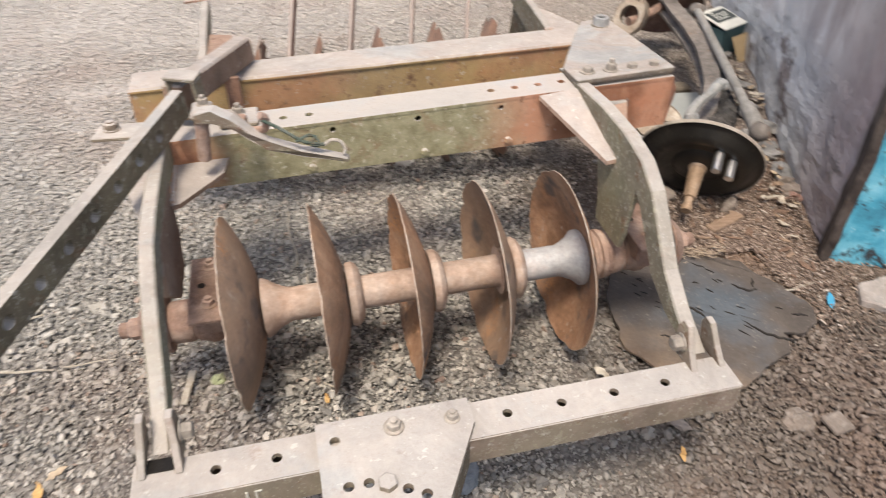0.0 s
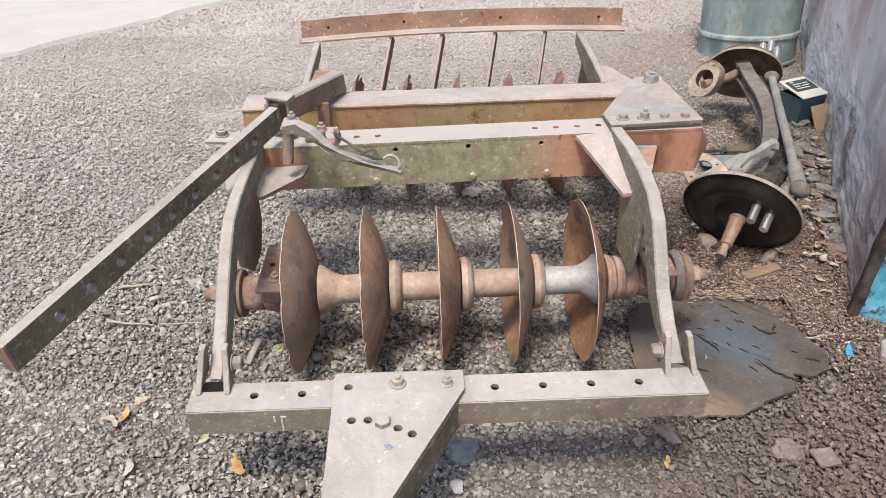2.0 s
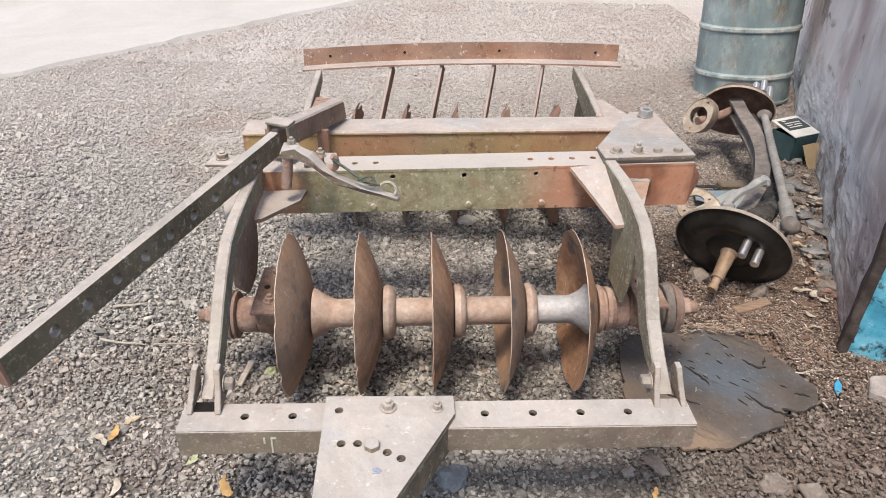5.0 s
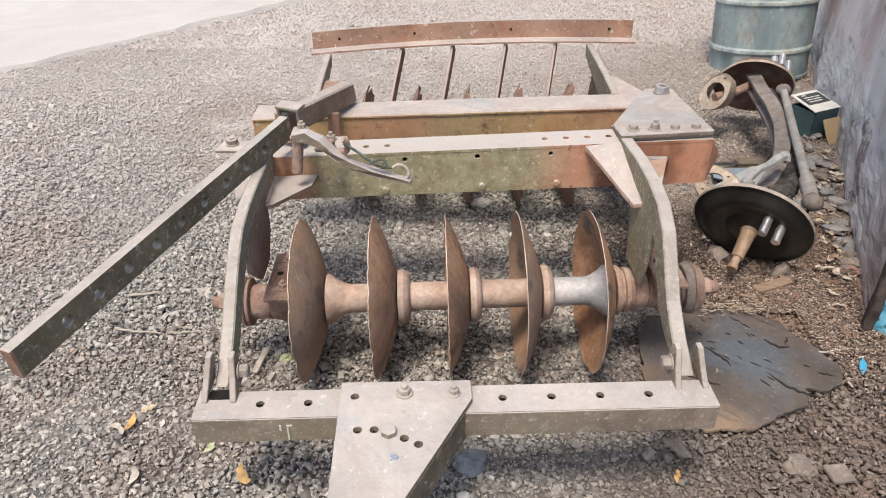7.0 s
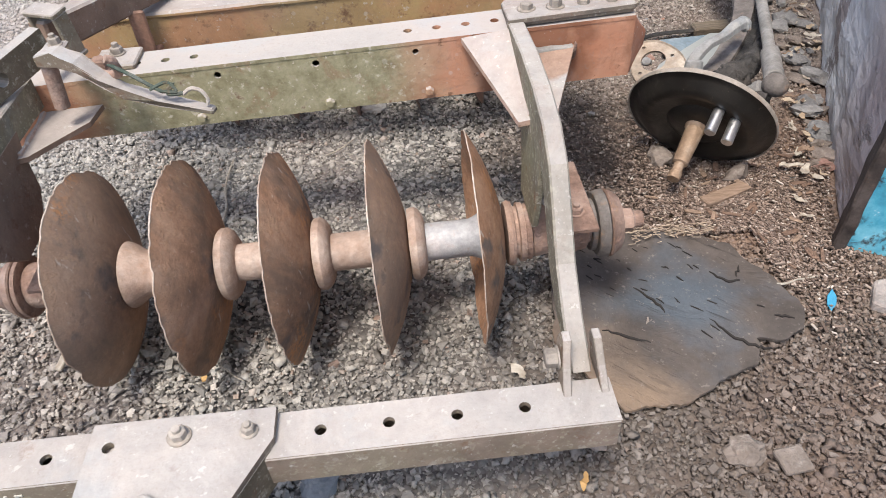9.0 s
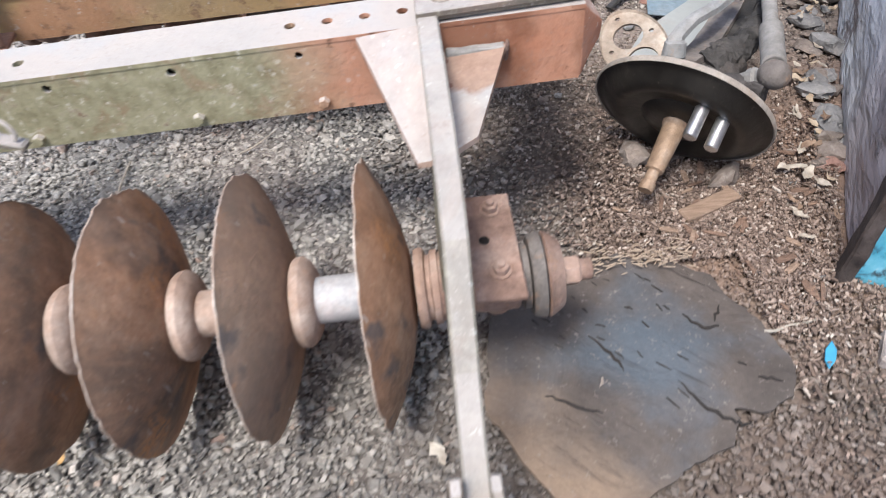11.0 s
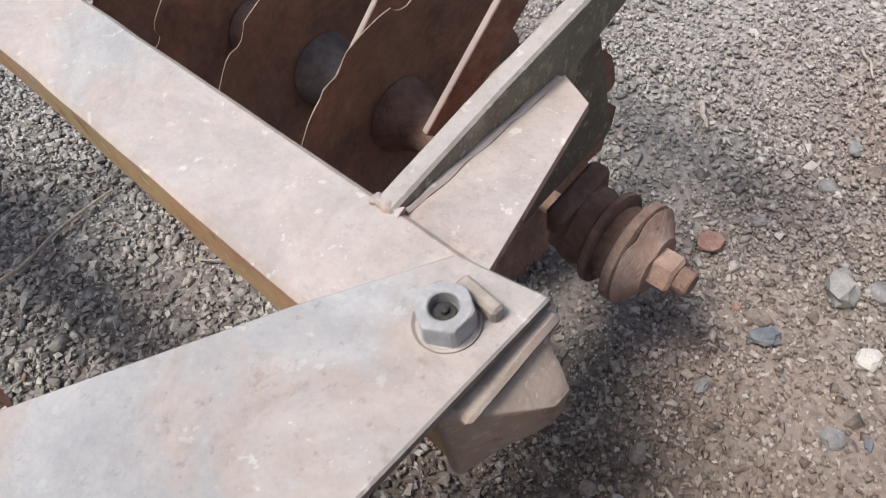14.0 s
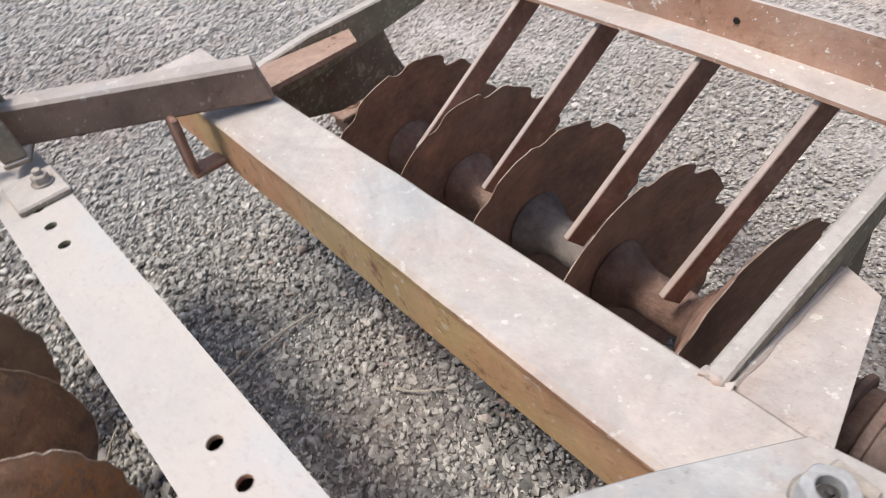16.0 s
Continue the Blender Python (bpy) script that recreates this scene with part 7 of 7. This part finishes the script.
def straw_patch():
    rg = random.Random(9)
    bm = bmesh.new()
    for k in range(150):
        x, y, w = rg.uniform(0.73, 0.93), 0.605 + rg.gauss(0, 0.016), rg.gauss(-0.1, 0.5)
        u = rg.uniform(0.002, 0.011)
        b = box(-u, u, -0.0009, 0.0010, 0, 0.0009, 0)
        join(bm, moved(b, Matrix.Translation((x, y, 0.026 + rg.uniform(0, 0.010))) @ Matrix.Rotation(w, 4, "Z") @ Matrix.Rotation(rg.uniform(-0.1, 0.1), 4, "Y")))
    return single("straw", bm, M_WOOD_TAN, "pale yellow husk scraps on the mat's edge", "straw", kind="stuff")


straw_patch()


def scrap_sheets():
    """Flat pieces of sheet metal and rubber under the axle."""
    bm = plate([(0.885, 1.105), (0.97, 1.065), (1.20, 1.19), (1.27, 1.26), (1.34, 1.48), (1.25, 1.49), (1.035, 1.33)], 0, 0.003)
    for v in bm.verts:
        v.co.z += 0.034 + 0.03 * (v.co.y - 1.06)
    flat = Mat("faded_grey_sheet", 0.55, 0.1, 0.4)
    flat.base(flat.noise(5, 6, 0.55), [(0.3, (0.265, 0.28, 0.272)), (0.7, (0.34, 0.352, 0.338))])
    flat.shade(flat.noise(60, 6, 0.7), 0.9, 1.08)
    flat.over((0.30, 0.26, 0.22), flat.math("MULTIPLY", flat.step(flat.noise(9, 8, 0.7), 0.58, 0.72), 0.5))
    single("metal_sheet", bm, flat.done(), "pale grey sheet metal scrap under the axle", "sheet metal")
    single("steel_pin", rod((1.022, 1.285, 0.0495), (1.056, 1.222, 0.0475), 0.005, 12), M_TIE, "dark grey steel pin lying on the metal sheet", "steel pin", smooth=True)
    blue = rusty("blue_grey_sheet", (0.14, 0.195, 0.235), (0.19, 0.25, 0.29), (0.25, 0.275, 0.285), 0.6, 0.2, 0.0, 0.1)
    bm = plate([(1.078, 1.425), (1.098, 1.506), (1.33, 1.516), (1.335, 1.47), (1.14, 1.40)], 0, 0.003)
    for v in bm.verts:
        v.co.z += 0.030
    single("metal_sheet", bm, blue, "blue-grey sheet metal scrap on the gravel", "sheet metal")
    bm = tube([(0.992, 1.500, 0.012), (1.03, 1.535, 0.020), (1.09, 1.562, 0.024), (1.16, 1.57, 0.024), (1.235, 1.572, 0.022)], 0.010, 8)
    for v in bm.verts:
        v.co.z = 0.02 + (v.co.z - 0.02) * 0.5
    single("rubber_strip", bm, M_GREASE, "dark rubber strip lying on the gravel", "rubber strip", smooth=True)
    bm = box(0, 0.13, -0.028, 0.028, 0, 0.032, 0.006)
    bmesh.ops.subdivide_edges(bm, edges=bm.edges[:], cuts=2, use_grid_fill=True)
    for v in bm.verts:
        v.co += noise.noise_vector(v.co * 30) * 0.004
    moved(bm, Matrix.Translation((1.232, 1.580, 0.004)) @ Matrix.Rotation(radians(1), 4, "Z"))
    single("wood_block", bm, wood_material("dark_damp_wood", (0.09, 0.07, 0.05), (0.20, 0.165, 0.125)), "dark brown wooden block beside the axle", "wood block")


scrap_sheets()


def carton():
    """A crumpled open battery carton with a dark printed lid."""
    at = Matrix.Translation((1.675, 1.865, 0.0)) @ Matrix.Rotation(radians(24), 4, "Z")
    box_ob = thing("carton", "open dark green carton with a printed white lid", "carton")
    teal = Mat("dark_teal_card", 0.7).over((0.045, 0.085, 0.095), 1.0)
    teal.shade(teal.noise(30, 5), 0.7, 1.4)
    white = Mat("white_card", 0.75).over((0.62, 0.62, 0.58), 1.0)
    white.shade(white.noise(25, 5), 0.8, 1.1)
    tan = Mat("brown_card", 0.85).over((0.40, 0.30, 0.18), 1.0)
    tan.shade(tan.noise(25, 5), 0.75, 1.15)
    ink = Mat("dark_print", 0.7).over((0.05, 0.06, 0.06), 1.0).done()
    teal, white, tan = teal.done(), white.done(), tan.done()
    bm = bmesh.new()
    box(0, 0.004, 0, 0.13, 0, 0.118, 0.001, bm)
    box(0, 0.15, 0, 0.004, 0, 0.118, 0.001, bm)
    box(0.146, 0.15, 0, 0.13, 0, 0.118, 0.001, bm)
    box(0, 0.15, 0.126, 0.13, 0, 0.118, 0.001, bm)
    box(0, 0.15, 0, 0.13, 0, 0.004, 0.0, bm)
    part("body", moved(bm, at), teal, box_ob, "dark teal printed card")
    lid = bmesh.new()
    box(-0.006, 0.156, 0.0, 0.15, 0, 0.005, 0.001, lid)
    lift = at @ Matrix.Translation((0, 0.0, 0.121)) @ Matrix.Rotation(radians(12), 4, "X")
    lid_ob = part("lid", moved(lid, lift), white, box_ob, "white card lid with dark print")
    bm = box(0.010, 0.146, 0.052, 0.130, 0.0052, 0.0066, 0)
    part("print", moved(bm, lift), ink, lid_ob)
    for k, (u, v, L) in enumerate(((0.03, 0.068, 0.08), (0.03, 0.084, 0.035), (0.075, 0.084, 0.045), (0.03, 0.100, 0.060), (0.095, 0.100, 0.03), (0.03, 0.118, 0.025))):
        bm = box(u, u + L, v, v + 0.006, 0.0068, 0.0078, 0)
        part("print_bar", moved(bm, lift), white, lid_ob)
    bm = box(0.01, 0.165, -0.120, 0.0, 0, 0.004, 0.001)
    part("flap", moved(bm, at @ Matrix.Translation((0.03, -0.012, 0.085)) @ Matrix.Rotation(radians(58), 4, "X")), tan, box_ob, "bent brown card flap")


carton()


def blue_scrap():
    m = Mat("turquoise_plastic", 0.4).over((0.045, 0.25, 0.40), 1.0)
    m.shade(m.noise(40, 4), 0.7, 1.3)
    bm = plate([(-0.022, -0.009), (-0.002, -0.012), (0.014, -0.006), (0.024, 0.008), (0.006, 0.011), (-0.012, 0.004)], 0, 0.004, bev=0.001)
    moved(bm, Matrix.Translation((1.088, 0.360, 0.016)) @ Matrix.Rotation(0.5, 4, "X") @ Matrix.Rotation(0.9, 4, "Z"))
    single("plastic_scrap", bm, m.done(), "turquoise blue plastic scrap lying on gravel", "plastic scrap")


blue_scrap()


def slab_chip():
    bm = box(-0.026, 0.026, -0.024, 0.024, 0, 0.012, 0.003)
    moved(bm, Matrix.Translation((0.852, 0.022, 0.006)) @ Matrix.Rotation(0.1, 4, "Z"))
    single("tile_piece", bm, M_BROWNROCK, "square grey-brown tile piece on the gravel", "tile piece")


slab_chip()


def sliver():
    """A pale split of wood leaning by the bar's end."""
    bm = box(0, 0.085, -0.008, 0.008, 0, 0.008, 0.002)
    bmesh.ops.subdivide_edges(bm, edges=bm.edges[:], cuts=2, use_grid_fill=True)
    for v in bm.verts:
        v.co += noise.noise_vector(v.co * 40) * 0.003
    moved(bm, Matrix.Translation((-0.502, 0.383, 0.012)) @ Matrix.Rotation(radians(76), 4, "Z") @ Matrix.Rotation(radians(-10), 4, "Y"))
    return single("wood_sliver", bm, M_LEAF[2], "pale split sliver of wood lying on gravel", "wood piece")


sliver()

rock(-0.430, 0.447, 0.017, 71, M_LEAF[4], "crumpled yellow-green leaf lying under the harrow", 0.7, "leaf", "fallen leaves", "leaf")
